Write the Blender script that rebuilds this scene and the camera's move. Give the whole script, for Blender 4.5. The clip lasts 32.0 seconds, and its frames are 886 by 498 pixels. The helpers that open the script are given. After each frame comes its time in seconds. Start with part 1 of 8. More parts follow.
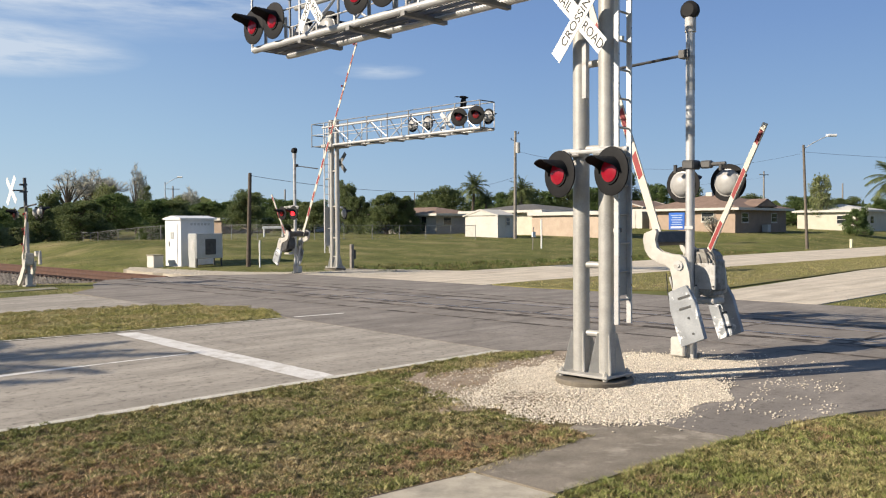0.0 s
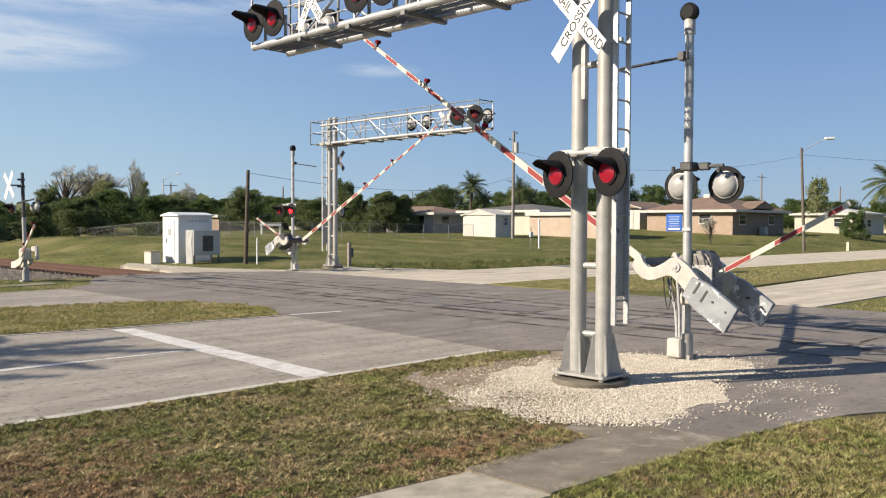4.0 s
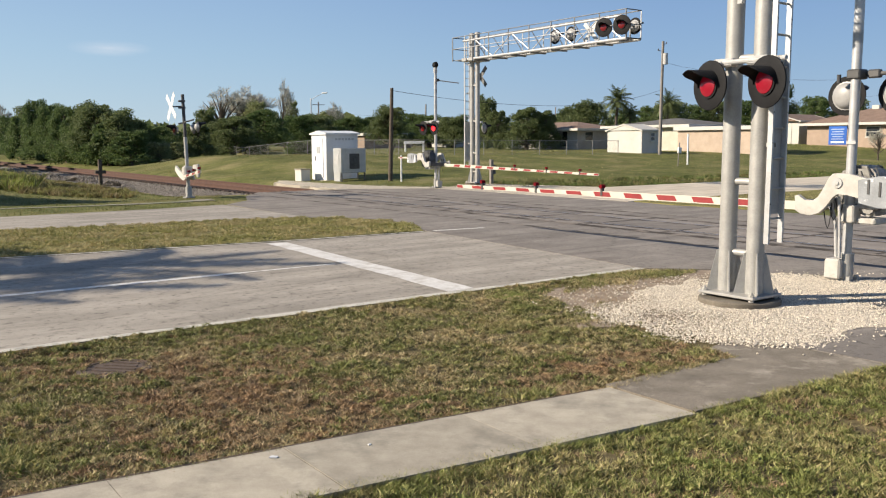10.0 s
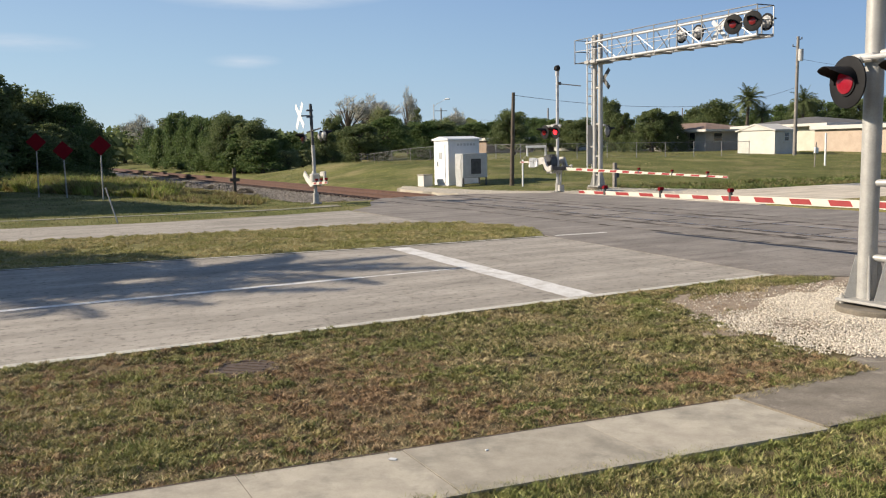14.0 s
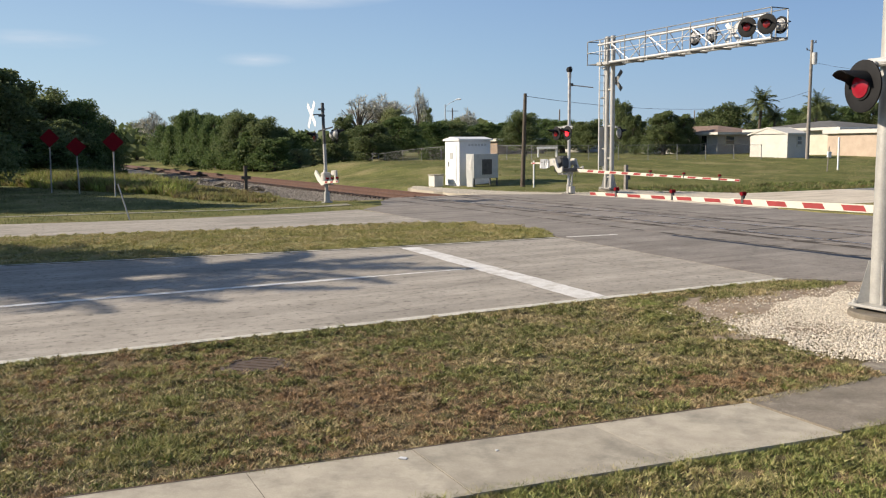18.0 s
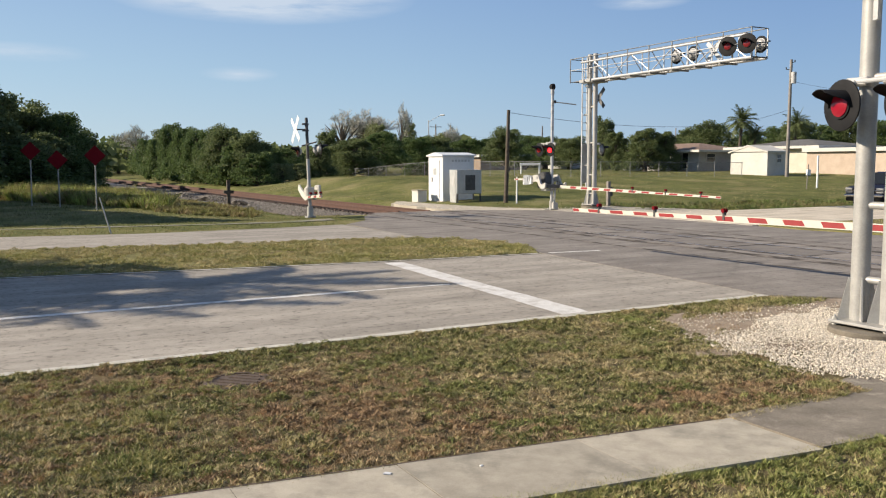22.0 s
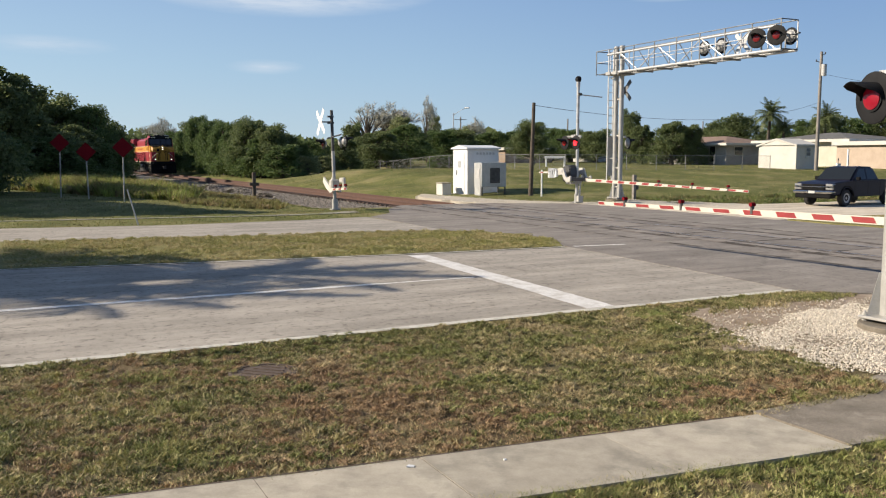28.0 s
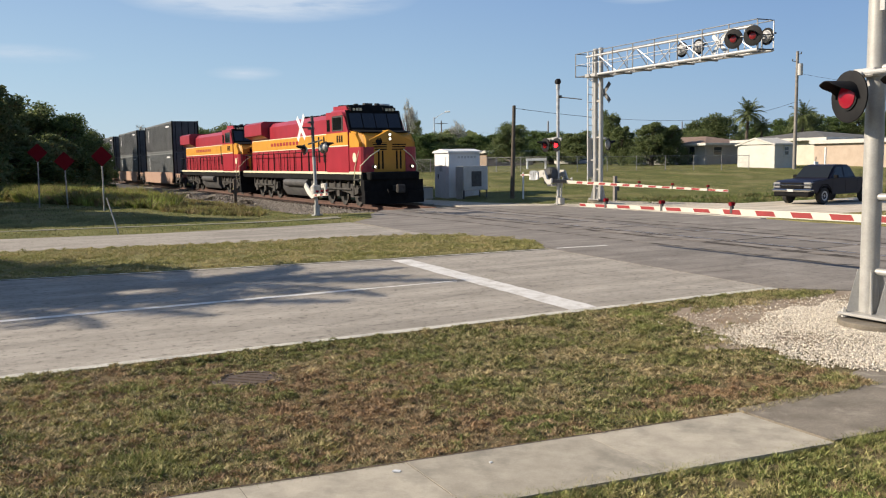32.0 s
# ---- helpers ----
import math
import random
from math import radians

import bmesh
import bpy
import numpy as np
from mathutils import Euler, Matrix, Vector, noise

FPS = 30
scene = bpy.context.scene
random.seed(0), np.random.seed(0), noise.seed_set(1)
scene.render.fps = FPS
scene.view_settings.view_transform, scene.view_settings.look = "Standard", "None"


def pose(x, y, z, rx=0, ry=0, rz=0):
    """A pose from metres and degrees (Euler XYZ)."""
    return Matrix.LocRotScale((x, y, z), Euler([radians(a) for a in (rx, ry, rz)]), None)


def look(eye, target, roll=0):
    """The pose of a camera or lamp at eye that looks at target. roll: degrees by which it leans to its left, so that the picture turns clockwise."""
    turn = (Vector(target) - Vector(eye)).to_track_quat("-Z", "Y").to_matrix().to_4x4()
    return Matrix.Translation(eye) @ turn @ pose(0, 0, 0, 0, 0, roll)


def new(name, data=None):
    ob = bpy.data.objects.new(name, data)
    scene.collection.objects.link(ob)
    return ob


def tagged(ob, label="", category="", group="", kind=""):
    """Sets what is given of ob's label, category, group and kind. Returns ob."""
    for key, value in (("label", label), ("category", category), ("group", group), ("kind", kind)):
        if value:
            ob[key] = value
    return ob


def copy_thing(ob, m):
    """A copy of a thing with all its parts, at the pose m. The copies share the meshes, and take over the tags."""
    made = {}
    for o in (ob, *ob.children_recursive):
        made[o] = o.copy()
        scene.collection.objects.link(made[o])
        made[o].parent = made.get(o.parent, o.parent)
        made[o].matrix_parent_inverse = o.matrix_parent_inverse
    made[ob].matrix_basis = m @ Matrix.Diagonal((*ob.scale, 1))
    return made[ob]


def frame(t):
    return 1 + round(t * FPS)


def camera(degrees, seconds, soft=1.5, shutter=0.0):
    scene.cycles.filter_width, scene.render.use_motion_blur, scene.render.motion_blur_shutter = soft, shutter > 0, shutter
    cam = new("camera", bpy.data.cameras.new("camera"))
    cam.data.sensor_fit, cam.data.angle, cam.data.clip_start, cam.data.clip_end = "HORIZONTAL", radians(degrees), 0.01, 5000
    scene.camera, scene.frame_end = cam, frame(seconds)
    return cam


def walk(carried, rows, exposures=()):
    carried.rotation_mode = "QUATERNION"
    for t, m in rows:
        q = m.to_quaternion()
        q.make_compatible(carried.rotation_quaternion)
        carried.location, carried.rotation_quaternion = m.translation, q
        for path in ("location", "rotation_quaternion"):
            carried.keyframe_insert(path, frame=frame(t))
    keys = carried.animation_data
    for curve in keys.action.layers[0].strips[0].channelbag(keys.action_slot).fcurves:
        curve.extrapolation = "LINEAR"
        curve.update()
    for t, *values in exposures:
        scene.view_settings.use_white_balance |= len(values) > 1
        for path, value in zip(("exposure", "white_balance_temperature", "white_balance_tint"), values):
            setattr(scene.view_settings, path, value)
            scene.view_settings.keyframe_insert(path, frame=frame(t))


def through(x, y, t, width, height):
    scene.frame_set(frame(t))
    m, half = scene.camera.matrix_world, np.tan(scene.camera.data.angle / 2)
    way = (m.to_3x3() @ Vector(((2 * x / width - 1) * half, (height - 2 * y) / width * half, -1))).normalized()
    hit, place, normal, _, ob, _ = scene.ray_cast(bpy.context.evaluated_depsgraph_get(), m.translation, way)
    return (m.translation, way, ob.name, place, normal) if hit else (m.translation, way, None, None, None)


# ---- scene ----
cam = camera(54.60, 32.0, soft=1.15)
PATH = [
    (0.0, pose(0.001, 0.018, 2.055, 88.514, 0.325, 0.018)),
    (0.5, pose(0.007, 0.018, 2.056, 88.290, 0.378, -0.008)),
    (1.0, pose(0.005, 0.028, 2.054, 88.280, 0.229, 0.073)),
    (1.5, pose(0.002, 0.023, 2.055, 88.669, 0.026, -0.118)),
    (2.0, pose(0.012, 0.022, 2.058, 88.954, -0.118, -0.856)),
    (2.5, pose(0.010, 0.029, 2.060, 88.894, -0.279, -1.310)),
    (4.5, pose(-0.006, 0.001, 2.052, 88.205, -0.077, 0.754)),
    (5.0, pose(-0.009, 0.011, 2.048, 87.935, 0.146, 1.674)),
    (5.5, pose(-0.006, 0.015, 2.052, 87.827, 0.113, 2.028)),
    (6.0, pose(-0.006, 0.018, 2.055, 87.868, 0.127, 2.439)),
    (6.5, pose(-0.010, 0.019, 2.055, 87.581, 0.117, 2.651)),
    (7.0, pose(-0.008, 0.014, 2.051, 87.417, 0.110, 2.632)),
    (7.5, pose(-0.006, 0.015, 2.045, 87.328, -0.124, 2.389)),
    (8.0, pose(-0.011, 0.011, 2.045, 87.083, -0.124, 2.729)),
    (8.5, pose(-0.014, 0.016, 2.044, 86.427, -0.039, 3.696)),
    (9.0, pose(-0.014, 0.012, 2.045, 85.649, 0.196, 4.608)),
    (9.5, pose(-0.007, 0.015, 2.040, 84.371, 0.256, 6.123)),
    (10.0, pose(-0.004, 0.004, 2.042, 82.943, 0.256, 9.297)),
    (10.5, pose(0.011, -0.003, 2.043, 82.764, 0.381, 14.080)),
    (11.0, pose(0.015, -0.008, 2.051, 83.062, 0.660, 18.261)),
    (11.5, pose(0.020, -0.009, 2.048, 83.120, 1.050, 19.540)),
    (12.0, pose(0.025, -0.018, 2.054, 83.684, 1.105, 18.272)),
    (12.5, pose(0.025, -0.011, 2.053, 83.764, 1.035, 16.946)),
    (13.0, pose(0.031, -0.013, 2.056, 83.553, 1.188, 16.001)),
    (13.5, pose(0.024, 0.002, 2.047, 83.419, 1.233, 16.576)),
    (14.0, pose(0.027, 0.007, 2.052, 83.342, 1.169, 17.374)),
    (14.5, pose(0.028, 0.010, 2.046, 83.357, 1.301, 17.751)),
    (16.5, pose(0.018, 0.002, 2.048, 83.315, 0.806, 17.625)),
    (17.0, pose(0.015, 0.005, 2.045, 83.359, 0.692, 17.942)),
    (17.5, pose(0.011, -0.004, 2.050, 83.365, 0.643, 17.989)),
    (18.0, pose(0.009, -0.000, 2.049, 83.368, 0.565, 18.089)),
    (18.5, pose(0.010, -0.006, 2.049, 83.471, 0.443, 18.272)),
    (19.0, pose(0.007, -0.006, 2.047, 83.697, 0.341, 18.412)),
    (19.5, pose(0.009, -0.009, 2.049, 83.932, 0.605, 18.063)),
    (20.0, pose(0.012, -0.005, 2.050, 83.975, 0.602, 17.037)),
    (20.5, pose(0.012, -0.004, 2.044, 83.966, 0.453, 16.029)),
    (21.0, pose(0.009, -0.015, 2.047, 83.983, 0.174, 15.545)),
    (21.5, pose(-0.001, -0.016, 2.047, 84.215, 0.063, 16.177)),
    (22.0, pose(-0.003, -0.024, 2.048, 84.392, 0.198, 16.970)),
    (22.5, pose(-0.001, -0.025, 2.046, 84.123, 0.486, 17.419)),
    (23.0, pose(0.006, -0.018, 2.044, 84.004, 0.675, 17.735)),
    (23.5, pose(0.002, -0.009, 2.044, 83.943, 0.652, 17.920)),
    (24.0, pose(0.000, -0.013, 2.046, 83.992, 0.671, 17.884)),
    (24.5, pose(-0.004, -0.020, 2.045, 83.979, 0.471, 17.747)),
    (25.0, pose(-0.009, -0.018, 2.043, 83.947, 0.380, 17.584)),
    (25.5, pose(-0.005, -0.026, 2.045, 83.938, 0.428, 17.328)),
    (27.5, pose(-0.007, -0.004, 2.043, 83.768, 0.313, 17.239)),
    (28.0, pose(-0.012, -0.002, 2.045, 83.921, 0.063, 18.605)),
    (28.5, pose(-0.003, -0.004, 2.045, 84.042, 0.153, 18.938)),
    (29.0, pose(-0.015, 0.001, 2.047, 83.957, 0.384, 18.426)),
    (29.5, pose(-0.002, 0.003, 2.046, 83.770, 0.839, 18.496)),
    (30.0, pose(-0.022, -0.004, 2.045, 83.683, 0.276, 18.298)),
    (30.5, pose(-0.014, -0.006, 2.043, 83.770, 0.226, 17.585)),
    (31.0, pose(0.003, -0.008, 2.046, 83.763, 1.160, 17.331)),
    (31.5, pose(-0.001, -0.004, 2.045, 83.886, 1.424, 17.561)),
    (32.0, pose(-0.005, -0.012, 2.049, 84.168, 0.899, 17.370)),
]
walk(cam, PATH)

# ---- world, sun ----
SUN_EL, SUN_AZ = 28.0, 198.0   # elevation; azimuth of the place the sun stands in, degrees counter-clockwise from +x
world = bpy.data.worlds.new("world")
scene.world = world
world.use_nodes = True
wn, wl = world.node_tree.nodes, world.node_tree.links
for n_ in list(wn):
    wn.remove(n_)
w_out = wn.new("ShaderNodeOutputWorld")
w_bg = wn.new("ShaderNodeBackground")
w_sky = wn.new("ShaderNodeTexSky")
w_sky.sky_type = "NISHITA"
w_sky.sun_disc = False
w_sky.sun_elevation = radians(SUN_EL)
w_sky.sun_rotation = radians(90 - SUN_AZ)
w_sky.air_density, w_sky.dust_density, w_sky.ozone_density = 1.0, 0.2, 3.5
w_bg.inputs["Strength"].default_value = 0.066
# thin high cloud wisps: noise drawn out along the horizon, and a broad soft bank high on the left
w_co = wn.new("ShaderNodeTexCoord")
w_map = wn.new("ShaderNodeMapping")
w_map.inputs["Scale"].default_value = (3.6, 3.6, 26.0)
w_map.inputs["Rotation"].default_value = (0.05, -0.06, 0.6)
w_noise = wn.new("ShaderNodeTexNoise")
w_noise.inputs["Scale"].default_value = 1.9
w_noise.inputs["Detail"].default_value = 8.0
w_noise.inputs["Roughness"].default_value = 0.6
wl.new(w_co.outputs["Generated"], w_map.inputs["Vector"])
wl.new(w_map.outputs["Vector"], w_noise.inputs["Vector"])


def bank(azimuth, elevation, wide, high):
    """A soft elliptic patch of sky, 0 to 1."""
    a_, e_ = radians(azimuth), radians(elevation)
    mp = wn.new("ShaderNodeMapping")
    mp.vector_type = "TEXTURE"
    mp.inputs["Location"].default_value = (-math.sin(a_) * math.cos(e_), math.cos(a_) * math.cos(e_), math.sin(e_))
    mp.inputs["Rotation"].default_value = (0, 0, a_)
    mp.inputs["Scale"].default_value = (wide, wide, high)
    gr = wn.new("ShaderNodeTexGradient")
    gr.gradient_type = "SPHERICAL"
    wl.new(w_co.outputs["Generated"], mp.inputs["Vector"])
    wl.new(mp.outputs["Vector"], gr.inputs["Vector"])
    return gr.outputs["Fac"]


def w_math(op, a_, b_):
    n = wn.new("ShaderNodeMath")
    n.operation = op
    for k, v in enumerate((a_, b_)):
        if isinstance(v, (int, float)):
            n.inputs[k].default_value = v
        else:
            wl.new(v, n.inputs[k])
    return n.outputs[0]


w_amt = w_math("MULTIPLY", bank(28.5, 10.6, 0.17, 0.030), 2.2)
for args_, amt in (((25, 16.5, 0.40, 0.09), 2.0), ((4.2, 10.2, 0.055, 0.010), 1.1), ((42.8, 6.7, 0.07, 0.011), 0.8), ((30.1, 5.8, 0.045, 0.009), 0.75), ((-20, 19, 0.5, 0.06), 0.5)):
    w_amt = w_math("ADD", w_amt, w_math("MULTIPLY", bank(*args_), amt))
w_ramp = wn.new("ShaderNodeValToRGB")
w_ramp.color_ramp.elements[0].position, w_ramp.color_ramp.elements[1].position = 0.30, 0.64
wl.new(w_noise.outputs["Fac"], w_ramp.inputs["Fac"])
w_fac = w_math("MINIMUM", w_math("MULTIPLY", w_amt, w_ramp.outputs["Color"]), 0.75)
# humid blue sky: evens out the model's gradient, paler towards the sun's side
w_sep = wn.new("ShaderNodeSeparateXYZ")
wl.new(w_co.outputs["Generated"], w_sep.inputs[0])
w_el = wn.new("ShaderNodeValToRGB")
while len(w_el.color_ramp.elements) < 5:
    w_el.color_ramp.elements.new(0.5)
for e_, (p_, c_) in zip(w_el.color_ramp.elements, ((0.0, (0.42, 0.555, 0.735)), (0.10, (0.335, 0.49, 0.715)), (0.22, (0.24, 0.378, 0.665)), (0.40, (0.165, 0.265, 0.52)), (1.0, (0.15, 0.20, 0.33)))):
    e_.position, e_.color = p_, (*c_, 1)
wl.new(w_sep.outputs["Z"], w_el.inputs["Fac"])
w_side = w_math("ADD", w_math("MULTIPLY", w_sep.outputs["X"], -0.86), w_math("MULTIPLY", w_sep.outputs["Y"], -0.28))
w_side = w_math("ADD", w_math("MULTIPLY", w_side, 0.9), 0.6)
w_az = wn.new("ShaderNodeValToRGB")
while len(w_az.color_ramp.elements) < 4:
    w_az.color_ramp.elements.new(0.5)
for e_, (p_, c_) in zip(w_az.color_ramp.elements, ((0.0, (0.72, 0.785, 0.86)), (0.28, (0.80, 0.86, 0.92)), (0.63, (1.10, 1.10, 1.03)), (1.0, (1.30, 1.24, 1.08)))):
    e_.position, e_.color = p_, (*c_, 1)
wl.new(w_side, w_az.inputs["Fac"])
w_hum = wn.new("ShaderNodeMix")
w_hum.data_type, w_hum.blend_type = "RGBA", "MULTIPLY"
w_hum.inputs[0].default_value = 1.0
wl.new(w_el.outputs["Color"], w_hum.inputs[6])
wl.new(w_az.outputs["Color"], w_hum.inputs[7])
w_gain = wn.new("ShaderNodeVectorMath")
w_gain.operation = "SCALE"
w_gain.inputs["Scale"].default_value = 9.5
wl.new(w_hum.outputs[2], w_gain.inputs[0])
w_blend = wn.new("ShaderNodeMix")
w_blend.data_type = "RGBA"
w_blend.inputs[0].default_value = 0.8
wl.new(w_sky.outputs["Color"], w_blend.inputs[6])
wl.new(w_gain.outputs[0], w_blend.inputs[7])
w_mix = wn.new("ShaderNodeMix")
w_mix.data_type = "RGBA"
w_mix.inputs[7].default_value = (6.2, 6.9, 7.8, 1)
wl.new(w_fac, w_mix.inputs[0])
wl.new(w_blend.outputs[2], w_mix.inputs[6])
wl.new(w_mix.outputs[2], w_bg.inputs["Color"])
wl.new(w_bg.outputs["Background"], w_out.inputs["Surface"])

sun_data = bpy.data.lights.new("sun", "SUN")
sun_data.energy, sun_data.angle, sun_data.color = 5.0, radians(0.5), (1.0, 0.87, 0.705)
sun = new("sun", sun_data)
s_el, s_az = radians(SUN_EL), radians(SUN_AZ)
sun.matrix_basis = look((60 * math.cos(s_az), 60 * math.sin(s_az), 60 * math.tan(s_el)), (0, 0, 0))

scene.view_settings.exposure = 0.72

# ---- plan: u runs along the road, v along the railway ----
C45 = math.sqrt(0.5)


def P(u, v, z=0.0):
    """World place of a plan point."""
    return Vector(((u - v) * C45, (u + v) * C45, z))


def uv_of(x, y):
    return (x + y) * C45, (y - x) * C45


def sstep(a, b, x):
    k = min(1.0, max(0.0, (x - a) / (b - a)))
    return k * k * (3 - 2 * k)


def ground_z(x, y):
    u, v = uv_of(x, y)
    z = 0.0
    z += 1.05 * sstep(30, 62, v) * sstep(20, 27, u) * (1 - sstep(70, 86, v) * (1 - sstep(30, 45, u)))   # yards of the houses
    z += 0.25 * sstep(62, 120, v) * sstep(20, 30, u)
    z += 0.75 * sstep(80, 90, u) * sstep(28, 40, v)
    z -= 0.22 * sstep(27.5, 30, v) * (1 - sstep(31, 38, v)) * sstep(25, 29, u)   # ditch
    z += 0.22 * sstep(30, 42, v) * (1 - sstep(5, 9, u))         # lawn left of the railway
    z -= 0.40 * sstep(10.2, 13.5, u) * (1 - sstep(18.8, 20.4, u)) * sstep(33.2, 34.6, v)   # bed of the railway
    if u < 6 and v < 9:
        z += 0.02 * noise.noise((x * 0.7, y * 0.7, 0)) - 0.02
    return z


# ---- materials ----
def node_mat(name):
    m = bpy.data.materials.new(name)
    m.use_nodes = True
    return m, m.node_tree.nodes, m.node_tree.links, m.node_tree.nodes["Principled BSDF"]


def ramp_of(N, stops):
    r = N.new("ShaderNodeValToRGB")
    e = r.color_ramp.elements
    while len(e) < len(stops):
        e.new(0.5)
    for k, (p, c) in enumerate(stops):
        e[k].position, e[k].color = p, (*c, 1)
    return r


def surface(name, dark, light, size=0.3, rough=0.7, metal=0.0, grain=0.02, bump=0.2, stain=None, stain_size=1.5, stain_at=(0.52, 0.7), per=None, spread=0.25, coat=0.0, spec=0.5):
    """A mottled surface: a blend of two colours at a real-world size, fine grain, stains with edges, and relief."""
    m, N, L, b = node_mat(name)
    pos = N.new("ShaderNodeNewGeometry") if per != "object" else N.new("ShaderNodeTexCoord")
    vec = pos.outputs["Position"] if per != "object" else pos.outputs["Object"]
    n1 = N.new("ShaderNodeTexNoise")
    n1.inputs["Scale"].default_value, n1.inputs["Detail"].default_value, n1.inputs["Roughness"].default_value = 1.0 / size, 6.0, 0.62
    L.new(vec, n1.inputs["Vector"])
    r1 = ramp_of(N, [(0.3, dark), (0.7, light)])
    L.new(n1.outputs["Fac"], r1.inputs["Fac"])
    col = r1.outputs["Color"]
    n2 = N.new("ShaderNodeTexNoise")
    n2.inputs["Scale"].default_value, n2.inputs["Detail"].default_value = 1.0 / grain, 3.0
    L.new(vec, n2.inputs["Vector"])
    gm = N.new("ShaderNodeMix")
    gm.data_type, gm.blend_type = "RGBA", "MULTIPLY"
    gr = ramp_of(N, [(0.3, (1 - spread,) * 3), (0.7, (1, 1, 1))])
    L.new(n2.outputs["Fac"], gr.inputs["Fac"])
    gm.inputs[0].default_value = 1.0
    L.new(col, gm.inputs[6])
    L.new(gr.outputs["Color"], gm.inputs[7])
    col = gm.outputs[2]
    if stain:
        n3 = N.new("ShaderNodeTexNoise")
        n3.inputs["Scale"].default_value, n3.inputs["Detail"].default_value, n3.inputs["Roughness"].default_value = 1.0 / stain_size, 8.0, 0.7
        L.new(vec, n3.inputs["Vector"])
        r3 = ramp_of(N, [(stain_at[0], (0, 0, 0)), (stain_at[1], (1, 1, 1))])
        L.new(n3.outputs["Fac"], r3.inputs["Fac"])
        sm = N.new("ShaderNodeMix")
        sm.data_type = "RGBA"
        L.new(r3.outputs["Color"], sm.inputs[0])
        L.new(col, sm.inputs[6])
        sm.inputs[7].default_value = (*stain, 1)
        col = sm.outputs[2]
    if per in ("random", "island"):
        if per == "random":
            inf = N.new("ShaderNodeObjectInfo").outputs["Random"]
        else:
            inf = pos.outputs["Random Per Island"]
        pm = N.new("ShaderNodeMix")
        pm.data_type, pm.blend_type = "RGBA", "MULTIPLY"
        pr = ramp_of(N, [(0.0, (1 - spread * 1.3,) * 3), (1.0, (1 + spread * 0.4,) * 3)])
        L.new(inf, pr.inputs["Fac"])
        pm.inputs[0].default_value = 1.0
        L.new(col, pm.inputs[6])
        L.new(pr.outputs["Color"], pm.inputs[7])
        col = pm.outputs[2]
    L.new(col, b.inputs["Base Color"])
    b.inputs["Roughness"].default_value, b.inputs["Metallic"].default_value = rough, metal
    b.inputs["Specular IOR Level"].default_value = spec
    if coat:
        b.inputs["Coat Weight"].default_value = coat
        b.inputs["Coat Roughness"].default_value = 0.15
    if bump:
        bp = N.new("ShaderNodeBump")
        bp.inputs["Strength"].default_value, bp.inputs["Distance"].default_value = bump, grain * 0.6
        L.new(n2.outputs["Fac"], bp.inputs["Height"])
        L.new(bp.outputs["Normal"], b.inputs["Normal"])
    return m


def leaf_mat(name, dark, light, dry=None, size=1.2, rough=0.6, through=0.25, clump=0.0, dry_at=(0.50, 0.68)):
    """Leaves and blades: colour by piece and by drifts, with some light coming through."""
    m, N, L, b = node_mat(name)
    g = N.new("ShaderNodeNewGeometry")
    r1 = ramp_of(N, [(0.0, dark), (1.0, light)])
    L.new(g.outputs["Random Per Island"], r1.inputs["Fac"])
    col = r1.outputs["Color"]
    if dry:
        n1 = N.new("ShaderNodeTexNoise")
        n1.inputs["Scale"].default_value, n1.inputs["Detail"].default_value, n1.inputs["Roughness"].default_value = 1.0 / size, 5.0, 0.65
        L.new(g.outputs["Position"], n1.inputs["Vector"])
        ad = N.new("ShaderNodeMath")
        ad.operation = "MULTIPLY_ADD"
        L.new(g.outputs["Random Per Island"], ad.inputs[0])
        ad.inputs[1].default_value = 0.22
        L.new(n1.outputs["Fac"], ad.inputs[2])
        r2 = ramp_of(N, [(dry_at[0], (0, 0, 0)), (dry_at[1], (1, 1, 1))])
        L.new(ad.outputs[0], r2.inputs["Fac"])
        mx = N.new("ShaderNodeMix")
        mx.data_type = "RGBA"
        L.new(r2.outputs["Color"], mx.inputs[0])
        L.new(col, mx.inputs[6])
        mx.inputs[7].default_value = (*dry, 1)
        col = mx.outputs[2]
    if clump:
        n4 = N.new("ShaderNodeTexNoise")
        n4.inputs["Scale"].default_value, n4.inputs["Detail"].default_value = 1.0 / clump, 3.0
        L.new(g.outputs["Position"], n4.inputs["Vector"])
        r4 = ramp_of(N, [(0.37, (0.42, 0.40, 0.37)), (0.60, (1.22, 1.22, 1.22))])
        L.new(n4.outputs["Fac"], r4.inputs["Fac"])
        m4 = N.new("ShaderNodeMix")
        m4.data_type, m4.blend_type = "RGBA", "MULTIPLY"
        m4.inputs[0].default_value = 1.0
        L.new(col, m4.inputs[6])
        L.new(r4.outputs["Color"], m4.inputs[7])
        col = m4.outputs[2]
    L.new(col, b.inputs["Base Color"])
    b.inputs["Roughness"].default_value = rough
    b.inputs["Specular IOR Level"].default_value = 0.25
    t = N.new("ShaderNodeBsdfTranslucent")
    L.new(col, t.inputs["Color"])
    ms = N.new("ShaderNodeMixShader")
    ms.inputs[0].default_value = through
    L.new(b.outputs[0], ms.inputs[1])
    L.new(t.outputs[0], ms.inputs[2])
    L.new(ms.outputs[0], N["Material Output"].inputs["Surface"])
    return m


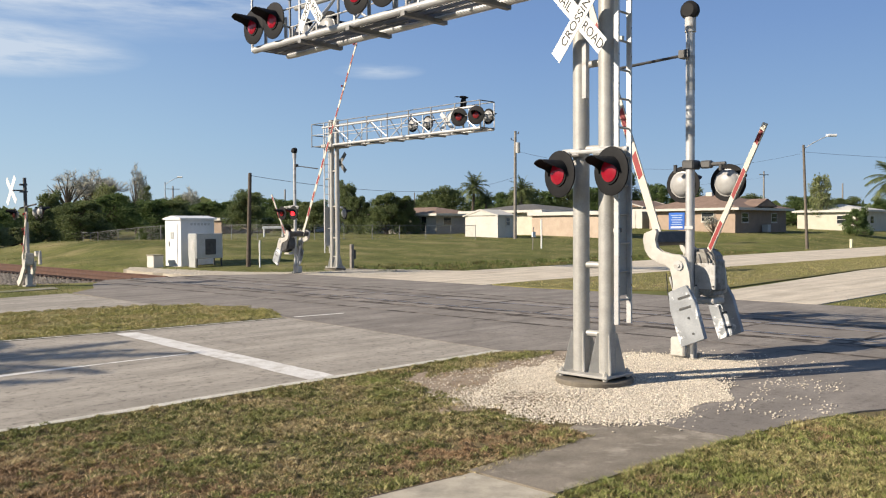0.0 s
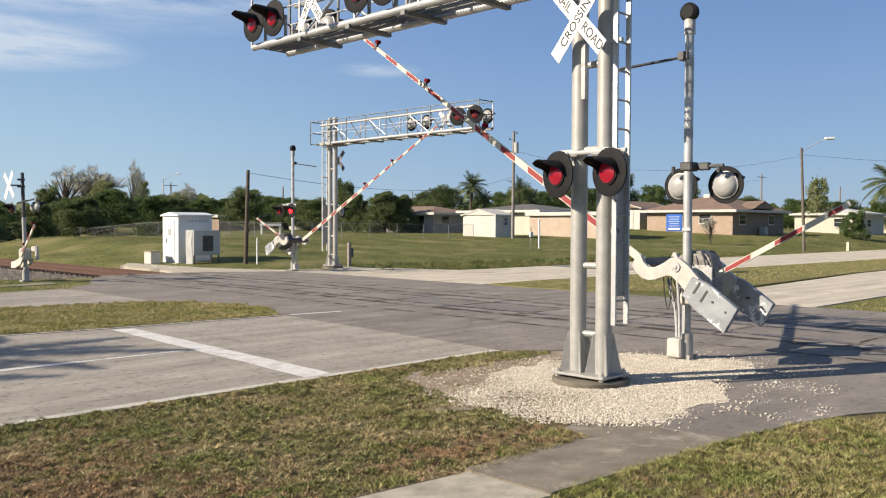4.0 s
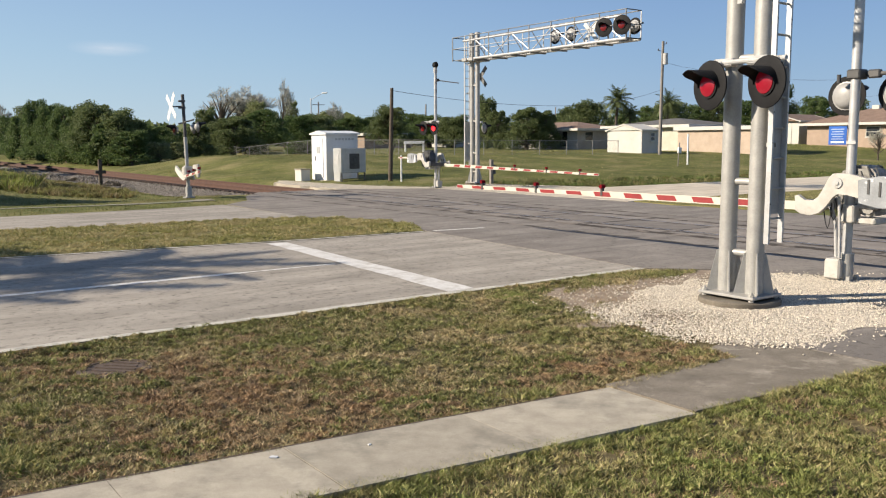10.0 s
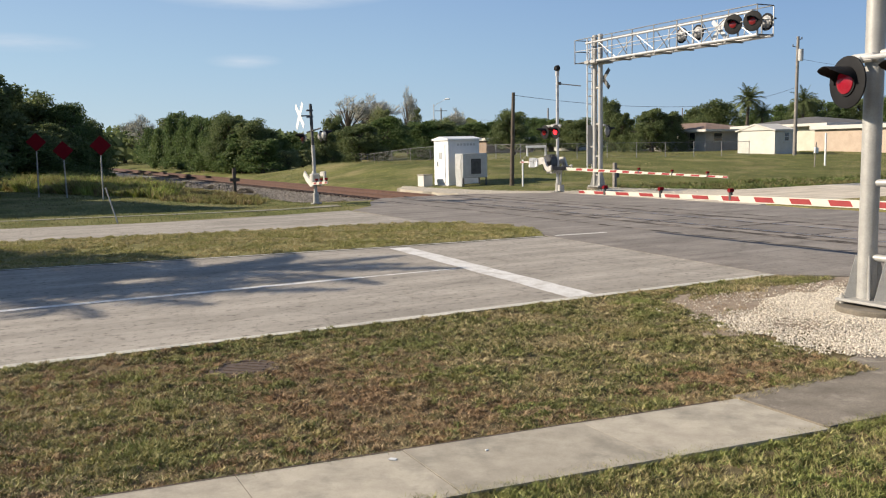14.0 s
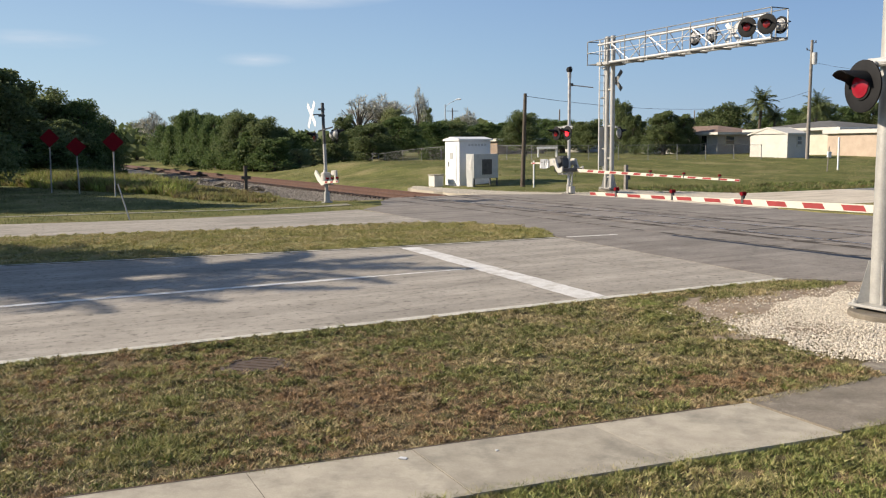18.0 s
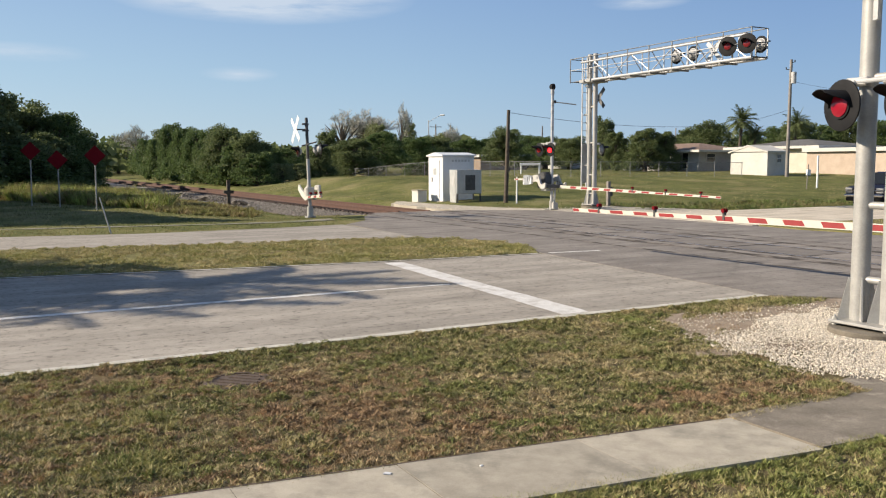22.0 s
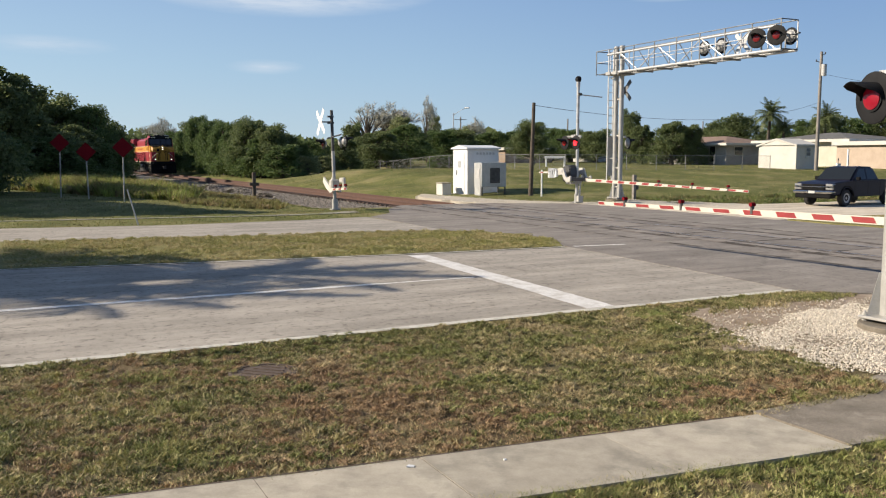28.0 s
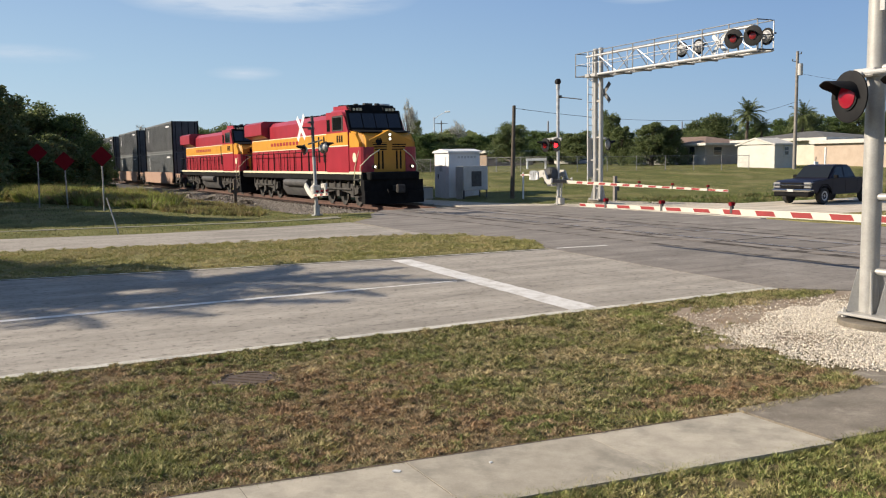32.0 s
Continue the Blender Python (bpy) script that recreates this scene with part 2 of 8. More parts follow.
def glow(name, color, strength):
    m, N, L, b = node_mat(name)
    b.inputs["Base Color"].default_value = (*color, 1)
    b.inputs["Emission Color"].default_value = (*color, 1)
    b.inputs["Emission Strength"].default_value = strength
    b.inputs["Roughness"].default_value = 0.25
    return m


def glass(name, tint=(0.02, 0.025, 0.03), rough=0.05):
    m, N, L, b = node_mat(name)
    b.inputs["Base Color"].default_value = (*tint, 1)
    b.inputs["Roughness"].default_value = rough
    b.inputs["Specular IOR Level"].default_value = 0.8
    return m


M_GRASS = surface("grass_ground", (0.10, 0.085, 0.042), (0.24, 0.195, 0.105), 0.05, 0.95, grain=0.010, bump=0.9, stain=(0.25, 0.18, 0.10), stain_size=0.9, stain_at=(0.53, 0.68), spread=0.5, spec=0.15)
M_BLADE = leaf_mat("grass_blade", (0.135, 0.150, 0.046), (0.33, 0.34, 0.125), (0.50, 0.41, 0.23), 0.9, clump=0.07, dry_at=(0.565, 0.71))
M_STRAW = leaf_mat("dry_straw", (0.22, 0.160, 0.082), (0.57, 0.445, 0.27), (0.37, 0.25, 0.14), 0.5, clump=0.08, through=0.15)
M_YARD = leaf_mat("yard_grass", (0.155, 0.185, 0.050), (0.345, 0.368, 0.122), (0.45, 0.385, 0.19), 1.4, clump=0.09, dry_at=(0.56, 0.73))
M_MED = leaf_mat("median_grass", (0.20, 0.195, 0.062), (0.36, 0.345, 0.125), (0.42, 0.35, 0.175), 1.6, dry_at=(0.54, 0.72))
M_MEDT = surface("median_turf", (0.14, 0.13, 0.05), (0.27, 0.25, 0.105), 0.8, 0.95, grain=0.05, bump=0.6, stain=(0.20, 0.15, 0.085), stain_size=2.2, stain_at=(0.54, 0.70), spread=0.35, spec=0.1)
M_LAWN = leaf_mat("lawn_grass", (0.09, 0.120, 0.03), (0.208, 0.234, 0.07), (0.33, 0.285, 0.13), 3.5, clump=1.3, dry_at=(0.535, 0.71))
M_TURF = surface("green_turf", (0.082, 0.098, 0.03), (0.205, 0.205, 0.07), 2.2, 0.95, grain=0.06, bump=0.6, stain=(0.25, 0.215, 0.105), stain_size=4.5, stain_at=(0.50, 0.70), spread=0.4, spec=0.1)
M_WEED = leaf_mat("weed_leaf", (0.10, 0.13, 0.036), (0.25, 0.28, 0.095), (0.31, 0.26, 0.10), 2.0)
M_DRYW = leaf_mat("dry_weed", (0.20, 0.15, 0.065), (0.42, 0.34, 0.17), (0.24, 0.24, 0.08), 1.2, clump=0.4)
M_DITCH = leaf_mat("ditch_grass", (0.07, 0.108, 0.026), (0.19, 0.25, 0.066), (0.24, 0.20, 0.09), 2.5, clump=0.8, dry_at=(0.58, 0.72))
M_REED = leaf_mat("yellow_weed", (0.16, 0.21, 0.04), (0.44, 0.48, 0.12), (0.30, 0.23, 0.11), 1.8, clump=0.5, dry_at=(0.56, 0.72))
def road_mat(name, dark, light, spot):
    """Concrete roadway: mottled, streaked along the traffic's way, with small dark chips."""
    m, N, L, b = node_mat(name)
    g = N.new("ShaderNodeNewGeometry")
    mp = N.new("ShaderNodeMapping")
    mp.inputs["Rotation"].default_value = (0, 0, radians(-45))
    L.new(g.outputs["Position"], mp.inputs["Vector"])
    st = N.new("ShaderNodeMapping")
    st.inputs["Scale"].default_value = (0.16, 1.5, 1.0)
    L.new(mp.outputs["Vector"], st.inputs["Vector"])

    def tex(vec, scale, detail, rough):
        n = N.new("ShaderNodeTexNoise")
        n.inputs["Scale"].default_value, n.inputs["Detail"].default_value, n.inputs["Roughness"].default_value = scale, detail, rough
        L.new(vec, n.inputs["Vector"])
        return n.outputs["Fac"]

    def mul(c, f, lo, hi, low):
        r = ramp_of(N, [(lo, (low,) * 3), (hi, (1, 1, 1))])
        L.new(f, r.inputs["Fac"])
        x = N.new("ShaderNodeMix")
        x.data_type, x.blend_type = "RGBA", "MULTIPLY"
        x.inputs[0].default_value = 1.0
        L.new(c, x.inputs[6])
        L.new(r.outputs["Color"], x.inputs[7])
        return x.outputs[2]

    r1 = ramp_of(N, [(0.3, dark), (0.7, light)])
    L.new(tex(mp.outputs["Vector"], 0.9, 8, 0.65), r1.inputs["Fac"])
    c = mul(r1.outputs["Color"], tex(st.outputs["Vector"], 1.2, 6, 0.6), 0.36, 0.6, 0.74)
    c = mul(c, tex(mp.outputs["Vector"], 9.0, 6, 0.75), 0.36, 0.46, spot)
    fine = tex(mp.outputs["Vector"], 70.0, 3, 0.6)
    c = mul(c, fine, 0.3, 0.6, 0.75)
    vo = N.new("ShaderNodeTexVoronoi")
    vo.feature = "DISTANCE_TO_EDGE"
    vo.inputs["Scale"].default_value = 0.32
    wob = N.new("ShaderNodeMix")
    wob.data_type = "VECTOR"
    wob.inputs[0].default_value = 0.25
    nn = N.new("ShaderNodeTexNoise")
    nn.inputs["Scale"].default_value, nn.inputs["Detail"].default_value = 1.6, 6.0
    L.new(mp.outputs["Vector"], nn.inputs["Vector"])
    L.new(mp.outputs["Vector"], wob.inputs[4])
    L.new(nn.outputs["Color"], wob.inputs[5])
    L.new(wob.outputs[1], vo.inputs["Vector"])
    c = mul(c, vo.outputs["Distance"], 0.0, 0.005, 0.80)
    L.new(c, b.inputs["Base Color"])
    b.inputs["Roughness"].default_value = 0.95
    b.inputs["Specular IOR Level"].default_value = 0.2
    bp = N.new("ShaderNodeBump")
    bp.inputs["Strength"].default_value, bp.inputs["Distance"].default_value = 0.25, 0.008
    L.new(fine, bp.inputs["Height"])
    L.new(bp.outputs["Normal"], b.inputs["Normal"])
    return m


M_CONC = road_mat("road_concrete", (0.315, 0.287, 0.245), (0.45, 0.412, 0.357), 0.52)
M_FAINT = surface("overgrown_concrete", (0.21, 0.195, 0.14), (0.31, 0.285, 0.215), 0.9, 0.9, grain=0.02, bump=0.3, stain=(0.16, 0.16, 0.075), stain_size=1.4, stain_at=(0.48, 0.6), spread=0.3)
M_WALKC = surface("sidewalk_concrete", (0.35, 0.312, 0.245), (0.495, 0.447, 0.355), 0.20, 0.9, grain=0.008, bump=0.35, stain=(0.24, 0.22, 0.175), stain_size=0.42, stain_at=(0.50, 0.70), spread=0.16, per="random")
M_ASPH = road_mat("worn_asphalt", (0.212, 0.190, 0.168), (0.310, 0.283, 0.252), 0.66)
M_PALE = road_mat("pale_concrete", (0.53, 0.465, 0.365), (0.70, 0.625, 0.51), 0.8)
M_ASPHP = surface("path_concrete", (0.17, 0.145, 0.11), (0.305, 0.265, 0.208), 0.35, 0.9, grain=0.009, bump=0.35, stain=(0.36, 0.32, 0.26), stain_size=0.45, stain_at=(0.55, 0.68), spread=0.4)
M_PAINT = surface("road_paint", (0.68, 0.66, 0.61), (0.84, 0.82, 0.78), 0.15, 0.7, grain=0.01, bump=0.15, stain=(0.34, 0.32, 0.28), stain_size=0.22, stain_at=(0.56, 0.66))
M_STOP = surface("worn_stop_paint", (0.60, 0.585, 0.55), (0.78, 0.765, 0.73), 0.2, 0.75, grain=0.012, bump=0.15, stain=(0.40, 0.37, 0.325), stain_size=0.38, stain_at=(0.49, 0.66))
M_EDGE = surface("kerb_edge_concrete", (0.46, 0.44, 0.38), (0.66, 0.63, 0.56), 0.3, 0.85, grain=0.01, stain=(0.2, 0.19, 0.16), stain_size=0.5, stain_at=(0.55, 0.7))
M_GRAVW = surface("white_gravel", (0.68, 0.60, 0.48), (0.90, 0.82, 0.69), 0.06, 0.9, grain=0.01, per="island", spread=0.35)
M_GRAVB = surface("gravel_bed", (0.34, 0.285, 0.205), (0.54, 0.48, 0.38), 0.05, 0.95, grain=0.012, bump=0.8, stain=(0.30, 0.24, 0.165), stain_size=0.8, stain_at=(0.5, 0.7), spread=0.5)
M_BALL = surface("ballast_stone", (0.20, 0.178, 0.15), (0.42, 0.375, 0.32), 0.2, 0.95, grain=0.02, per="island", spread=0.5)
M_BALLB = surface("ballast_bed", (0.15, 0.14, 0.125), (0.34, 0.32, 0.295), 0.12, 0.95, grain=0.03, bump=0.9, stain=(0.17, 0.13, 0.095), stain_size=0.9, spread=0.5)
M_SAND = surface("pale_shell_sand", (0.40, 0.355, 0.275), (0.56, 0.51, 0.42), 0.4, 0.95, grain=0.02, bump=0.5, stain=(0.33, 0.28, 0.20), stain_size=1.4, stain_at=(0.5, 0.75), spread=0.3)
M_FOOT = surface("stained_footing", (0.13, 0.112, 0.085), (0.24, 0.21, 0.165), 0.25, 0.9, grain=0.012, bump=0.35, stain=(0.09, 0.075, 0.05), stain_size=0.35, stain_at=(0.5, 0.7), spread=0.3)
M_DIRT = surface("dry_dirt", (0.24, 0.185, 0.13), (0.38, 0.31, 0.235), 0.3, 0.95, grain=0.015, bump=0.6, stain=(0.20, 0.15, 0.10), stain_size=0.4, stain_at=(0.5, 0.66))
M_RAIL = surface("rusty_rail", (0.06, 0.028, 0.019), (0.125, 0.06, 0.04), 0.2, 0.75, grain=0.01)
M_RAILTOP = surface("worn_rail_top", (0.28, 0.25, 0.23), (0.42, 0.38, 0.35), 0.3, 0.35, metal=0.8, grain=0.02)
M_TIE = surface("wood_sleeper", (0.06, 0.038, 0.028), (0.125, 0.08, 0.06), 0.15, 0.9, grain=0.02, per="random", spread=0.4)
M_GALV = surface("galvanised_steel", (0.33, 0.325, 0.305), (0.44, 0.43, 0.405), 0.25, 0.5, metal=0.25, grain=0.02, bump=0.06, stain=(0.36, 0.33, 0.28), stain_size=0.35, stain_at=(0.62, 0.8), spread=0.12, per="object")
M_RAILG = surface("dull_steel", (0.15, 0.15, 0.148), (0.24, 0.24, 0.236), 0.3, 0.5, metal=0.4, grain=0.02, bump=0.05, spread=0.12, per="object")
M_ALU = surface("aluminium_paint", (0.44, 0.44, 0.435), (0.58, 0.58, 0.575), 0.3, 0.42, metal=0.35, grain=0.02, bump=0.05, spread=0.12, per="object")
M_CAST = surface("mechanism_paint", (0.40, 0.385, 0.345), (0.55, 0.53, 0.49), 0.18, 0.5, grain=0.01, bump=0.1, stain=(0.30, 0.27, 0.22), stain_size=0.22, stain_at=(0.58, 0.7), spread=0.15, per="object")
# near gate housing: grime, and the shade on its faces darkened into the colour
M_MECH = surface("mechanism_grime_shade", (0.20, 0.19, 0.17), (0.36, 0.35, 0.32), 0.16, 0.55, grain=0.01, bump=0.1, stain=(0.11, 0.10, 0.09), stain_size=0.2, stain_at=(0.5, 0.62), spread=0.2, per="object")
M_CWT = surface("counterweight_paint", (0.22, 0.235, 0.25), (0.36, 0.38, 0.40), 0.3, 0.6, metal=0.2, grain=0.015, bump=0.1, stain=(0.66, 0.67, 0.68), stain_size=0.4, stain_at=(0.55, 0.58), spread=0.15, per="object")
M_DKST = surface("dark_steel", (0.05, 0.05, 0.05), (0.11, 0.11, 0.11), 0.2, 0.55, metal=0.3, grain=0.01, bump=0.1, per="object")
M_BLACK = surface("matt_black", (0.008, 0.008, 0.009), (0.018, 0.018, 0.019), 0.3, 0.7, grain=0.01, bump=0.05, spec=0.2, per="object")
M_DOME = surface("lamp_dome", (0.29, 0.287, 0.28), (0.37, 0.367, 0.358), 0.15, 0.4, grain=0.02, bump=0.02, stain=(0.25, 0.24, 0.22), stain_size=0.3, stain_at=(0.56, 0.80), spread=0.1, per="object")
M_GREY = surface("housing_grey", (0.40, 0.40, 0.39), (0.54, 0.54, 0.53), 0.12, 0.5, grain=0.01, bump=0.05, stain=(0.33, 0.31, 0.28), stain_size=0.2, stain_at=(0.55, 0.6), per="object")
M_WHITE = surface("white_sign", (0.66, 0.66, 0.645), (0.74, 0.74, 0.73), 0.3, 0.5, grain=0.02, bump=0.02, spread=0.06, per="object")
M_ARMW = surface("arm_white", (0.50, 0.47, 0.39), (0.61, 0.58, 0.50), 0.4, 0.55, grain=0.02, bump=0.04, spread=0.12, per="object")
M_RED = surface("stripe_red", (0.22, 0.018, 0.020), (0.31, 0.028, 0.030), 0.3, 0.5, grain=0.02, bump=0.03, spread=0.15, per="object")
M_TXT = surface("black_letters", (0.012, 0.012, 0.012), (0.03, 0.03, 0.03), 0.2, 0.6, bump=0.0)
M_LENS = glow("red_lens", (0.24, 0.007, 0.019), 0.05)
M_LENSDIM = glow("red_lens_dim", (0.15, 0.010, 0.012), 0.03)
M_LENSDK = glow("red_lens_unlit", (0.035, 0.006, 0.007), 0.0)
M_LENSON = glow("red_lens_lit", (0.9, 0.015, 0.02), 3.2)
M_LENSOFF = glow("red_lens_dull", (0.22, 0.008, 0.01), 0.05)
M_CABW = surface("cabinet_white", (0.62, 0.63, 0.63), (0.72, 0.73, 0.73), 0.5, 0.45, grain=0.02, bump=0.03, stain=(0.52, 0.5, 0.44), stain_size=0.9, stain_at=(0.62, 0.85), spread=0.08, per="object")
M_CABG = surface("cabinet_aluminium", (0.42, 0.43, 0.42), (0.56, 0.57, 0.56), 0.4, 0.5, metal=0.4, grain=0.02, bump=0.05, per="object")
M_WOOD = surface("pole_wood", (0.07, 0.055, 0.04), (0.15, 0.12, 0.09), 0.2, 0.9, grain=0.03, bump=0.4, spread=0.4, per="object")
M_WOODG = surface("grey_pole_wood", (0.20, 0.18, 0.16), (0.33, 0.30, 0.27), 0.25, 0.9, grain=0.03, bump=0.4, spread=0.35, per="object")
M_BARK = surface("bark", (0.06, 0.048, 0.035), (0.16, 0.13, 0.10), 0.2, 0.95, grain=0.04, bump=0.7, spread=0.4)
M_LEAF = [leaf_mat("leaf_dark", (0.072, 0.104, 0.040), (0.195, 0.227, 0.093), through=0.42),
          leaf_mat("leaf_mid", (0.052, 0.092, 0.028), (0.150, 0.20, 0.068), through=0.38),
          leaf_mat("leaf_light", (0.14, 0.17, 0.065), (0.30, 0.32, 0.15), through=0.4),
          leaf_mat("leaf_bare", (0.20, 0.19, 0.14), (0.38, 0.36, 0.28))]
M_PALM = leaf_mat("palm_leaf", (0.05, 0.075, 0.028), (0.16, 0.18, 0.075))
M_BLUE = surface("sign_blue", (0.02, 0.10, 0.42), (0.03, 0.14, 0.52), 0.3, 0.4, grain=0.02, bump=0.0, spread=0.08)
M_SIGNR = surface("marker_red", (0.145, 0.005, 0.010), (0.195, 0.007, 0.013), 0.3, 0.75, grain=0.02, bump=0.0, spec=0.1)
M_LINK = surface("chain_link", (0.20, 0.20, 0.20), (0.32, 0.32, 0.32), 0.3, 0.6, metal=0.4, bump=0.0)
M_WIRE = surface("cable", (0.02, 0.02, 0.02), (0.04, 0.04, 0.04), 0.3, 0.7, bump=0.0)
M_IRON = surface("cast_iron", (0.06, 0.042, 0.03), (0.14, 0.10, 0.075), 0.05, 0.85, metal=0.0, grain=0.01, bump=0.5)


# ---- mesh helpers ----
def BM():
    return bmesh.new()


def box(bm, c, s, m=None, bevel=0.0):
    """A box of centre c and size s."""
    vs = []
    for dx in (-0.5, 0.5):
        for dy in (-0.5, 0.5):
            for dz in (-0.5, 0.5):
                p = Vector((c[0] + dx * s[0], c[1] + dy * s[1], c[2] + dz * s[2]))
                vs.append(bm.verts.new(m @ p if m else p))
    fs = [bm.faces.new([vs[k] for k in q]) for q in ((0, 1, 3, 2), (4, 6, 7, 5), (0, 4, 5, 1), (2, 3, 7, 6), (0, 2, 6, 4), (1, 5, 7, 3))]
    if bevel:
        es = list({e for f in fs for e in f.edges})
        bmesh.ops.bevel(bm, geom=es, offset=bevel, segments=1, affect="EDGES")
    return bm


def tube(bm, p, q, r, n=10, r2=None):
    """A round bar from p to q."""
    p, q = Vector(p), Vector(q)
    r2 = r if r2 is None else r2
    a = (q - p).normalized()
    s = a.orthogonal().normalized()
    t = a.cross(s)
    A = [bm.verts.new(p + (s * math.cos(2 * math.pi * k / n) + t * math.sin(2 * math.pi * k / n)) * r) for k in range(n)]
    B_ = [bm.verts.new(q + (s * math.cos(2 * math.pi * k / n) + t * math.sin(2 * math.pi * k / n)) * r2) for k in range(n)]
    for k in range(n):
        bm.faces.new((A[k], A[(k + 1) % n], B_[(k + 1) % n], B_[k]))
    bm.faces.new(A[::-1])
    bm.faces.new(B_)
    return bm


def pipe(bm, pts, r, n=8):
    """A round bar through all the points, in one piece."""
    pts = [Vector(p) for p in pts]
    rings = []
    side = None
    for k, p in enumerate(pts):
        d = (pts[min(k + 1, len(pts) - 1)] - pts[max(k - 1, 0)]).normalized()
        side = d.orthogonal().normalized() if side is None else (side - d * side.dot(d)).normalized()
        up = d.cross(side)
        rings.append([bm.verts.new(p + (side * math.cos(2 * math.pi * j / n) + up * math.sin(2 * math.pi * j / n)) * r) for j in range(n)])
    for A, B_ in zip(rings, rings[1:]):
        for j in range(n):
            bm.faces.new((A[j], A[(j + 1) % n], B_[(j + 1) % n], B_[j]))
    bm.faces.new(rings[0][::-1])
    bm.faces.new(rings[-1])
    return bm


def lathe(bm, prof, n=20, m=None, arc=(0, 360)):
    """Turns a profile of (radius, height) about z."""
    full = abs(arc[1] - arc[0]) >= 360
    cnt = n if full else n + 1
    rings = []
    for k in range(cnt):
        a = radians(arc[0] + (arc[1] - arc[0]) * k / n)
        ring = []
        for r, z in prof:
            p = Vector((r * math.cos(a), r * math.sin(a), z))
            ring.append(bm.verts.new(m @ p if m else p))
        rings.append(ring)
    for k in range(n):
        A, B_ = rings[k], rings[(k + 1) % cnt]
        for j in range(len(prof) - 1):
            bm.faces.new((A[j], B_[j], B_[j + 1], A[j + 1]))
    return bm


def prism(bm, pts, z0, z1, m=None):
    """A polygon of the xy plane, made solid from z0 to z1."""
    lo = [bm.verts.new(m @ Vector((x, y, z0)) if m else Vector((x, y, z0))) for x, y in pts]
    hi = [bm.verts.new(m @ Vector((x, y, z1)) if m else Vector((x, y, z1))) for x, y in pts]
    n = len(pts)
    bm.faces.new(hi)
    bm.faces.new(lo[::-1])
    for k in range(n):
        bm.faces.new((lo[k], lo[(k + 1) % n], hi[(k + 1) % n], hi[k]))
    return bm


SIDE = pose(0, 0, 0, 90, 0, 0)      # turns a drawing of xy into the xz plane, its depth running to -y


def mesh_of(name, bm, material, smooth=True):
    me = bpy.data.meshes.new(name)
    bmesh.ops.recalc_face_normals(bm, faces=bm.faces)
    bm.to_mesh(me)
    bm.free()
    if smooth:
        me.shade_smooth()
        me.set_sharp_from_angle(angle=radians(35))
    me.materials.append(material)
    return me


def part(name, bm, material, parent=None, label="", at=None, smooth=True):
    """Links a bmesh, or a ready mesh, as one object under a thing or a part."""
    me = mesh_of(name, bm, material, smooth) if isinstance(bm, bmesh.types.BMesh) else bm
    ob = new(name, me)
    ob.parent = parent
    if at is not None:
        ob.matrix_basis = at
    if label:
        ob["label"] = label
    return ob


def thing(name, label, category, at=None, group="", kind=""):
    ob = new(name)
    ob.empty_display_size = 0.2
    if at is not None:
        ob.matrix_basis = at
    return tagged(ob, label, category, group, kind)


def solo(name, bm, material, label, category, at=None, group="", kind="", smooth=True):
    return tagged(part(name, bm, material, None, "", at, smooth), label, category, group, kind)


def raw_mesh(name, verts, faces_flat, per_face, material):
    """A mesh from arrays, all faces of one size."""
    me = bpy.data.meshes.new(name)
    nf = len(faces_flat) // per_face
    me.vertices.add(len(verts))
    me.vertices.foreach_set("co", np.asarray(verts, dtype=np.float32).ravel())
    me.loops.add(nf * per_face)
    me.loops.foreach_set("vertex_index", np.asarray(faces_flat, dtype=np.int32))
    me.polygons.add(nf)
    me.polygons.foreach_set("loop_start", np.arange(0, nf * per_face, per_face, dtype=np.int32))
    me.update(calc_edges=True)
    me.materials.append(material)
    return me


def letters(text, size, material, parent, m, name="letters", label=""):
    """Flat letters with a little depth, as a mesh."""
    cu = bpy.data.curves.new("lettering", "FONT")
    cu.body, cu.size, cu.extrude, cu.align_x, cu.align_y = text, size, 0.002, "CENTER", "CENTER"
    tmp = bpy.data.objects.new("lettering", cu)
    me = bpy.data.meshes.new_from_object(tmp)
    bpy.data.objects.remove(tmp)
    me.name = name
    me.materials.clear()
    me.materials.append(material)
    return part(name, me, material, parent, label, m)


rng = np.random.default_rng(7)

# ---- ground, road, railway ----
def uvpoly(bm, pts, z0, z1):
    return prism(bm, [P(u, v)[:2] for u, v in pts], z0, z1)


def axis_steps(lo, hi, fine, a, b, coarse):
    out, x = [], lo
    while x < hi:
        out.append(x)
        x += fine if a <= x < b else max(fine, min(coarse, coarse * 0.02 + 0.12 * min(abs(x - a), abs(x - b)) + fine))
    return out + [hi]


gu, gv = axis_steps(-600, 900, 0.8, -6, 45, 60), axis_steps(-500, 1200, 0.8, -2, 70, 60)
gverts = [P(u, v, ground_z(*P(u, v)[:2])) for u in gu for v in gv]
nv_ = len(gv)
gf = [k for i in range(len(gu) - 1) for j in range(nv_ - 1) for k in (i * nv_ + j, (i + 1) * nv_ + j, (i + 1) * nv_ + j + 1, i * nv_ + j + 1)]
ground = new("ground", raw_mesh("ground", [tuple(p) for p in gverts], gf, 4, M_GRASS))
ground.data.shade_smooth()
ground.data.materials.append(M_TURF)
ground.data.polygons.foreach_set("material_index", [0 if gv[j] < 9.3 and -20 < gu[i] < 14 else 1 for i in range(len(gu) - 1) for j in range(nv_ - 1)])
tagged(ground, "mown grass ground with dry brown patches", "ground", kind="structure")

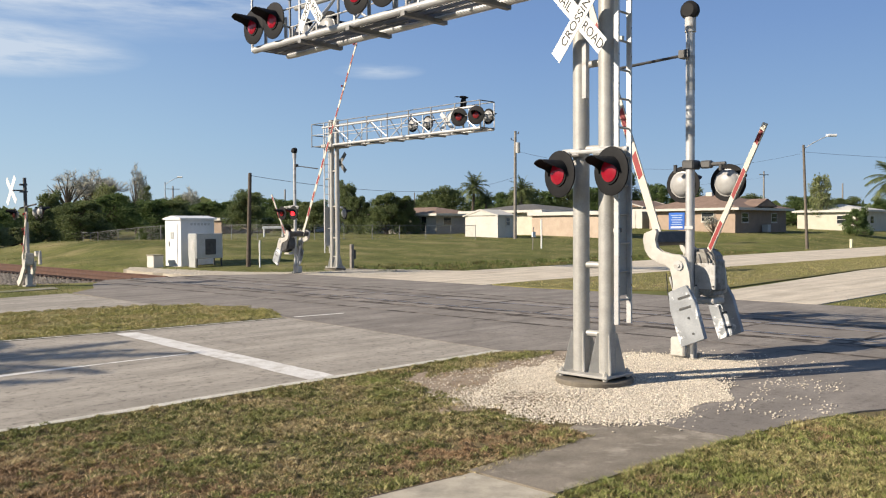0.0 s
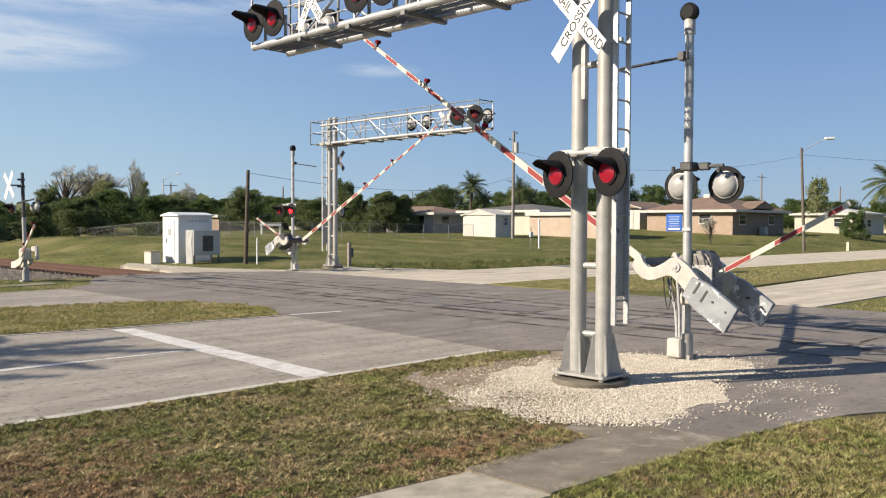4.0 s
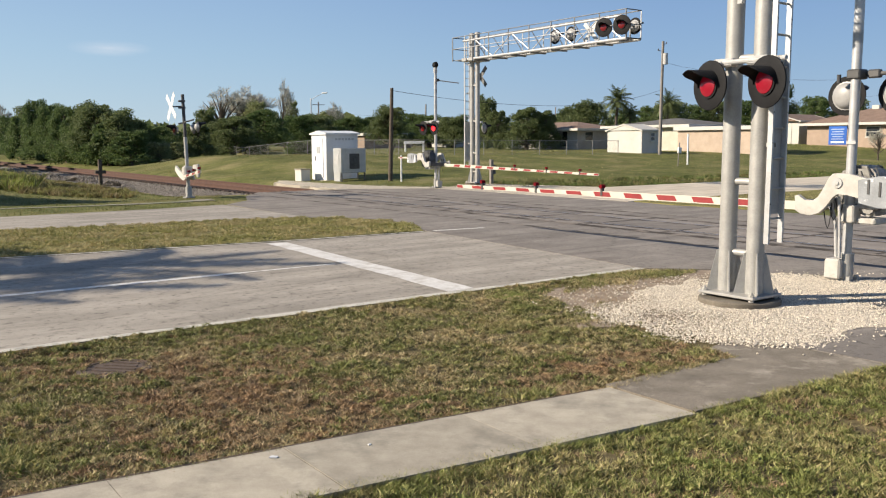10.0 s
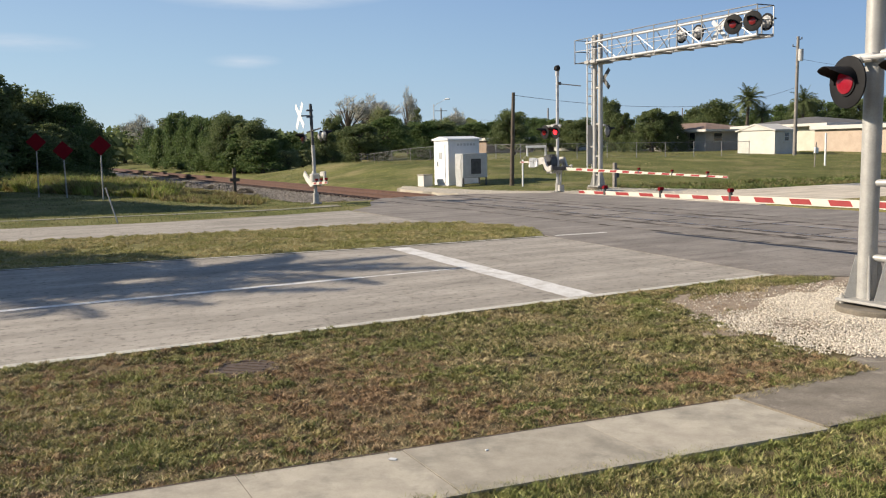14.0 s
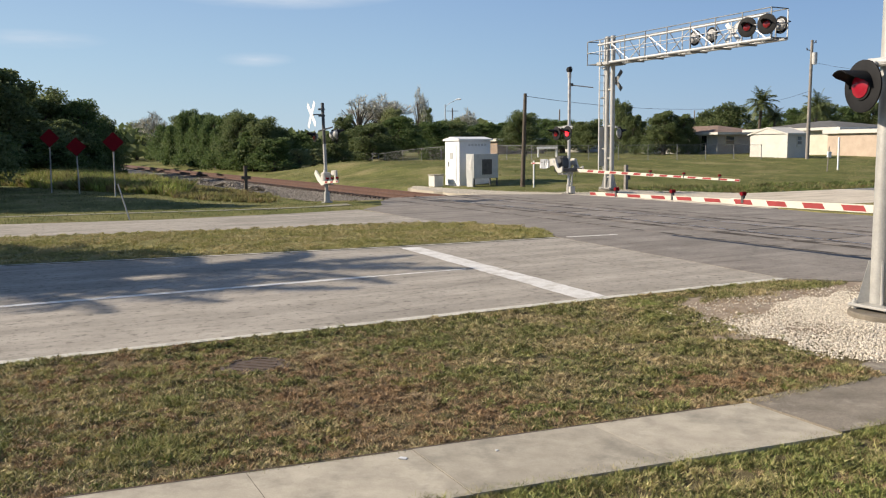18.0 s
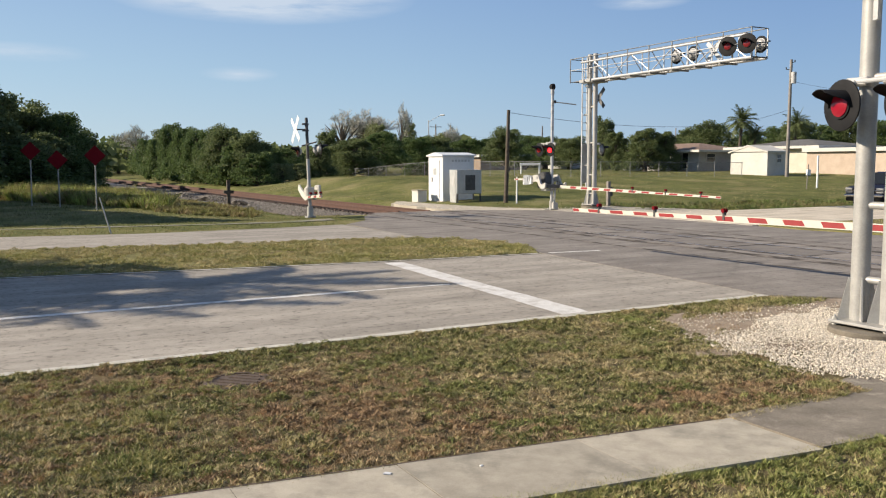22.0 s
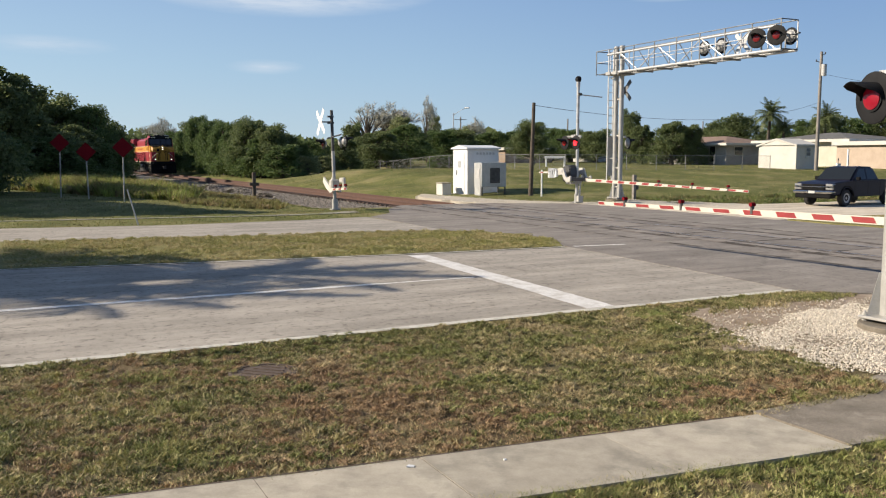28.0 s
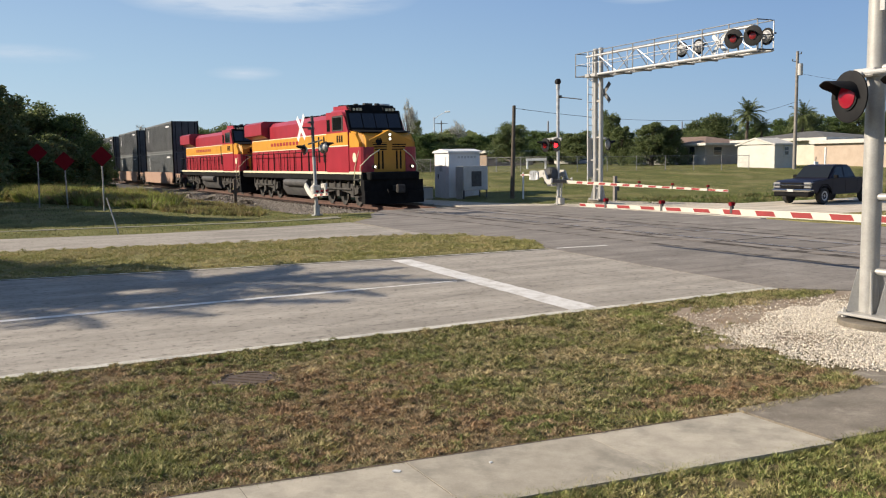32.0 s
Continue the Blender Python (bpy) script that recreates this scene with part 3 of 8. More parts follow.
road = BM()
uvpoly(road, [(-60, 9.25), (10.66, 9.25), (11.28, 16.15), (7.3, 16.45), (3.56, 16.9), (-0.3, 17.5), (-60, 24)], -0.2, 0.014)
solo("road", road, M_CONC, "worn light concrete carriageway with two lanes", "road", kind="structure", smooth=False)
road = BM()
uvpoly(road, [(-60, 28.5), (-0.36, 23.4), (6.3, 22.1), (10.1, 21.6), (10.7, 21.5), (10.7, 27.5), (8.1, 27.0), (4.1, 26.8), (-0.4, 27.7), (-60, 33)], -0.2, 0.026)
solo("road", road, M_CONC, "worn concrete carriageway beyond the grass median", "road", kind="structure", smooth=False)
road = BM()
uvpoly(road, [(22.2, 8.7), (300, 8.7), (300, 14), (40, 13.8), (22.2, 12.4)], -0.2, 0.026)
solo("road", road, M_PALE, "pale concrete carriageway past the crossing", "road", kind="structure", smooth=False)
road = BM()
uvpoly(road, [(22.2, 20.1), (60, 19), (300, 18), (300, 27), (22.2, 27.2)], -0.2, 0.026)
solo("road", road, M_PALE, "pale concrete carriageway past the crossing", "road", kind="structure", smooth=False)
asph = BM()
uvpoly(asph, [(7.7, 4.85), (7.78, 3.8), (8.83, 3.68), (9.8, 3.4), (12, 2.2), (22.2, 2.0), (22.2, 27.2), (22.0, 31.6), (18.6, 33.6), (14.6, 33.6), (13.2, 31.5), (12.3, 29.2), (10.9, 27.6), (10.7, 21.6), (12.0, 19.4), (11.2, 16.2), (10.62, 9.3), (11.4, 8.5), (11.5, 7.0), (9.6, 5.6)], -0.2, 0.02)
solo("road_crossing", asph, M_ASPH, "patched grey asphalt of the level crossing", "road", kind="structure", smooth=False)
path = BM()
uvpoly(path, [(5.22, 4.02), (7.76, 3.82), (7.68, 4.9), (7.3, 5.3), (6.88, 5.2), (6.86, 4.92), (5.22, 4.93)], -0.1, 0.014)
solo("footpath", path, M_ASPHP, "stained dark concrete footpath slab with cracks", "path", kind="structure", smooth=False)
# sidewalk slabs
walk_near = thing("sidewalk", "pale concrete sidewalk of square slabs with dark joints", "sidewalk", kind="structure")


def walk_v(u):
    """The sidewalk's far edge; it draws nearer to the road as it runs off to the left."""
    return 4.84 + 0.108 * (5.17 - u)


WALK_W = 0.87
slab_us = [5.17, 3.75, 2.36, 1.25] + [1.25 - 1.36 * k for k in range(1, 16)]
for k, (ua, ub) in enumerate(zip(slab_us, slab_us[1:])):
    sl = BM()
    tip = 0.0016 * math.sin(k * 2.1)
    g_ = 0.0025
    uvpoly(sl, [(ub + g_, walk_v(ub) - WALK_W), (ua - g_, walk_v(ua) - WALK_W), (ua - g_, walk_v(ua)), (ub + g_, walk_v(ub))], -0.1, 0.019 + tip)
    part("slab", sl, M_WALKC, walk_near, smooth=False)
bed_ = BM()
uvpoly(bed_, [(-18, walk_v(-18) - WALK_W + 0.01), (5.17, walk_v(5.17) - WALK_W + 0.01), (5.17, walk_v(5.17) - 0.01), (-18, walk_v(-18) - 0.01)], -0.11, 0.0165)
part("joint_filler", bed_, M_IRON, walk_near, "dark dirt in the joints", smooth=False)
# dark strip laid along the slabs as the thin shadow under the grass edge
shade_bm = BM()
pts_ = [(-18 + 0.25 * k, 0.006 + 0.018 * (0.5 + 0.5 * noise.noise((k * 0.7, 2.0, 6.0)))) for k in range(93)]
rows_ = [(shade_bm.verts.new(P(u, walk_v(u) - 0.004, 0.0215)), shade_bm.verts.new(P(u, walk_v(u) + 0.004 + 0.6 * w_, 0.0225))) for u, w_ in pts_]
for p_, q_ in zip(rows_, rows_[1:]):
    shade_bm.faces.new((p_[0], q_[0], q_[1], p_[1]))
part("soil_gap", shade_bm, M_IRON, walk_near, "dark strip drawn as the shadow line between slab and grass", smooth=False)
walk_far = BM()
uvpoly(walk_far, [(-30, 33.4), (-0.2, 30.95), (3.2, 30.45), (7.2, 29.75), (9.2, 29.6), (11.4, 30.0), (11.6, 31.0), (9.2, 30.2), (7.2, 30.2), (3.2, 30.85), (-0.2, 31.35), (-30, 33.8)], -0.2, 0.020)
solo("sidewalk", walk_far, M_FAINT, "narrow pale concrete sidewalk beyond the road", "sidewalk", kind="structure", smooth=False)

# markings and edge strips
def strip(u0, u1, v0, v1, z, mat, name, label, cat, slant=0.0, seed=0, ragged=0.0):
    bm = BM()
    r = random.Random(seed)
    n = 40
    lo = [bm.verts.new(P(u0 + (u1 - u0) * k / n, v0 + slant * k / n + ragged * r.uniform(-1, 1), z)) for k in range(n + 1)]
    hi = [bm.verts.new(P(u0 + (u1 - u0) * k / n, v1 + slant * k / n + ragged * r.uniform(-1, 1), z)) for k in range(n + 1)]
    for k in range(n):
        bm.faces.new((lo[k], lo[k + 1], hi[k + 1], hi[k]))
    return solo(name, bm, mat, label, cat, kind="structure", smooth=False)


strip(-40, 10.6, 9.22, 9.36, 0.021, M_EDGE, "road_edge", "pale concrete edge strip of the road", "road edge", ragged=0.02)
strip(-40, 5.2, 12.69, 12.85, 0.0185, M_PAINT, "lane_line", "worn white painted lane line", "lane marking", slant=0.0)
strip(5.2, 6.9, 12.72, 12.80, 0.0185, M_PAINT, "lane_line", "worn white painted lane line", "lane marking", slant=0.0, seed=3)
bar = BM()
n_ = 30
r_ = random.Random(4)
lo = [bar.verts.new(P(6.83 + 0.4 * k / n_ + r_.uniform(-0.015, 0.015), 9.4 + 6.85 * k / n_, 0.0188)) for k in range(n_ + 1)]
hi = [bar.verts.new(P(7.28 + 0.36 * k / n_ + r_.uniform(-0.015, 0.015), 9.4 + 6.75 * k / n_, 0.0188)) for k in range(n_ + 1)]
for k in range(n_):
    bar.faces.new((lo[k], hi[k], hi[k + 1], lo[k + 1]))
solo("stop_line", bar, M_STOP, "wide worn white painted stop line", "stop line", kind="structure", smooth=False)
strip(11.35, 12.7, 16.12, 16.24, 0.0245, M_PAINT, "nose_line", "faded white line off the median nose", "lane marking", slant=-0.15)
strip(27, 120, 9.0, 9.1, 0.03, M_EDGE, "road_edge", "pale edge strip of the road", "road edge")

# grass medians, a little proud of the road
def verge(name, pts, z1, label):
    bm = BM()
    uvpoly(bm, pts, -0.1, z1)
    return solo(name, bm, M_MEDT, label, "grass median", kind="structure", smooth=False)


MEDIAN_L = [(-60, 24.0), (-0.3, 17.55), (3.56, 16.95), (7.3, 16.5), (11.1, 16.25), (11.85, 17.6), (11.9, 19.3), (11.3, 20.6), (10.1, 21.5), (6.3, 22.05), (-0.36, 23.35), (-60, 28.4)]
MEDIAN_R = [(22.3, 19.9), (22.0, 18.0), (22.6, 15.4), (25, 13.0), (40, 13.9), (300, 14.1), (300, 17.9), (60, 18.9), (25, 20.0)]
edge_bm = BM()
edge_pts = [(-60, 24.0), (-0.3, 17.55), (3.56, 16.95), (7.3, 16.5), (11.1, 16.25)]
for (a, b), (c, d) in zip(edge_pts, edge_pts[1:]):
    o_ = Vector((d - b, a - c)).normalized() * 0.1
    edge_bm.faces.new([edge_bm.verts.new(P(*q, 0.0255)) for q in ((a, b), (a + o_.x, b + o_.y), (c + o_.x, d + o_.y), (c, d))])
solo("median_edge", edge_bm, M_EDGE, "pale concrete edge of the grass median", "road edge", kind="structure", smooth=False)
verge("median", MEDIAN_L, 0.032, "narrow grass median with a rounded nose")
verge("median", MEDIAN_R, 0.05, "narrow grass median with a rounded nose")

# ---- railway ----
TRACK_U, GAUGE = 16.5, 1.435
bed = BM()
pts = [(-5.6, -0.17), (-3.6, -0.29), (-1.75, -0.26), (1.75, -0.22), (3.2, -0.46)]
lo = [bed.verts.new(P(TRACK_U + x, 33.7, zz)) for x, zz in pts]
hi = [bed.verts.new(P(TRACK_U + x, 700, zz)) for x, zz in pts]
for k in range(4):
    bed.faces.new((lo[k], lo[k + 1], hi[k + 1], hi[k]))
solo("ballast_bed", bed, M_BALLB, "low bed of grey railway ballast", "ballast", kind="structure", smooth=False)

track = thing("railway_track", "single railway track of rusty rails on wooden sleepers", "railway track", kind="structure")
tie_bm = BM()
box(tie_bm, (0, 0, 0), (2.6, 0.23, 0.16), bevel=0.015)
tie_me = mesh_of("sleeper", tie_bm, M_TIE)
for k in range(250):
    v = 34.0 + 0.55 * k
    part("sleeper", tie_me, M_TIE, track, at=Matrix.Translation(P(TRACK_U, v, -0.21)) @ pose(0, 0, 0, 0, 0, 45 + 0.8 * math.sin(k * 1.7)))
for side in (-1, 1):
    u = TRACK_U + side * (GAUGE / 2 + 0.035)
    foot = BM()
    M45 = Matrix.Rotation(radians(45), 4, "Z")
    for (cu, cz, su, sz) in ((0, -0.12, 0.14, 0.02), (0, -0.05, 0.025, 0.13)):
        box(foot, (0, 0, 0), (su, 700 - 33.7, sz), Matrix.Translation(P(u + cu, (700 + 33.7) / 2, cz)) @ M45)
    rail = part("rail", foot, M_RAIL, track, smooth=False)
    head = BM()
    box(head, (0, 0, 0), (0.075, 700 - 33.7, 0.05), Matrix.Translation(P(u, (700 + 33.7) / 2, 0.025)) @ M45)
    part("rail_head", head, M_RAIL, rail, smooth=False)
    flush = BM()
    box(flush, (0, 0, 0), (0.075, 80, 0.03), Matrix.Translation(P(u, -6.4, 0.013)) @ M45)
    part("street_rail", flush, M_RAILTOP, track, "steel rail flush with the road", smooth=False)
    gap = BM()
    box(gap, (0, 0, 0), (0.075, 80, 0.03), Matrix.Translation(P(u - side * 0.08, -6.4, 0.0085)) @ M45)
    part("flangeway", gap, M_BLACK, track, "dark rubber flangeway beside the rail", smooth=False)
M_TAR = surface("tar_band", (0.05, 0.042, 0.035), (0.11, 0.095, 0.08), 0.5, 0.9, grain=0.02, bump=0.2, stain=(0.23, 0.20, 0.17), stain_size=0.7, stain_at=(0.48, 0.58), spread=0.4, spec=0.2)
for u_, w_, z_ in ((TRACK_U - 1.42, 0.30, 0.0268), (TRACK_U + 1.45, 0.34, 0.0268), (TRACK_U - 0.86, 0.24, 0.0272), (TRACK_U + 0.62, 0.2, 0.0272), (TRACK_U - 2.6, 0.16, 0.0225), (TRACK_U + 2.4, 0.16, 0.0225)):
    tb = BM()
    r_ = random.Random(int(u_ * 100))
    n_ = 60
    lo = [tb.verts.new(P(u_ - w_ / 2 * r_.uniform(0.4, 1.3), 2.5 + 31 * k / n_, z_)) for k in range(n_ + 1)]
    hi = [tb.verts.new(P(u_ + w_ / 2 * r_.uniform(0.4, 1.3), 2.5 + 31 * k / n_, z_)) for k in range(n_ + 1)]
    for k in range(n_):
        tb.faces.new((lo[k], hi[k], hi[k + 1], lo[k + 1]))
    part("tar_band", tb, M_TAR, track, "ragged dark tar band", smooth=False)
for k in range(13):
    tb = BM()
    v_ = 3.0 + 2.44 * k
    box(tb, (0, 0, 0), (2.7, 0.09, 0.004), Matrix.Translation(P(TRACK_U, v_, 0.0262)) @ M45)
    part("panel_joint", tb, M_TAR, track, "dark joint between panels", smooth=False)
# crossing panels of the roadway
M_PANEL = surface("crossing_panel", (0.19, 0.168, 0.145), (0.29, 0.258, 0.222), 0.7, 0.9, grain=0.015, bump=0.3, stain=(0.13, 0.112, 0.095), stain_size=0.9, per="random", spread=0.2)
for k in range(12):
    v = 4.2 + 2.44 * k
    for (cu, su) in ((0.0, 1.2), (-1.09, 0.58), (1.09, 0.58)):
        pb = BM()
        box(pb, (0, 0, 0), (su, 2.41, 0.05), Matrix.Translation(P(TRACK_U + cu, v, 0.0)) @ M45, bevel=0.006)
        part("crossing_panel", pb, M_PANEL, track)


# ---- loose stones, grass blades ----
def inside(pts, x, y):
    r = np.zeros(len(x), dtype=bool)
    n = len(pts)
    for k in range(n):
        (x1, y1), (x2, y2) = pts[k], pts[(k + 1) % n]
        hit = ((y1 > y) != (y2 > y)) & (x < (x2 - x1) * (y - y1) / (y2 - y1 + 1e-12) + x1)
        r ^= hit
    return r


def sample(pts, count):
    us, vs = [p[0] for p in pts], [p[1] for p in pts]
    out = np.zeros((0, 2))
    while len(out) < count:
        q = np.column_stack([rng.uniform(min(us), max(us), count * 2), rng.uniform(min(vs), max(vs), count * 2)])
        out = np.vstack([out, q[inside(pts, q[:, 0], q[:, 1])]])
    return out[:count]


def to_xy(q):
    return np.column_stack([(q[:, 0] - q[:, 1]) * C45, (q[:, 0] + q[:, 1]) * C45])


def blades(name, pts, count, h, w, z0, mat, label, cat="grass", clump=0, lean=1.1, uneven=0.0, clear=None, where=None, tuft=0.0, dome=0.0):
    q = sample(pts, count if not clump else max(1, count // clump))
    if where:
        q = q[np.array([where(a, b) for a, b in q]) > rng.uniform(0, 1, len(q))]
    mound = None
    if clump:
        mid = np.repeat(q, clump, axis=0)
        rise = np.repeat(rng.uniform(0.2, 1.3, len(q)), clump)
        q = mid + rng.normal(0, tuft or ((0.028 if clump < 20 else 0.038) if h < 0.2 else 0.05), (len(q) * clump, 2))
        mound = dome * rise * np.exp(-((q - mid) ** 2).sum(1) / (2 * (tuft or 0.04) ** 2))
        keep = inside(pts, q[:, 0], q[:, 1])
        q, mound = q[keep], mound[keep]
    xy = to_xy(q)
    if clear:
        keep = np.hypot(xy[:, 0] - clear[0], xy[:, 1] - clear[1]) > clear[2] * rng.uniform(0.9, 1.12, len(xy))
        xy, mound = xy[keep], mound[keep]
    n = len(xy)
    zz = np.array([ground_z(x, y) for x, y in xy]) + z0
    if mound is not None:
        zz = zz + mound
    a = rng.uniform(0, 2 * np.pi, n)
    hh = h * rng.uniform(0.45, 1.25, n)
    if uneven:
        hh *= np.clip([0.75 + uneven * noise.noise((x * 0.45, y * 0.45, 2.0)) + 0.5 * uneven * noise.noise((x * 1.6, y * 1.6, 5.0)) for x, y in xy], 0.12, 2.0)
    ww = w * rng.uniform(0.6, 1.3, n)
    l = lean * hh * rng.uniform(0.2, 1.3, n)
    la = rng.uniform(0, 2 * np.pi, n)
    v = np.zeros((n, 3, 3))
    v[:, 0] = np.column_stack([xy[:, 0] - np.cos(a) * ww, xy[:, 1] - np.sin(a) * ww, zz - 0.01])
    v[:, 1] = np.column_stack([xy[:, 0] + np.cos(a) * ww, xy[:, 1] + np.sin(a) * ww, zz - 0.01])
    v[:, 2] = np.column_stack([xy[:, 0] + np.cos(la) * l, xy[:, 1] + np.sin(la) * l, zz + hh])
    ob = new(name, raw_mesh(name, v.reshape(-1, 3), np.arange(3 * n), 3, mat))
    return tagged(ob, label, cat, kind="stuff")


M_BALLD = surface("oily_ballast", (0.085, 0.05, 0.037), (0.165, 0.105, 0.08), 0.2, 0.95, grain=0.02, per="island", spread=0.5)


def stones(name, xyz, size, mat, label, spread=0.5):
    """Small angular stones as one joined mesh."""
    n = len(xyz)
    base = np.array([(1, 0, 0), (-0.5, 0.87, 0), (-0.5, -0.87, 0), (0.2, 0.1, 0.8), (0, 0, -0.6)])
    fc = np.array([(0, 1, 3), (1, 2, 3), (2, 0, 3), (1, 0, 4), (2, 1, 4), (0, 2, 4)])
    s = size * rng.uniform(1 - spread, 1 + spread, (n, 1, 1)) * rng.uniform(0.7, 1.3, (n, 5, 1))
    a = rng.uniform(0, 2 * np.pi, n)
    ca, sa = np.cos(a), np.sin(a)
    v = base[None] * s
    x = v[:, :, 0] * ca[:, None] - v[:, :, 1] * sa[:, None]
    y = v[:, :, 0] * sa[:, None] + v[:, :, 1] * ca[:, None]
    v = np.stack([x, y, v[:, :, 2]], 2) + np.asarray(xyz)[:, None, :]
    f = (fc[None] + 5 * np.arange(n)[:, None, None]).reshape(-1)
    return tagged(new(name, raw_mesh(name, v.reshape(-1, 3), f, 3, mat)), label, "gravel", kind="stuff")


GRAVEL = [(7.64, 7.4), (7.24, 6.83), (7.15, 5.97), (6.88, 5.21), (7.15, 4.55), (7.72, 4.30), (8.8, 4.74), (9.9, 5.08), (11.1, 5.45), (12.3, 5.6), (12.6, 5.93), (12.16, 6.59), (11.73, 7.62), (10.6, 7.9), (9.5, 7.8), (8.4, 7.65)]
gc = (9.5, 6.3)


def ragged(pts, step, amp, seed):
    """The same outline with an uneven edge."""
    out = []
    for (a, b), (c, d) in zip(pts, pts[1:] + pts[:1]):
        n = max(1, int(math.hypot(c - a, d - b) / step))
        for k in range(n):
            u, v = a + (c - a) * k / n, b + (d - b) * k / n
            out.append((u + amp * noise.noise((u * 2.3, v * 2.3, seed)), v + amp * noise.noise((u * 2.3, v * 2.3, seed + 9))))
    return out


def heap_z(q):
    d = np.hypot((q[:, 0] - gc[0]) / 2.6, (q[:, 1] - gc[1]) / 1.8)
    return 0.012 * np.clip(1 - d ** 2, 0, 1) + 0.012


gb = BM()
edge_g = ragged([(gc[0] + (a - gc[0]) * 1.07, gc[1] + (b - gc[1]) * 1.07) for a, b in GRAVEL], 0.12, 0.3, 2)
edge = ragged([(gc[0] + (a - gc[0]) * 0.86, gc[1] + (b - gc[1]) * 0.84) for a, b in GRAVEL], 0.12, 0.25, 2)
edge = [(u + 0.9 * sstep(8.5, 7.4, u) * sstep(5.9, 6.7, v), v) for u, v in edge]
ring = [gb.verts.new(P(u, v, 0.0225 if u > 7.6 else 0.010)) for u, v in edge]
mids = [gb.verts.new(P(gc[0] + (u - gc[0]) * 0.6, gc[1] + (v - gc[1]) * 0.6, 0.024)) for u, v in edge]
top = gb.verts.new(P(*gc, 0.026))
for k in range(len(edge)):
    j = (k + 1) % len(edge)
    gb.faces.new((ring[k], ring[j], mids[j], mids[k]))
    gb.faces.new((mids[k], mids[j], top))
DIRT = [(6.75, 6.6), (7.0, 7.5), (7.5, 8.3), (8.6, 8.95), (9.8, 9.2), (10.65, 9.2), (11.4, 8.5), (11.3, 7.6), (9.4, 6.9), (7.9, 6.2)]
dirt = BM()
uvpoly(dirt, ragged(DIRT, 0.12, 0.25, 5), -0.02, 0.0065)
solo("bare_dirt", dirt, M_DIRT, "bare dry earth beside the gravel", "ground", kind="structure", smooth=False)
solo("gravel_heap", gb, M_GRAVB, "low heap of white crushed stone round the signal masts", "gravel", kind="structure")
q = sample(edge_g, 76000)
core = np.array([1.35 + 1.1 * noise.noise((a * 0.9, b * 0.9, 3)) - 1.1 * math.hypot((a - gc[0]) / 2.9, (b - gc[1]) / 1.88) ** 2.4 - 0.95 * sstep(8.5, 7.4, a) * sstep(5.9, 6.7, b) for a, b in q])
q = q[core > rng.uniform(0, 1, len(q))]
stones("loose_gravel", np.column_stack([to_xy(q), heap_z(q) + 0.009]), 0.0116, M_GRAVW, "white crushed stones on the heap")
# stones strewn round the heap and over the asphalt
q = sample([(6.6, 8.2), (6.5, 5.0), (7.6, 4.3), (9.2, 4.4), (12, 4.7), (13.2, 5.3), (13.0, 7.0), (11.5, 8.4), (9, 8.6)], 1500)
near = np.array([math.hypot((a - gc[0]) / 3.0, (b - gc[1]) / 1.9) for a, b in q])
q = q[(near > 0.85) & (q[:, 0] > 7.1) & (rng.uniform(0, 1, len(q)) < np.exp(-2.2 * (near - 0.85)))]
stones("loose_gravel", np.column_stack([to_xy(q), np.full(len(q), 0.022)]), 0.014, M_GRAVW, "white stones strewn round the heap")
q = sample([(6.8, 5.6), (6.95, 6.8), (7.3, 7.9), (8.4, 8.7), (9.8, 8.9), (11.2, 8.2), (10.0, 7.4), (8.0, 6.6)], 2600)
q = q[np.array([noise.noise((a * 1.3, b * 1.3, 8)) + 0.35 for a, b in q]) > rng.uniform(0, 1, len(q))]
stones("loose_gravel", np.column_stack([to_xy(q), np.full(len(q), 0.014)]), 0.0105, M_GRAVW, "small pale stones trodden into the bare earth")
q = sample([(8.2, 3.8), (9.9, 3.5), (12.5, 4.6), (13.5, 5.6), (11.0, 5.0), (9.0, 4.9)], 900)
q = q[np.array([noise.noise((a * 1.6, b * 3.0, 4)) + 0.12 for a, b in q]) * 2.2 > rng.uniform(0, 1, len(q))]
stones("loose_gravel", np.column_stack([to_xy(q), np.full(len(q), 0.026)]), 0.013, M_GRAVW, "white stones strewn over the asphalt")
q = np.column_stack([TRACK_U - 6.0 + 8.4 * rng.uniform(0, 1, 52000), 32.5 + 60 * rng.uniform(0, 1, 52000) ** 1.7])
off = q[:, 0] - TRACK_U
edge_ = -4.7 + 1.1 * np.array([noise.noise((b * 0.35, 1.7, 0)) for b in q[:, 1]])
keep = (off > edge_) & ~((q[:, 1] < 34.0) & (off > -3.6))
q, off = q[keep], off[keep]
qz = np.interp(off, [-5.6, -3.6, -1.75, 1.75, 3.2], [-0.17, -0.29, -0.26, -0.22, -0.46]) + 0.02
mound = sum(h_ * np.exp(-((q[:, 0] - a_) ** 2 / 0.9 + (q[:, 1] - b_) ** 2 / 4.0)) for a_, b_, h_ in ((12.2, 47.0, 0.35), (12.6, 54.0, 0.42), (11.9, 60.5, 0.4)))
between = np.abs(off) < 1.2
stones("ballast", np.column_stack([to_xy(q), qz + mound])[~between], 0.055, M_BALL, "grey crushed ballast stones")
stones("ballast", np.column_stack([to_xy(q), qz])[between], 0.045, M_BALLD, "dark oily ballast between the rails")

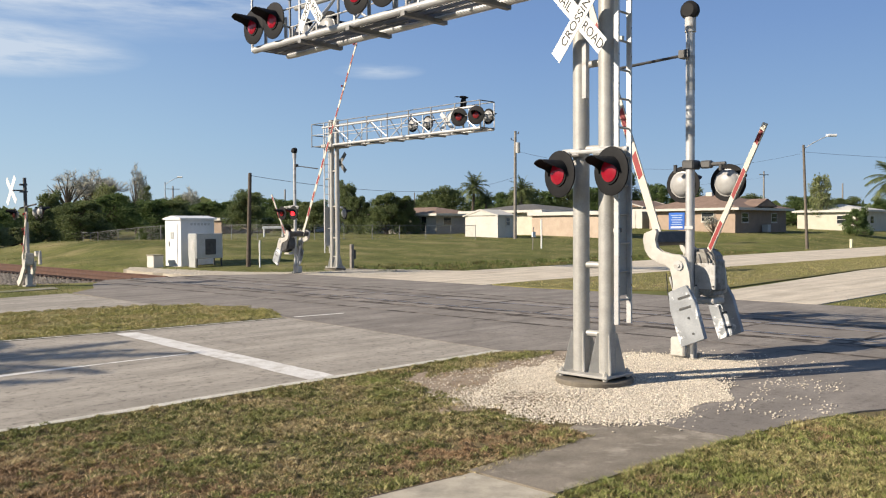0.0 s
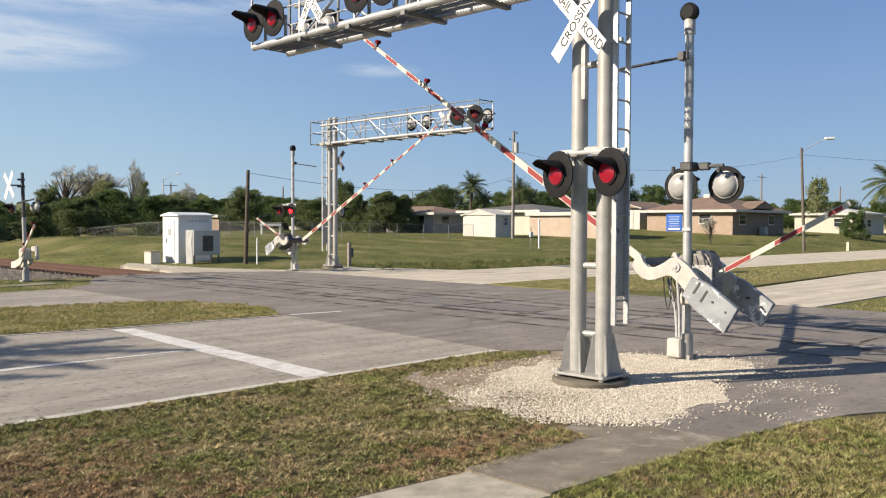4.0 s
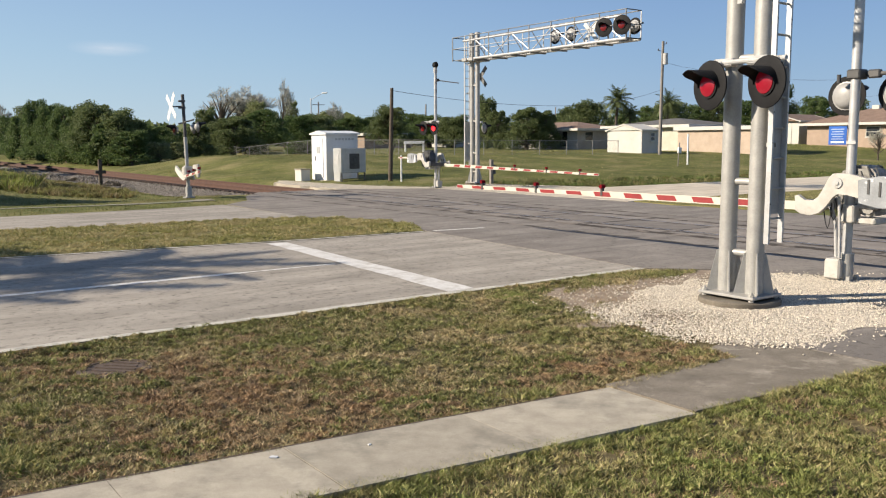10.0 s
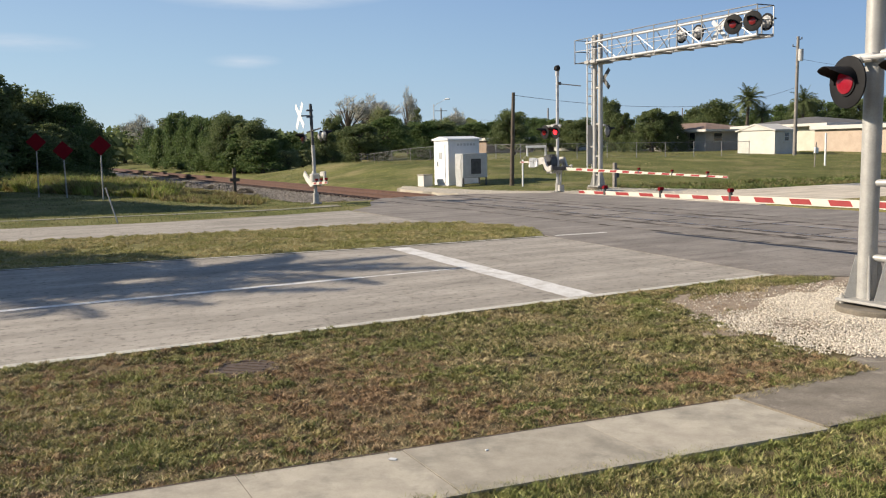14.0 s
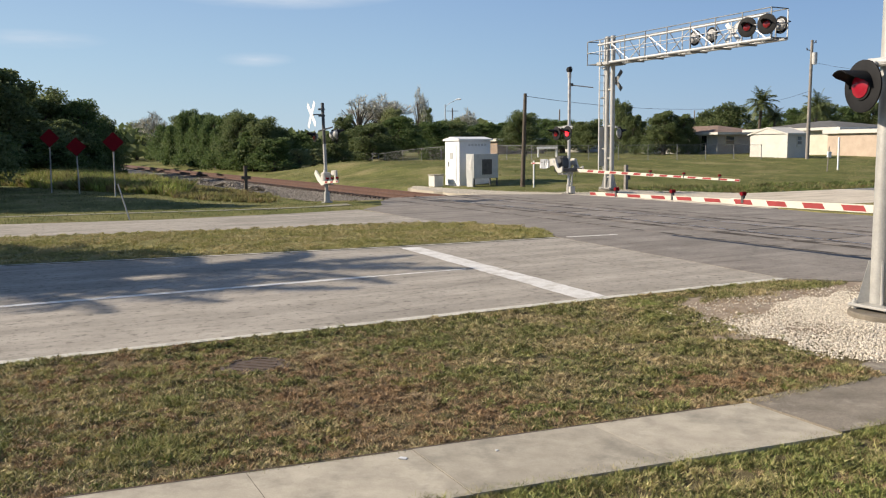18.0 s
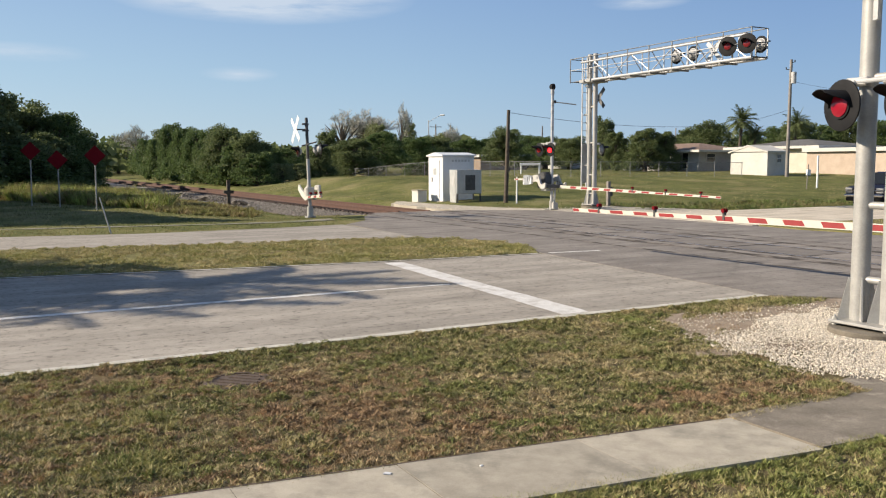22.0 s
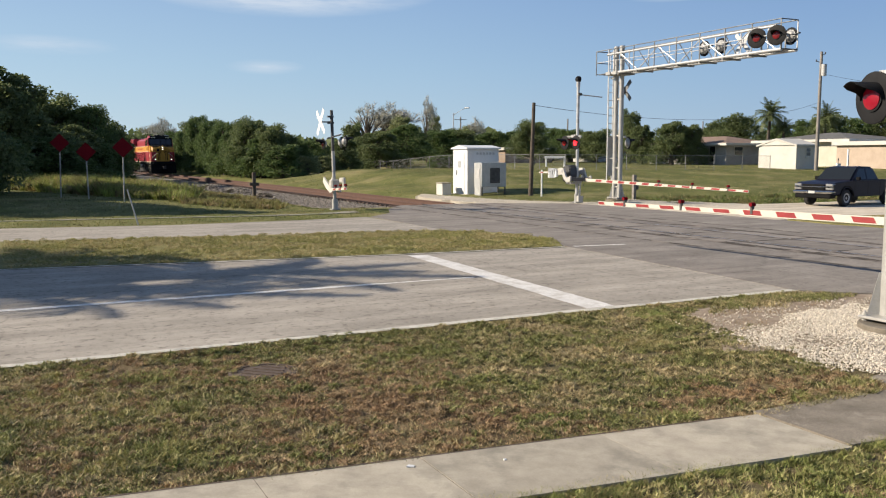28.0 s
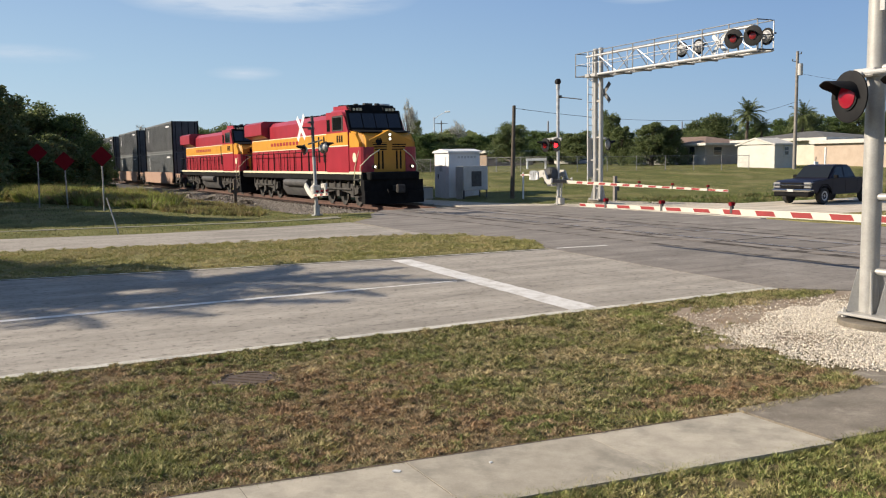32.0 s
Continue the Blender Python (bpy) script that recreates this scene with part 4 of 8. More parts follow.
apron = BM()
APRON = [(21.9, 31.5), (22.1, 27.0), (29, 27.1), (28.5, 28.2), (26.6, 33.4), (22.6, 33.6), (21.8, 37.5), (24.6, 41), (24.4, 43.6), (20.8, 44.3), (19.0, 41.5), (18.6, 38.0), (18.6, 33.7)]
uvpoly(apron, ragged(APRON, 0.4, 0.45, 3), -0.6, 0.009)
solo("apron", apron, M_SAND, "pale dusty gravel apron round the signal cabinet", "ground", kind="structure", smooth=False)

q = sample(ragged(APRON, 0.4, 0.8, 4), 2200)
stones("loose_gravel", np.column_stack([to_xy(q), np.full(len(q), 0.012)]), 0.019, M_GRAVW, "pale loose stones round the signal cabinet")
VERGE = [(-1.6, walk_v(-1.6) + 0.02), (5.2, walk_v(5.2) + 0.02), (6.92, 4.9), (6.95, 5.34), (7.06, 5.95), (7.3, 6.9), (7.5, 7.9), (8.2, 8.75), (9.6, 9.1), (10.4, 9.22), (-1.6, 9.22)]
YARD = [(1.0, 0.6), (9.3, 0.6), (9.6, 3.38), (8.83, 3.68), (7.8, 3.79), (6.39, 3.91), (5.2, 3.97), (1.0, walk_v(1.0) - WALK_W)]


def dryness(u, v):
    """How far the verge is dried out, 0 to 1: browner in its middle, greener by the gravel, the road and the far left."""
    d = 0.54 + 0.75 * noise.noise((u * 0.55, v * 0.8, 1.0)) + 0.55 * noise.noise((u * 1.7, v * 2.0, 4.0))
    d -= 1.25 * sstep(3.0, 5.0, u) * sstep(5.3, 6.2, v) + 0.30 * sstep(8.4, 9.0, v) + 0.12 * sstep(1.2, -0.6, u)
    return min(1.0, max(0.0, d))


def yard_dryness(u, v):
    return min(1.0, max(0.0, 0.22 + 0.8 * noise.noise((u * 0.9, v * 0.9, 7.0)) + 0.5 * noise.noise((u * 2.6, v * 2.6, 9.0))))


def bare(u, v):
    """1 on the grass, towards 0 on the trodden earth beside the gravel."""
    return 1 - 0.93 * sstep(0.0, 0.7, u - (7.0 + 0.28 * (v - 6.2)) + 0.5 * noise.noise((u * 1.6, v * 1.6, 21.0)) + 0.25) * sstep(5.7, 6.3, v) * (1 - 0.8 * sstep(8.7, 9.1, v))


edge_v = ragged(VERGE, 0.15, 0.12, 8)[:-1]
COVER = (-4.24, 7.12, 0.27)
green = lambda u, v: (1.1 - dryness(u, v)) * bare(u, v)
dry = lambda u, v: dryness(u, v) * bare(u, v)
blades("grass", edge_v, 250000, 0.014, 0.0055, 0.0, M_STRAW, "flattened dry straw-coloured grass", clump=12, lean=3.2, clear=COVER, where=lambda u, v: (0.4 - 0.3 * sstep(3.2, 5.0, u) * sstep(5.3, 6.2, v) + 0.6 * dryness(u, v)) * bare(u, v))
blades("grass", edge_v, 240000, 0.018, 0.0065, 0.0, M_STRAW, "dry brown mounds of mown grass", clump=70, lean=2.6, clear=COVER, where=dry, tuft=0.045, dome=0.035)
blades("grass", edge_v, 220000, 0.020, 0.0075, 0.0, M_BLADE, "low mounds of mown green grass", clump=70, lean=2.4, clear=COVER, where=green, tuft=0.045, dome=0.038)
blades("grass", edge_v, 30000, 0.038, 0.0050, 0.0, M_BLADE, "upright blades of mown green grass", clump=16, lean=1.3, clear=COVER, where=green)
blades("grass", edge_v, 70000, 0.018, 0.0105, 0.0, M_WEED, "low broad-leaved weeds in the mown grass", clump=60, lean=2.0, clear=COVER, tuft=0.05, dome=0.035, where=lambda u, v: 0.6 if noise.noise((u * 1.1, v * 1.4, 12.0)) > 0.2 else 0.03)
blades("grass", [(-8, walk_v(-8) - 0.02), (5.2, walk_v(5.2) - 0.03), (6.9, 4.84), (6.9, 4.98), (5.2, walk_v(5.2) + 0.06), (-8, walk_v(-8) + 0.06)], 14000, 0.045, 0.005, 0.0, M_BLADE, "grass hanging over the sidewalk edge", clump=16, lean=1.4)
blades("grass", [(-8, walk_v(-8) - WALK_W - 0.08), (5.2, 3.90), (7.8, 3.72), (7.8, 3.84), (5.2, 4.04), (-8, walk_v(-8) - WALK_W + 0.06)], 38000, 0.045, 0.005, 0.0, M_YARD, "grass hanging over the sidewalk edge", clump=22, lean=1.6)
blades("grass", [(-12, 9.12), (10.4, 9.12), (10.4, 9.27), (-12, 9.27)], 15000, 0.034, 0.005, 0.0, M_MED, "grass hanging over the road edge", clump=24, lean=1.7)
q_ = [(6.8, 5.6), (7.3, 7.0), (7.6, 8.0), (8.6, 8.9), (10.3, 9.2), (11.2, 8.6), (10.0, 8.1), (8.6, 7.9), (7.7, 7.0), (7.3, 6.0)]
strip_road = lambda u, v: sstep(8.3, 8.75, v + 0.25 * noise.noise((u * 2.0, v * 2.0, 31.0))) + 0.12 * sstep(0.15, 0.4, noise.noise((u * 1.8, v * 1.8, 33.0)))
blades("grass", q_, 26000, 0.035, 0.006, 0.0, M_BLADE, "thin grass between the road and the bare earth", clump=30, lean=1.6, tuft=0.05, dome=0.03, where=strip_road)
blades("grass", q_, 30000, 0.010, 0.005, 0.0, M_STRAW, "dry stalks trodden flat on bare earth", clump=14, lean=4.0, tuft=0.07, dome=0.012, where=lambda u, v: 0.15 + 0.8 * sstep(-0.2, 0.3, noise.noise((u * 1.5, v * 1.5, 35.0))))
blades("grass", [(-1.6, 6.0), (2.6, 5.5), (2.6, 9.1), (-1.6, 9.1)], 70000, 0.022, 0.007, 0.0, M_MED, "yellow-green mounds of mown grass", clump=70, lean=2.4, clear=COVER, tuft=0.05, dome=0.04, where=lambda u, v: 0.8 * sstep(2.6, 0.4, u) * sstep(-0.15, 0.25, noise.noise((u * 0.9, v * 1.1, 41.0))))
edge_y = ragged(YARD, 0.12, 0.13, 14)
green_y = lambda u, v: 1.1 - yard_dryness(u, v)
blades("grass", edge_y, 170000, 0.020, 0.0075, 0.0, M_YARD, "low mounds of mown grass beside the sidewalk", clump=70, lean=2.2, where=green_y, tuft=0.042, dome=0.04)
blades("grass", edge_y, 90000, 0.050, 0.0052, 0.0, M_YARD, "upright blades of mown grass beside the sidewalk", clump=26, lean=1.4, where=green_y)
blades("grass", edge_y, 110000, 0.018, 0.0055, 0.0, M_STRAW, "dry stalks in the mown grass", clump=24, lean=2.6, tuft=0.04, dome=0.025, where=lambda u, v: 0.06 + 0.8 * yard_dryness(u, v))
blades("grass", [(-9, -5), (12, -5), (12, 0.6), (1.0, 0.6), (1.0, 4.4), (-9, 5.4)], 220000, 0.024, 0.013, 0.0, M_YARD, "short mown grass beside the sidewalk", clump=60, lean=2.0, tuft=0.075, dome=0.05, where=lambda u, v: 1.0 if v < walk_v(u) - WALK_W - 0.02 else 0.0)
blades("grass", [(9.2, 0.2), (16, -0.5), (16, 2.0), (11.5, 2.4), (9.4, 3.3)], 16000, 0.10, 0.008, 0.0, M_BLADE, "longer grass at the end of the path")
blades("grass", MEDIAN_L[1:-1], 60000, 0.028, 0.014, 0.03, M_MED, "short yellowish grass of the median", clump=40, lean=1.9, tuft=0.08, dome=0.05)
blades("grass", [(22.3, 19.6), (22.6, 15.4), (25, 13.2), (40, 14), (60, 14.2), (60, 18.8), (25, 19.8)], 16000, 0.045, 0.016, 0.05, M_MED, "short grass of the median")
blades("grass", [(22.3, 8.5), (45, 8.5), (45, 2), (22.3, 2)], 12000, 0.045, 0.015, 0.0, M_MED, "short grass beside the road")
blades("grass", [(-14, 27.9), (8, 27.2), (10.8, 27.8), (12.2, 29.6), (12.9, 33.5), (13.4, 52), (-30, 52), (-30, 29.5)], 60000, 0.05, 0.016, 0.0, M_LAWN, "grass between the road and the railway")
blades("grass", [(22, 33.7), (60, 28), (75, 28), (75, 75), (19.5, 75), (19.5, 44)], 70000, 0.045, 0.02, 0.0, M_LAWN, "mown grass of the yards")
blades("grass", [(60, 27.8), (130, 26.5), (140, 80), (75, 80), (75, 28.2), (60, 28.2)], 40000, 0.05, 0.04, 0.0, M_LAWN, "mown grass of the far yards")
blades("ditch_grass", [(26, 29.4), (70, 28.6), (70, 33), (28, 35)], 20000, 0.16, 0.022, 0.0, M_DITCH, "taller dark weedy grass along the ditch", clump=8)

# ---- crossing signals ----
NEAR_TURN, FAR_TURN = 135, -45      # the way in which the arms point


def flasher(parent, x, y, z, face, lens, dia=0.6, turn=0, hood=0.27):
    """A round flashing light: black disc, hood, lens and grey housing. face: +1 looks to local +y, -1 to -y."""
    m = Matrix.Translation((x, y, z)) @ pose(0, 0, 0, 0, 0, (0 if face > 0 else 180) + turn) @ pose(0, 0, 0, -90, 0, 0)
    r = dia / 2
    disc = part("flashing_light", lathe(BM(), [(0.0, -0.012), (r, -0.012), (r, 0.006), (r - 0.015, 0.012), (0.16, 0.012), (0.16, 0.03), (0.0, 0.03)], 28), M_BLACK, parent, "round black flashing light", m)
    part("lens", lathe(BM(), [(0.135, 0.031), (0.135, 0.04), (0.10, 0.055), (0.05, 0.063), (0.0, 0.065)], 24), lens, disc, "round red lens")
    if hood:
        hb = BM()
        n = 14
        rows = []
        for k in range(n + 1):
            a = radians(-8 + 196 * k / n)
            c, s = math.cos(a), math.sin(a)
            ln = 0.05 + (hood + 0.07) * sstep(0.15, 0.75, s)
            rows.append([(0.165 * c, -0.165 * s, 0.012), (0.172 * c, -0.172 * s + 0.0, ln), (0.180 * c, -0.180 * s, ln), (0.18 * c, -0.18 * s, 0.012)])
        vv = [[hb.verts.new(p) for p in rw] for rw in rows]
        for k in range(n):
            for j in range(4):
                hb.faces.new((vv[k][j], vv[k + 1][j], vv[k + 1][(j + 1) % 4], vv[k][(j + 1) % 4]))
        hb.faces.new(vv[0])
        hb.faces.new(vv[-1][::-1])
        part("hood", hb, M_BLACK, disc, "black visor")
    part("housing", lathe(BM(), [(0.0, -0.13), (0.28 * r, -0.127), (0.48 * r, -0.108), (0.61 * r, -0.075), (0.67 * r, -0.04), (0.73 * r, -0.036), (0.73 * r, -0.013)], 24), M_DOME, disc, "grey domed lamp housing")
    return disc


def crossbuck(parent, x, y, z, face, scale=1.0, text=True, mat=None, skew=0):
    """Two crossed white blades, lettered."""
    turn = Matrix.Translation((x, y, z)) @ pose(0, 0, 0, 0, 0, (180 if face > 0 else 0) + skew) @ pose(0, 0, 0, 90, 0, 0)
    sign = None
    for k, (ang, words) in enumerate(((45, "CROSSING"), (-45, "RAIL  ROAD"))):
        bm = BM()
        prism(bm, [(-0.66 * scale, -0.115 * scale), (0.66 * scale, -0.115 * scale), (0.66 * scale, 0.115 * scale), (-0.66 * scale, 0.115 * scale)], -0.004 - 0.006 * k, 0.002 - 0.006 * k)
        bl = part("crossbuck_blade", bm, mat or M_WHITE, parent, "white blade with black capitals", turn @ pose(0, 0, 0, 0, 0, ang))
        if text:
            if k == 0:
                letters(words, 0.185 * scale, M_TXT, bl, pose(0, -0.005, 0.004))
            else:
                letters("RAIL", 0.185 * scale, M_TXT, bl, pose(-0.40 * scale, -0.005, -0.003))
                letters("ROAD", 0.185 * scale, M_TXT, bl, pose(0.40 * scale, -0.005, -0.003))
        sign = sign or bl
    return sign


def arm_bars(parent, x1, z, high, lamps, period, red, least, half, flip=1):
    """Slanted red stripes and small lamps of a white arm; high gives its height along the way."""
    b = x1
    a = x1 - 0.22
    while a > least:
        h = 0.74 * high((a + b) / 2)
        sl = 0.32 * h
        bm = BM()
        prism(bm, [(a - sl, -h / 2), (b - sl, -h / 2), (min(x1, b + sl), h / 2), (a + sl, h / 2)], -half, half, Matrix.Translation((0, 0, z)) @ SIDE)
        for v_ in bm.verts:
            v_.co.x *= flip
        part("stripe", bm, M_RED, parent, "red slanted stripe", smooth=False)
        b = a - (period - red)
        a = b - red
    for lx in lamps:
        bm = BM()
        h = high(lx)
        box(bm, (lx * flip, 0, z + h / 2 - 0.01), (0.05, 0.05, 0.15))
        lamp = part("arm_lamp", bm, M_DKST, parent, "dark lamp bracket")
        for s in (-1, 1):
            bm = BM()
            tube(bm, (lx * flip, 0.012 * s, z + h / 2 + 0.09), (lx * flip, 0.05 * s, z + h / 2 + 0.09), 0.04, 12)
            part("lamp_lens", bm, M_SIGNR, lamp, "small red lens")


M_BAND = surface("dull_band", (0.38, 0.38, 0.375), (0.48, 0.48, 0.47), 0.2, 0.5, metal=0.3, per="object")


def crossing_gate(at, label, main_len, foot_len, mast_h, lit):
    """A gate signal: mast, mechanism, long road arm and short footway arm. Local x is the road arm's way."""
    g = thing("crossing_gate", label, "railway gate", at, "gate signals")
    bm = BM()
    tube(bm, (0, 0, 0.3), (0, 0, mast_h - 0.35), 0.068, 16)
    part("mast", bm, M_ALU, g, "weathered aluminium mast")
    for z in (mast_h - 0.9, mast_h - 1.25, mast_h - 1.95):
        part("mast_band", tube(BM(), (0, 0, z - 0.09), (0, 0, z + 0.09), 0.0695, 16), M_BAND, g, "dull grey band")
    bm = BM()
    box(bm, (0.11, 0.07, 0.19), (0.24, 0.26, 0.30), bevel=0.025)
    part("base_box", bm, M_CAST, g, "off-white cable box at the foot")
    bm = tube(BM(), (0, 0, 0.0), (0, 0, 0.42), 0.105, 16)
    for a in range(4):
        box(bm, (0.15 * math.cos(a * 1.571 + 0.785), 0.15 * math.sin(a * 1.571 + 0.785), 0.05), (0.05, 0.05, 0.09))
    part("mast_socket", bm, M_GALV, g, "grey cast socket of the mast")
    bm = BM()
    box(bm, (0, 0, 0.0), (0.42, 0.42, 0.05))
    part("base_plate", bm, M_DKST, g)
    bell = part("bell", lathe(BM(), [(0.0, 0.12), (0.10, 0.105), (0.135, 0.04), (0.145, -0.05), (0.10, -0.09), (0.0, -0.09)], 20), M_BLACK, g, "black round crossing bell", Matrix.Translation((0, 0, mast_h - 0.12)) @ pose(0, 0, 0, 90, 0, 0))
    bm = BM()
    tube(bm, (0, 0, mast_h - 0.45), (0, 0, mast_h - 0.2), 0.085, 14)
    part("bell_bracket", bm, M_GREY, g)
    bm = BM()
    tube(bm, (0.0, 0, mast_h - 0.78), (1.0, 0.55, mast_h - 0.95), 0.022, 8)
    box(bm, (0.06, 0.03, mast_h - 0.78), (0.16, 0.16, 0.12))
    part("cable_conduit", bm, M_DKST, g, "dark conduit to the cantilever mast")
    # cross arm with lights
    bm = BM()
    tube(bm, (0.42 if lit else 0.12, -0.10, 2.98), (-0.72 if lit else -0.53, -0.10, 2.98), 0.03, 10)
    box(bm, (0, -0.03, 2.98), (0.2, 0.24, 0.14), bevel=0.02)
    box(bm, (-0.22, -0.1, 2.98), (0.18, 0.1, 0.12), bevel=0.02)
    spots = (0.36, -0.50) if lit else (0.31, -0.45)
    for x in spots:
        tube(bm, (x, -0.10, 3.0), (x, -0.10, 2.88), 0.03, 8)
    part("crossarm", bm, M_GREY if lit else M_DKST, g, "grey light bracket" if lit else "dark steel light bracket")
    for k, x in enumerate(spots):
        flasher(g, x, -0.34, 2.70, -1, M_LENSON if (lit and k == lit - 1) else M_LENSOFF, 0.62 if lit else 0.575)
    # mechanism
    bm = BM()
    prism(bm, [(0.08, -0.30), (0.10, 0.02), (0.0, 0.20), (-0.16, 0.25), (-0.38, 0.23), (-0.50, 0.10), (-0.52, -0.42), (-0.44, -0.50), (-0.12, -0.42)], -0.21, 0.21, Matrix.Translation((0.0 if lit else 0.14, -0.24, 1.45)) @ SIDE)
    bmesh.ops.bevel(bm, geom=list(bm.edges), offset=0.045, segments=2, affect="EDGES")
    # far gate's housing and cover take a dark colour for the shade on them
    mech = part("mechanism", bm, M_DKST if lit else M_MECH, g, "gate mechanism housing, darkened for its shaded side" if lit else "off-white gate mechanism housing")
    bm = BM()
    box(bm, (-0.24, -0.02, 1.28), (0.34, 0.02, 0.40), bevel=0.008)
    part("cover_plate", bm, M_DKST if lit else M_GREY, mech, "bolted cover plate")
    for dx in (-0.38, -0.10):
        for dz in (1.13, 1.47):
            part("bolt", tube(BM(), (dx, -0.012, dz), (dx, 0.005, dz), 0.016, 6), M_DKST, mech)
    bm = BM()
    box(bm, (-0.20, -0.16, 0.90), (0.40, 0.36, 0.09), bevel=0.02)
    box(bm, (-0.02, 0.0, 1.0), (0.22, 0.22, 0.26), bevel=0.02)
    part("mast_clamp", bm, M_CAST, g, "off-white bracket clamped to the mast")
    bm = BM()
    for k, (dx, dy) in enumerate(((0.10, 0.10), (0.02, 0.16), (0.15, 0.02))):
        pipe(bm, [(dx, dy, 0.36), (dx * 1.2, dy * 1.1, 0.8), (dx * 2.2, dy * 1.3, 1.25)], 0.022, 8)
    part("conduit", bm, M_GREY, g, "bent grey conduits")
    bm = BM()
    for k in range(3):
        pts = [(0.18 + 0.05 * k, 0.12 + 0.05 * k, 1.32)]
        for j in range(1, 7):
            a = math.pi * j / 6
            pts.append((0.18 + 0.06 * k - 0.16 * math.sin(a * 0.5), 0.12 + 0.05 * k, 1.32 - (0.30 + 0.12 * k) * math.sin(a)))
        pipe(bm, pts, 0.008, 5)
    part("loose_cable", bm, M_WIRE, g, "thin black slack cables")
    for k in range(4):
        bm = BM()
        x_ = -0.42 + 0.12 * k
        pipe(bm, [(x_, -0.02, 1.46), (x_ + 0.04, -0.03, 1.60), (x_ + 0.10, -0.08, 1.66 + 0.015 * (k % 2)), (x_ + 0.16, -0.24, 1.69), (x_ + 0.18, -0.40, 1.67), (x_ + 0.16, -0.455, 1.5)], 0.013, 6)
        part("hose", bm, M_DKST, g, "dark hose over the housing")
    # road arm, turning about the mechanism's shaft
    arm = part("gate_arm", BM(), M_ARMW, g, "long tapered white arm with red stripes", Matrix.Translation((0, 0, 1.45)))
    ab = BM()
    x0, x1, zz, xj = 0.50, main_len, -0.375, main_len - 4.35
    prism(ab, [(x0, zz - 0.066), (xj, zz - 0.058), (xj, zz + 0.058), (x0, zz + 0.066)], -0.014, 0.014, SIDE)
    prism(ab, [(xj - 0.3, zz - 0.046), (x1, zz - 0.040), (x1, zz + 0.040), (xj - 0.3, zz + 0.046)], -0.011, 0.011, SIDE)
    ab.to_mesh(arm.data)
    ab.free()
    arm_bars(arm, x1, zz, lambda x: 0.132 - 0.016 * (x - x0) / (xj - x0) if x < xj else 0.092 - 0.012 * (x - xj) / (x1 - xj), (x1 - 0.95, x1 - 2.75, x1 - 4.62), 0.77, 0.41, 1.4, 0.0165)
    shape = [(0.0, 0.14), (0.08, 0.13), (0.15, 0.06), (0.21, -0.08), (0.28, -0.21), (0.37, -0.28), (0.50, -0.27), (0.60, -0.19), (0.66, -0.21), (0.65, -0.42), (0.56, -0.47), (0.40, -0.49), (0.27, -0.45), (0.16, -0.35), (0.07, -0.20), (0.0, -0.15), (-0.16, -0.16), (-0.50, -0.26), (-0.50, 0.06), (-0.16, 0.13)]
    tail = -1.0 if lit else -1.16
    for y in (0.30, -0.78):
        bm = BM()
        prism(bm, shape, -0.04, 0.04, Matrix.Translation((0, y, 0)) @ SIDE)
        bmesh.ops.bevel(bm, geom=list(bm.edges), offset=0.008, segments=1, affect="EDGES")
        br = part("arm_bracket", bm, M_CAST, arm, "curved off-white casting")
        bm = BM()
        tube(bm, (0, y - 0.06, 0.0), (0, y + 0.06, 0.0), 0.075, 18)
        tube(bm, (0, y - 0.075, 0.0), (0, y + 0.075, 0.0), 0.03, 12)
        part("pivot", bm, M_GREY, arm)
        bm = BM()
        prism(bm, [(-0.34, -0.27), (-0.32, 0.05), (-0.60, 0.11), (tail, 0.09), (tail - 0.03, -0.33), (-0.62, -0.33)], -0.045, 0.045, Matrix.Translation((0, y + (0.05 if y > 0 else -0.05), 0)) @ SIDE)
        bmesh.ops.bevel(bm, geom=list(bm.edges), offset=0.008, segments=1, affect="EDGES")
        part("counterweight", bm, M_CWT, arm, "grey steel counterweight plate")
        for x, dz in ((-0.48, -0.04), (-0.64, -0.07)):
            bm = BM()
            box(bm, (x, y + (0.09 if y > 0 else -0.09), dz), (0.03, 0.03, 0.20))
            part("weight_clamp", bm, M_DKST, arm)
        for x in (-0.8, tail + 0.12):
            part("weight_bolt", tube(BM(), (x, y - 0.105, -0.06), (x, y + 0.105, -0.06), 0.018, 8), M_DKST, arm)
    bm = BM()
    box(bm, (0.54, -0.24, -0.35), (0.20, 1.06, 0.16), bevel=0.02)
    part("arm_socket", bm, M_DKST, arm, "dark socket of the arm")
    # footway arm
    fa = part("footway_arm", BM(), M_ARMW, g, "short striped footway arm", Matrix.Translation((-0.24, -0.22, 1.39)))
    ab = BM()
    prism(ab, [(-0.25, -0.04), (-foot_len, -0.035), (-foot_len, 0.035), (-0.25, 0.04)], -0.02, 0.02, SIDE)
    ab.to_mesh(fa.data)
    ab.free()
    arm_bars(fa, foot_len - 0.1, 0.0, lambda x: 0.078, (), 0.86, 0.45, 0.4, 0.022, flip=-1)
    bm = BM()
    box(bm, (-0.12, 0, 0), (0.4, 0.06, 0.11), bevel=0.015)
    part("arm_bracket", bm, M_CAST, fa)
    return g, arm, fa


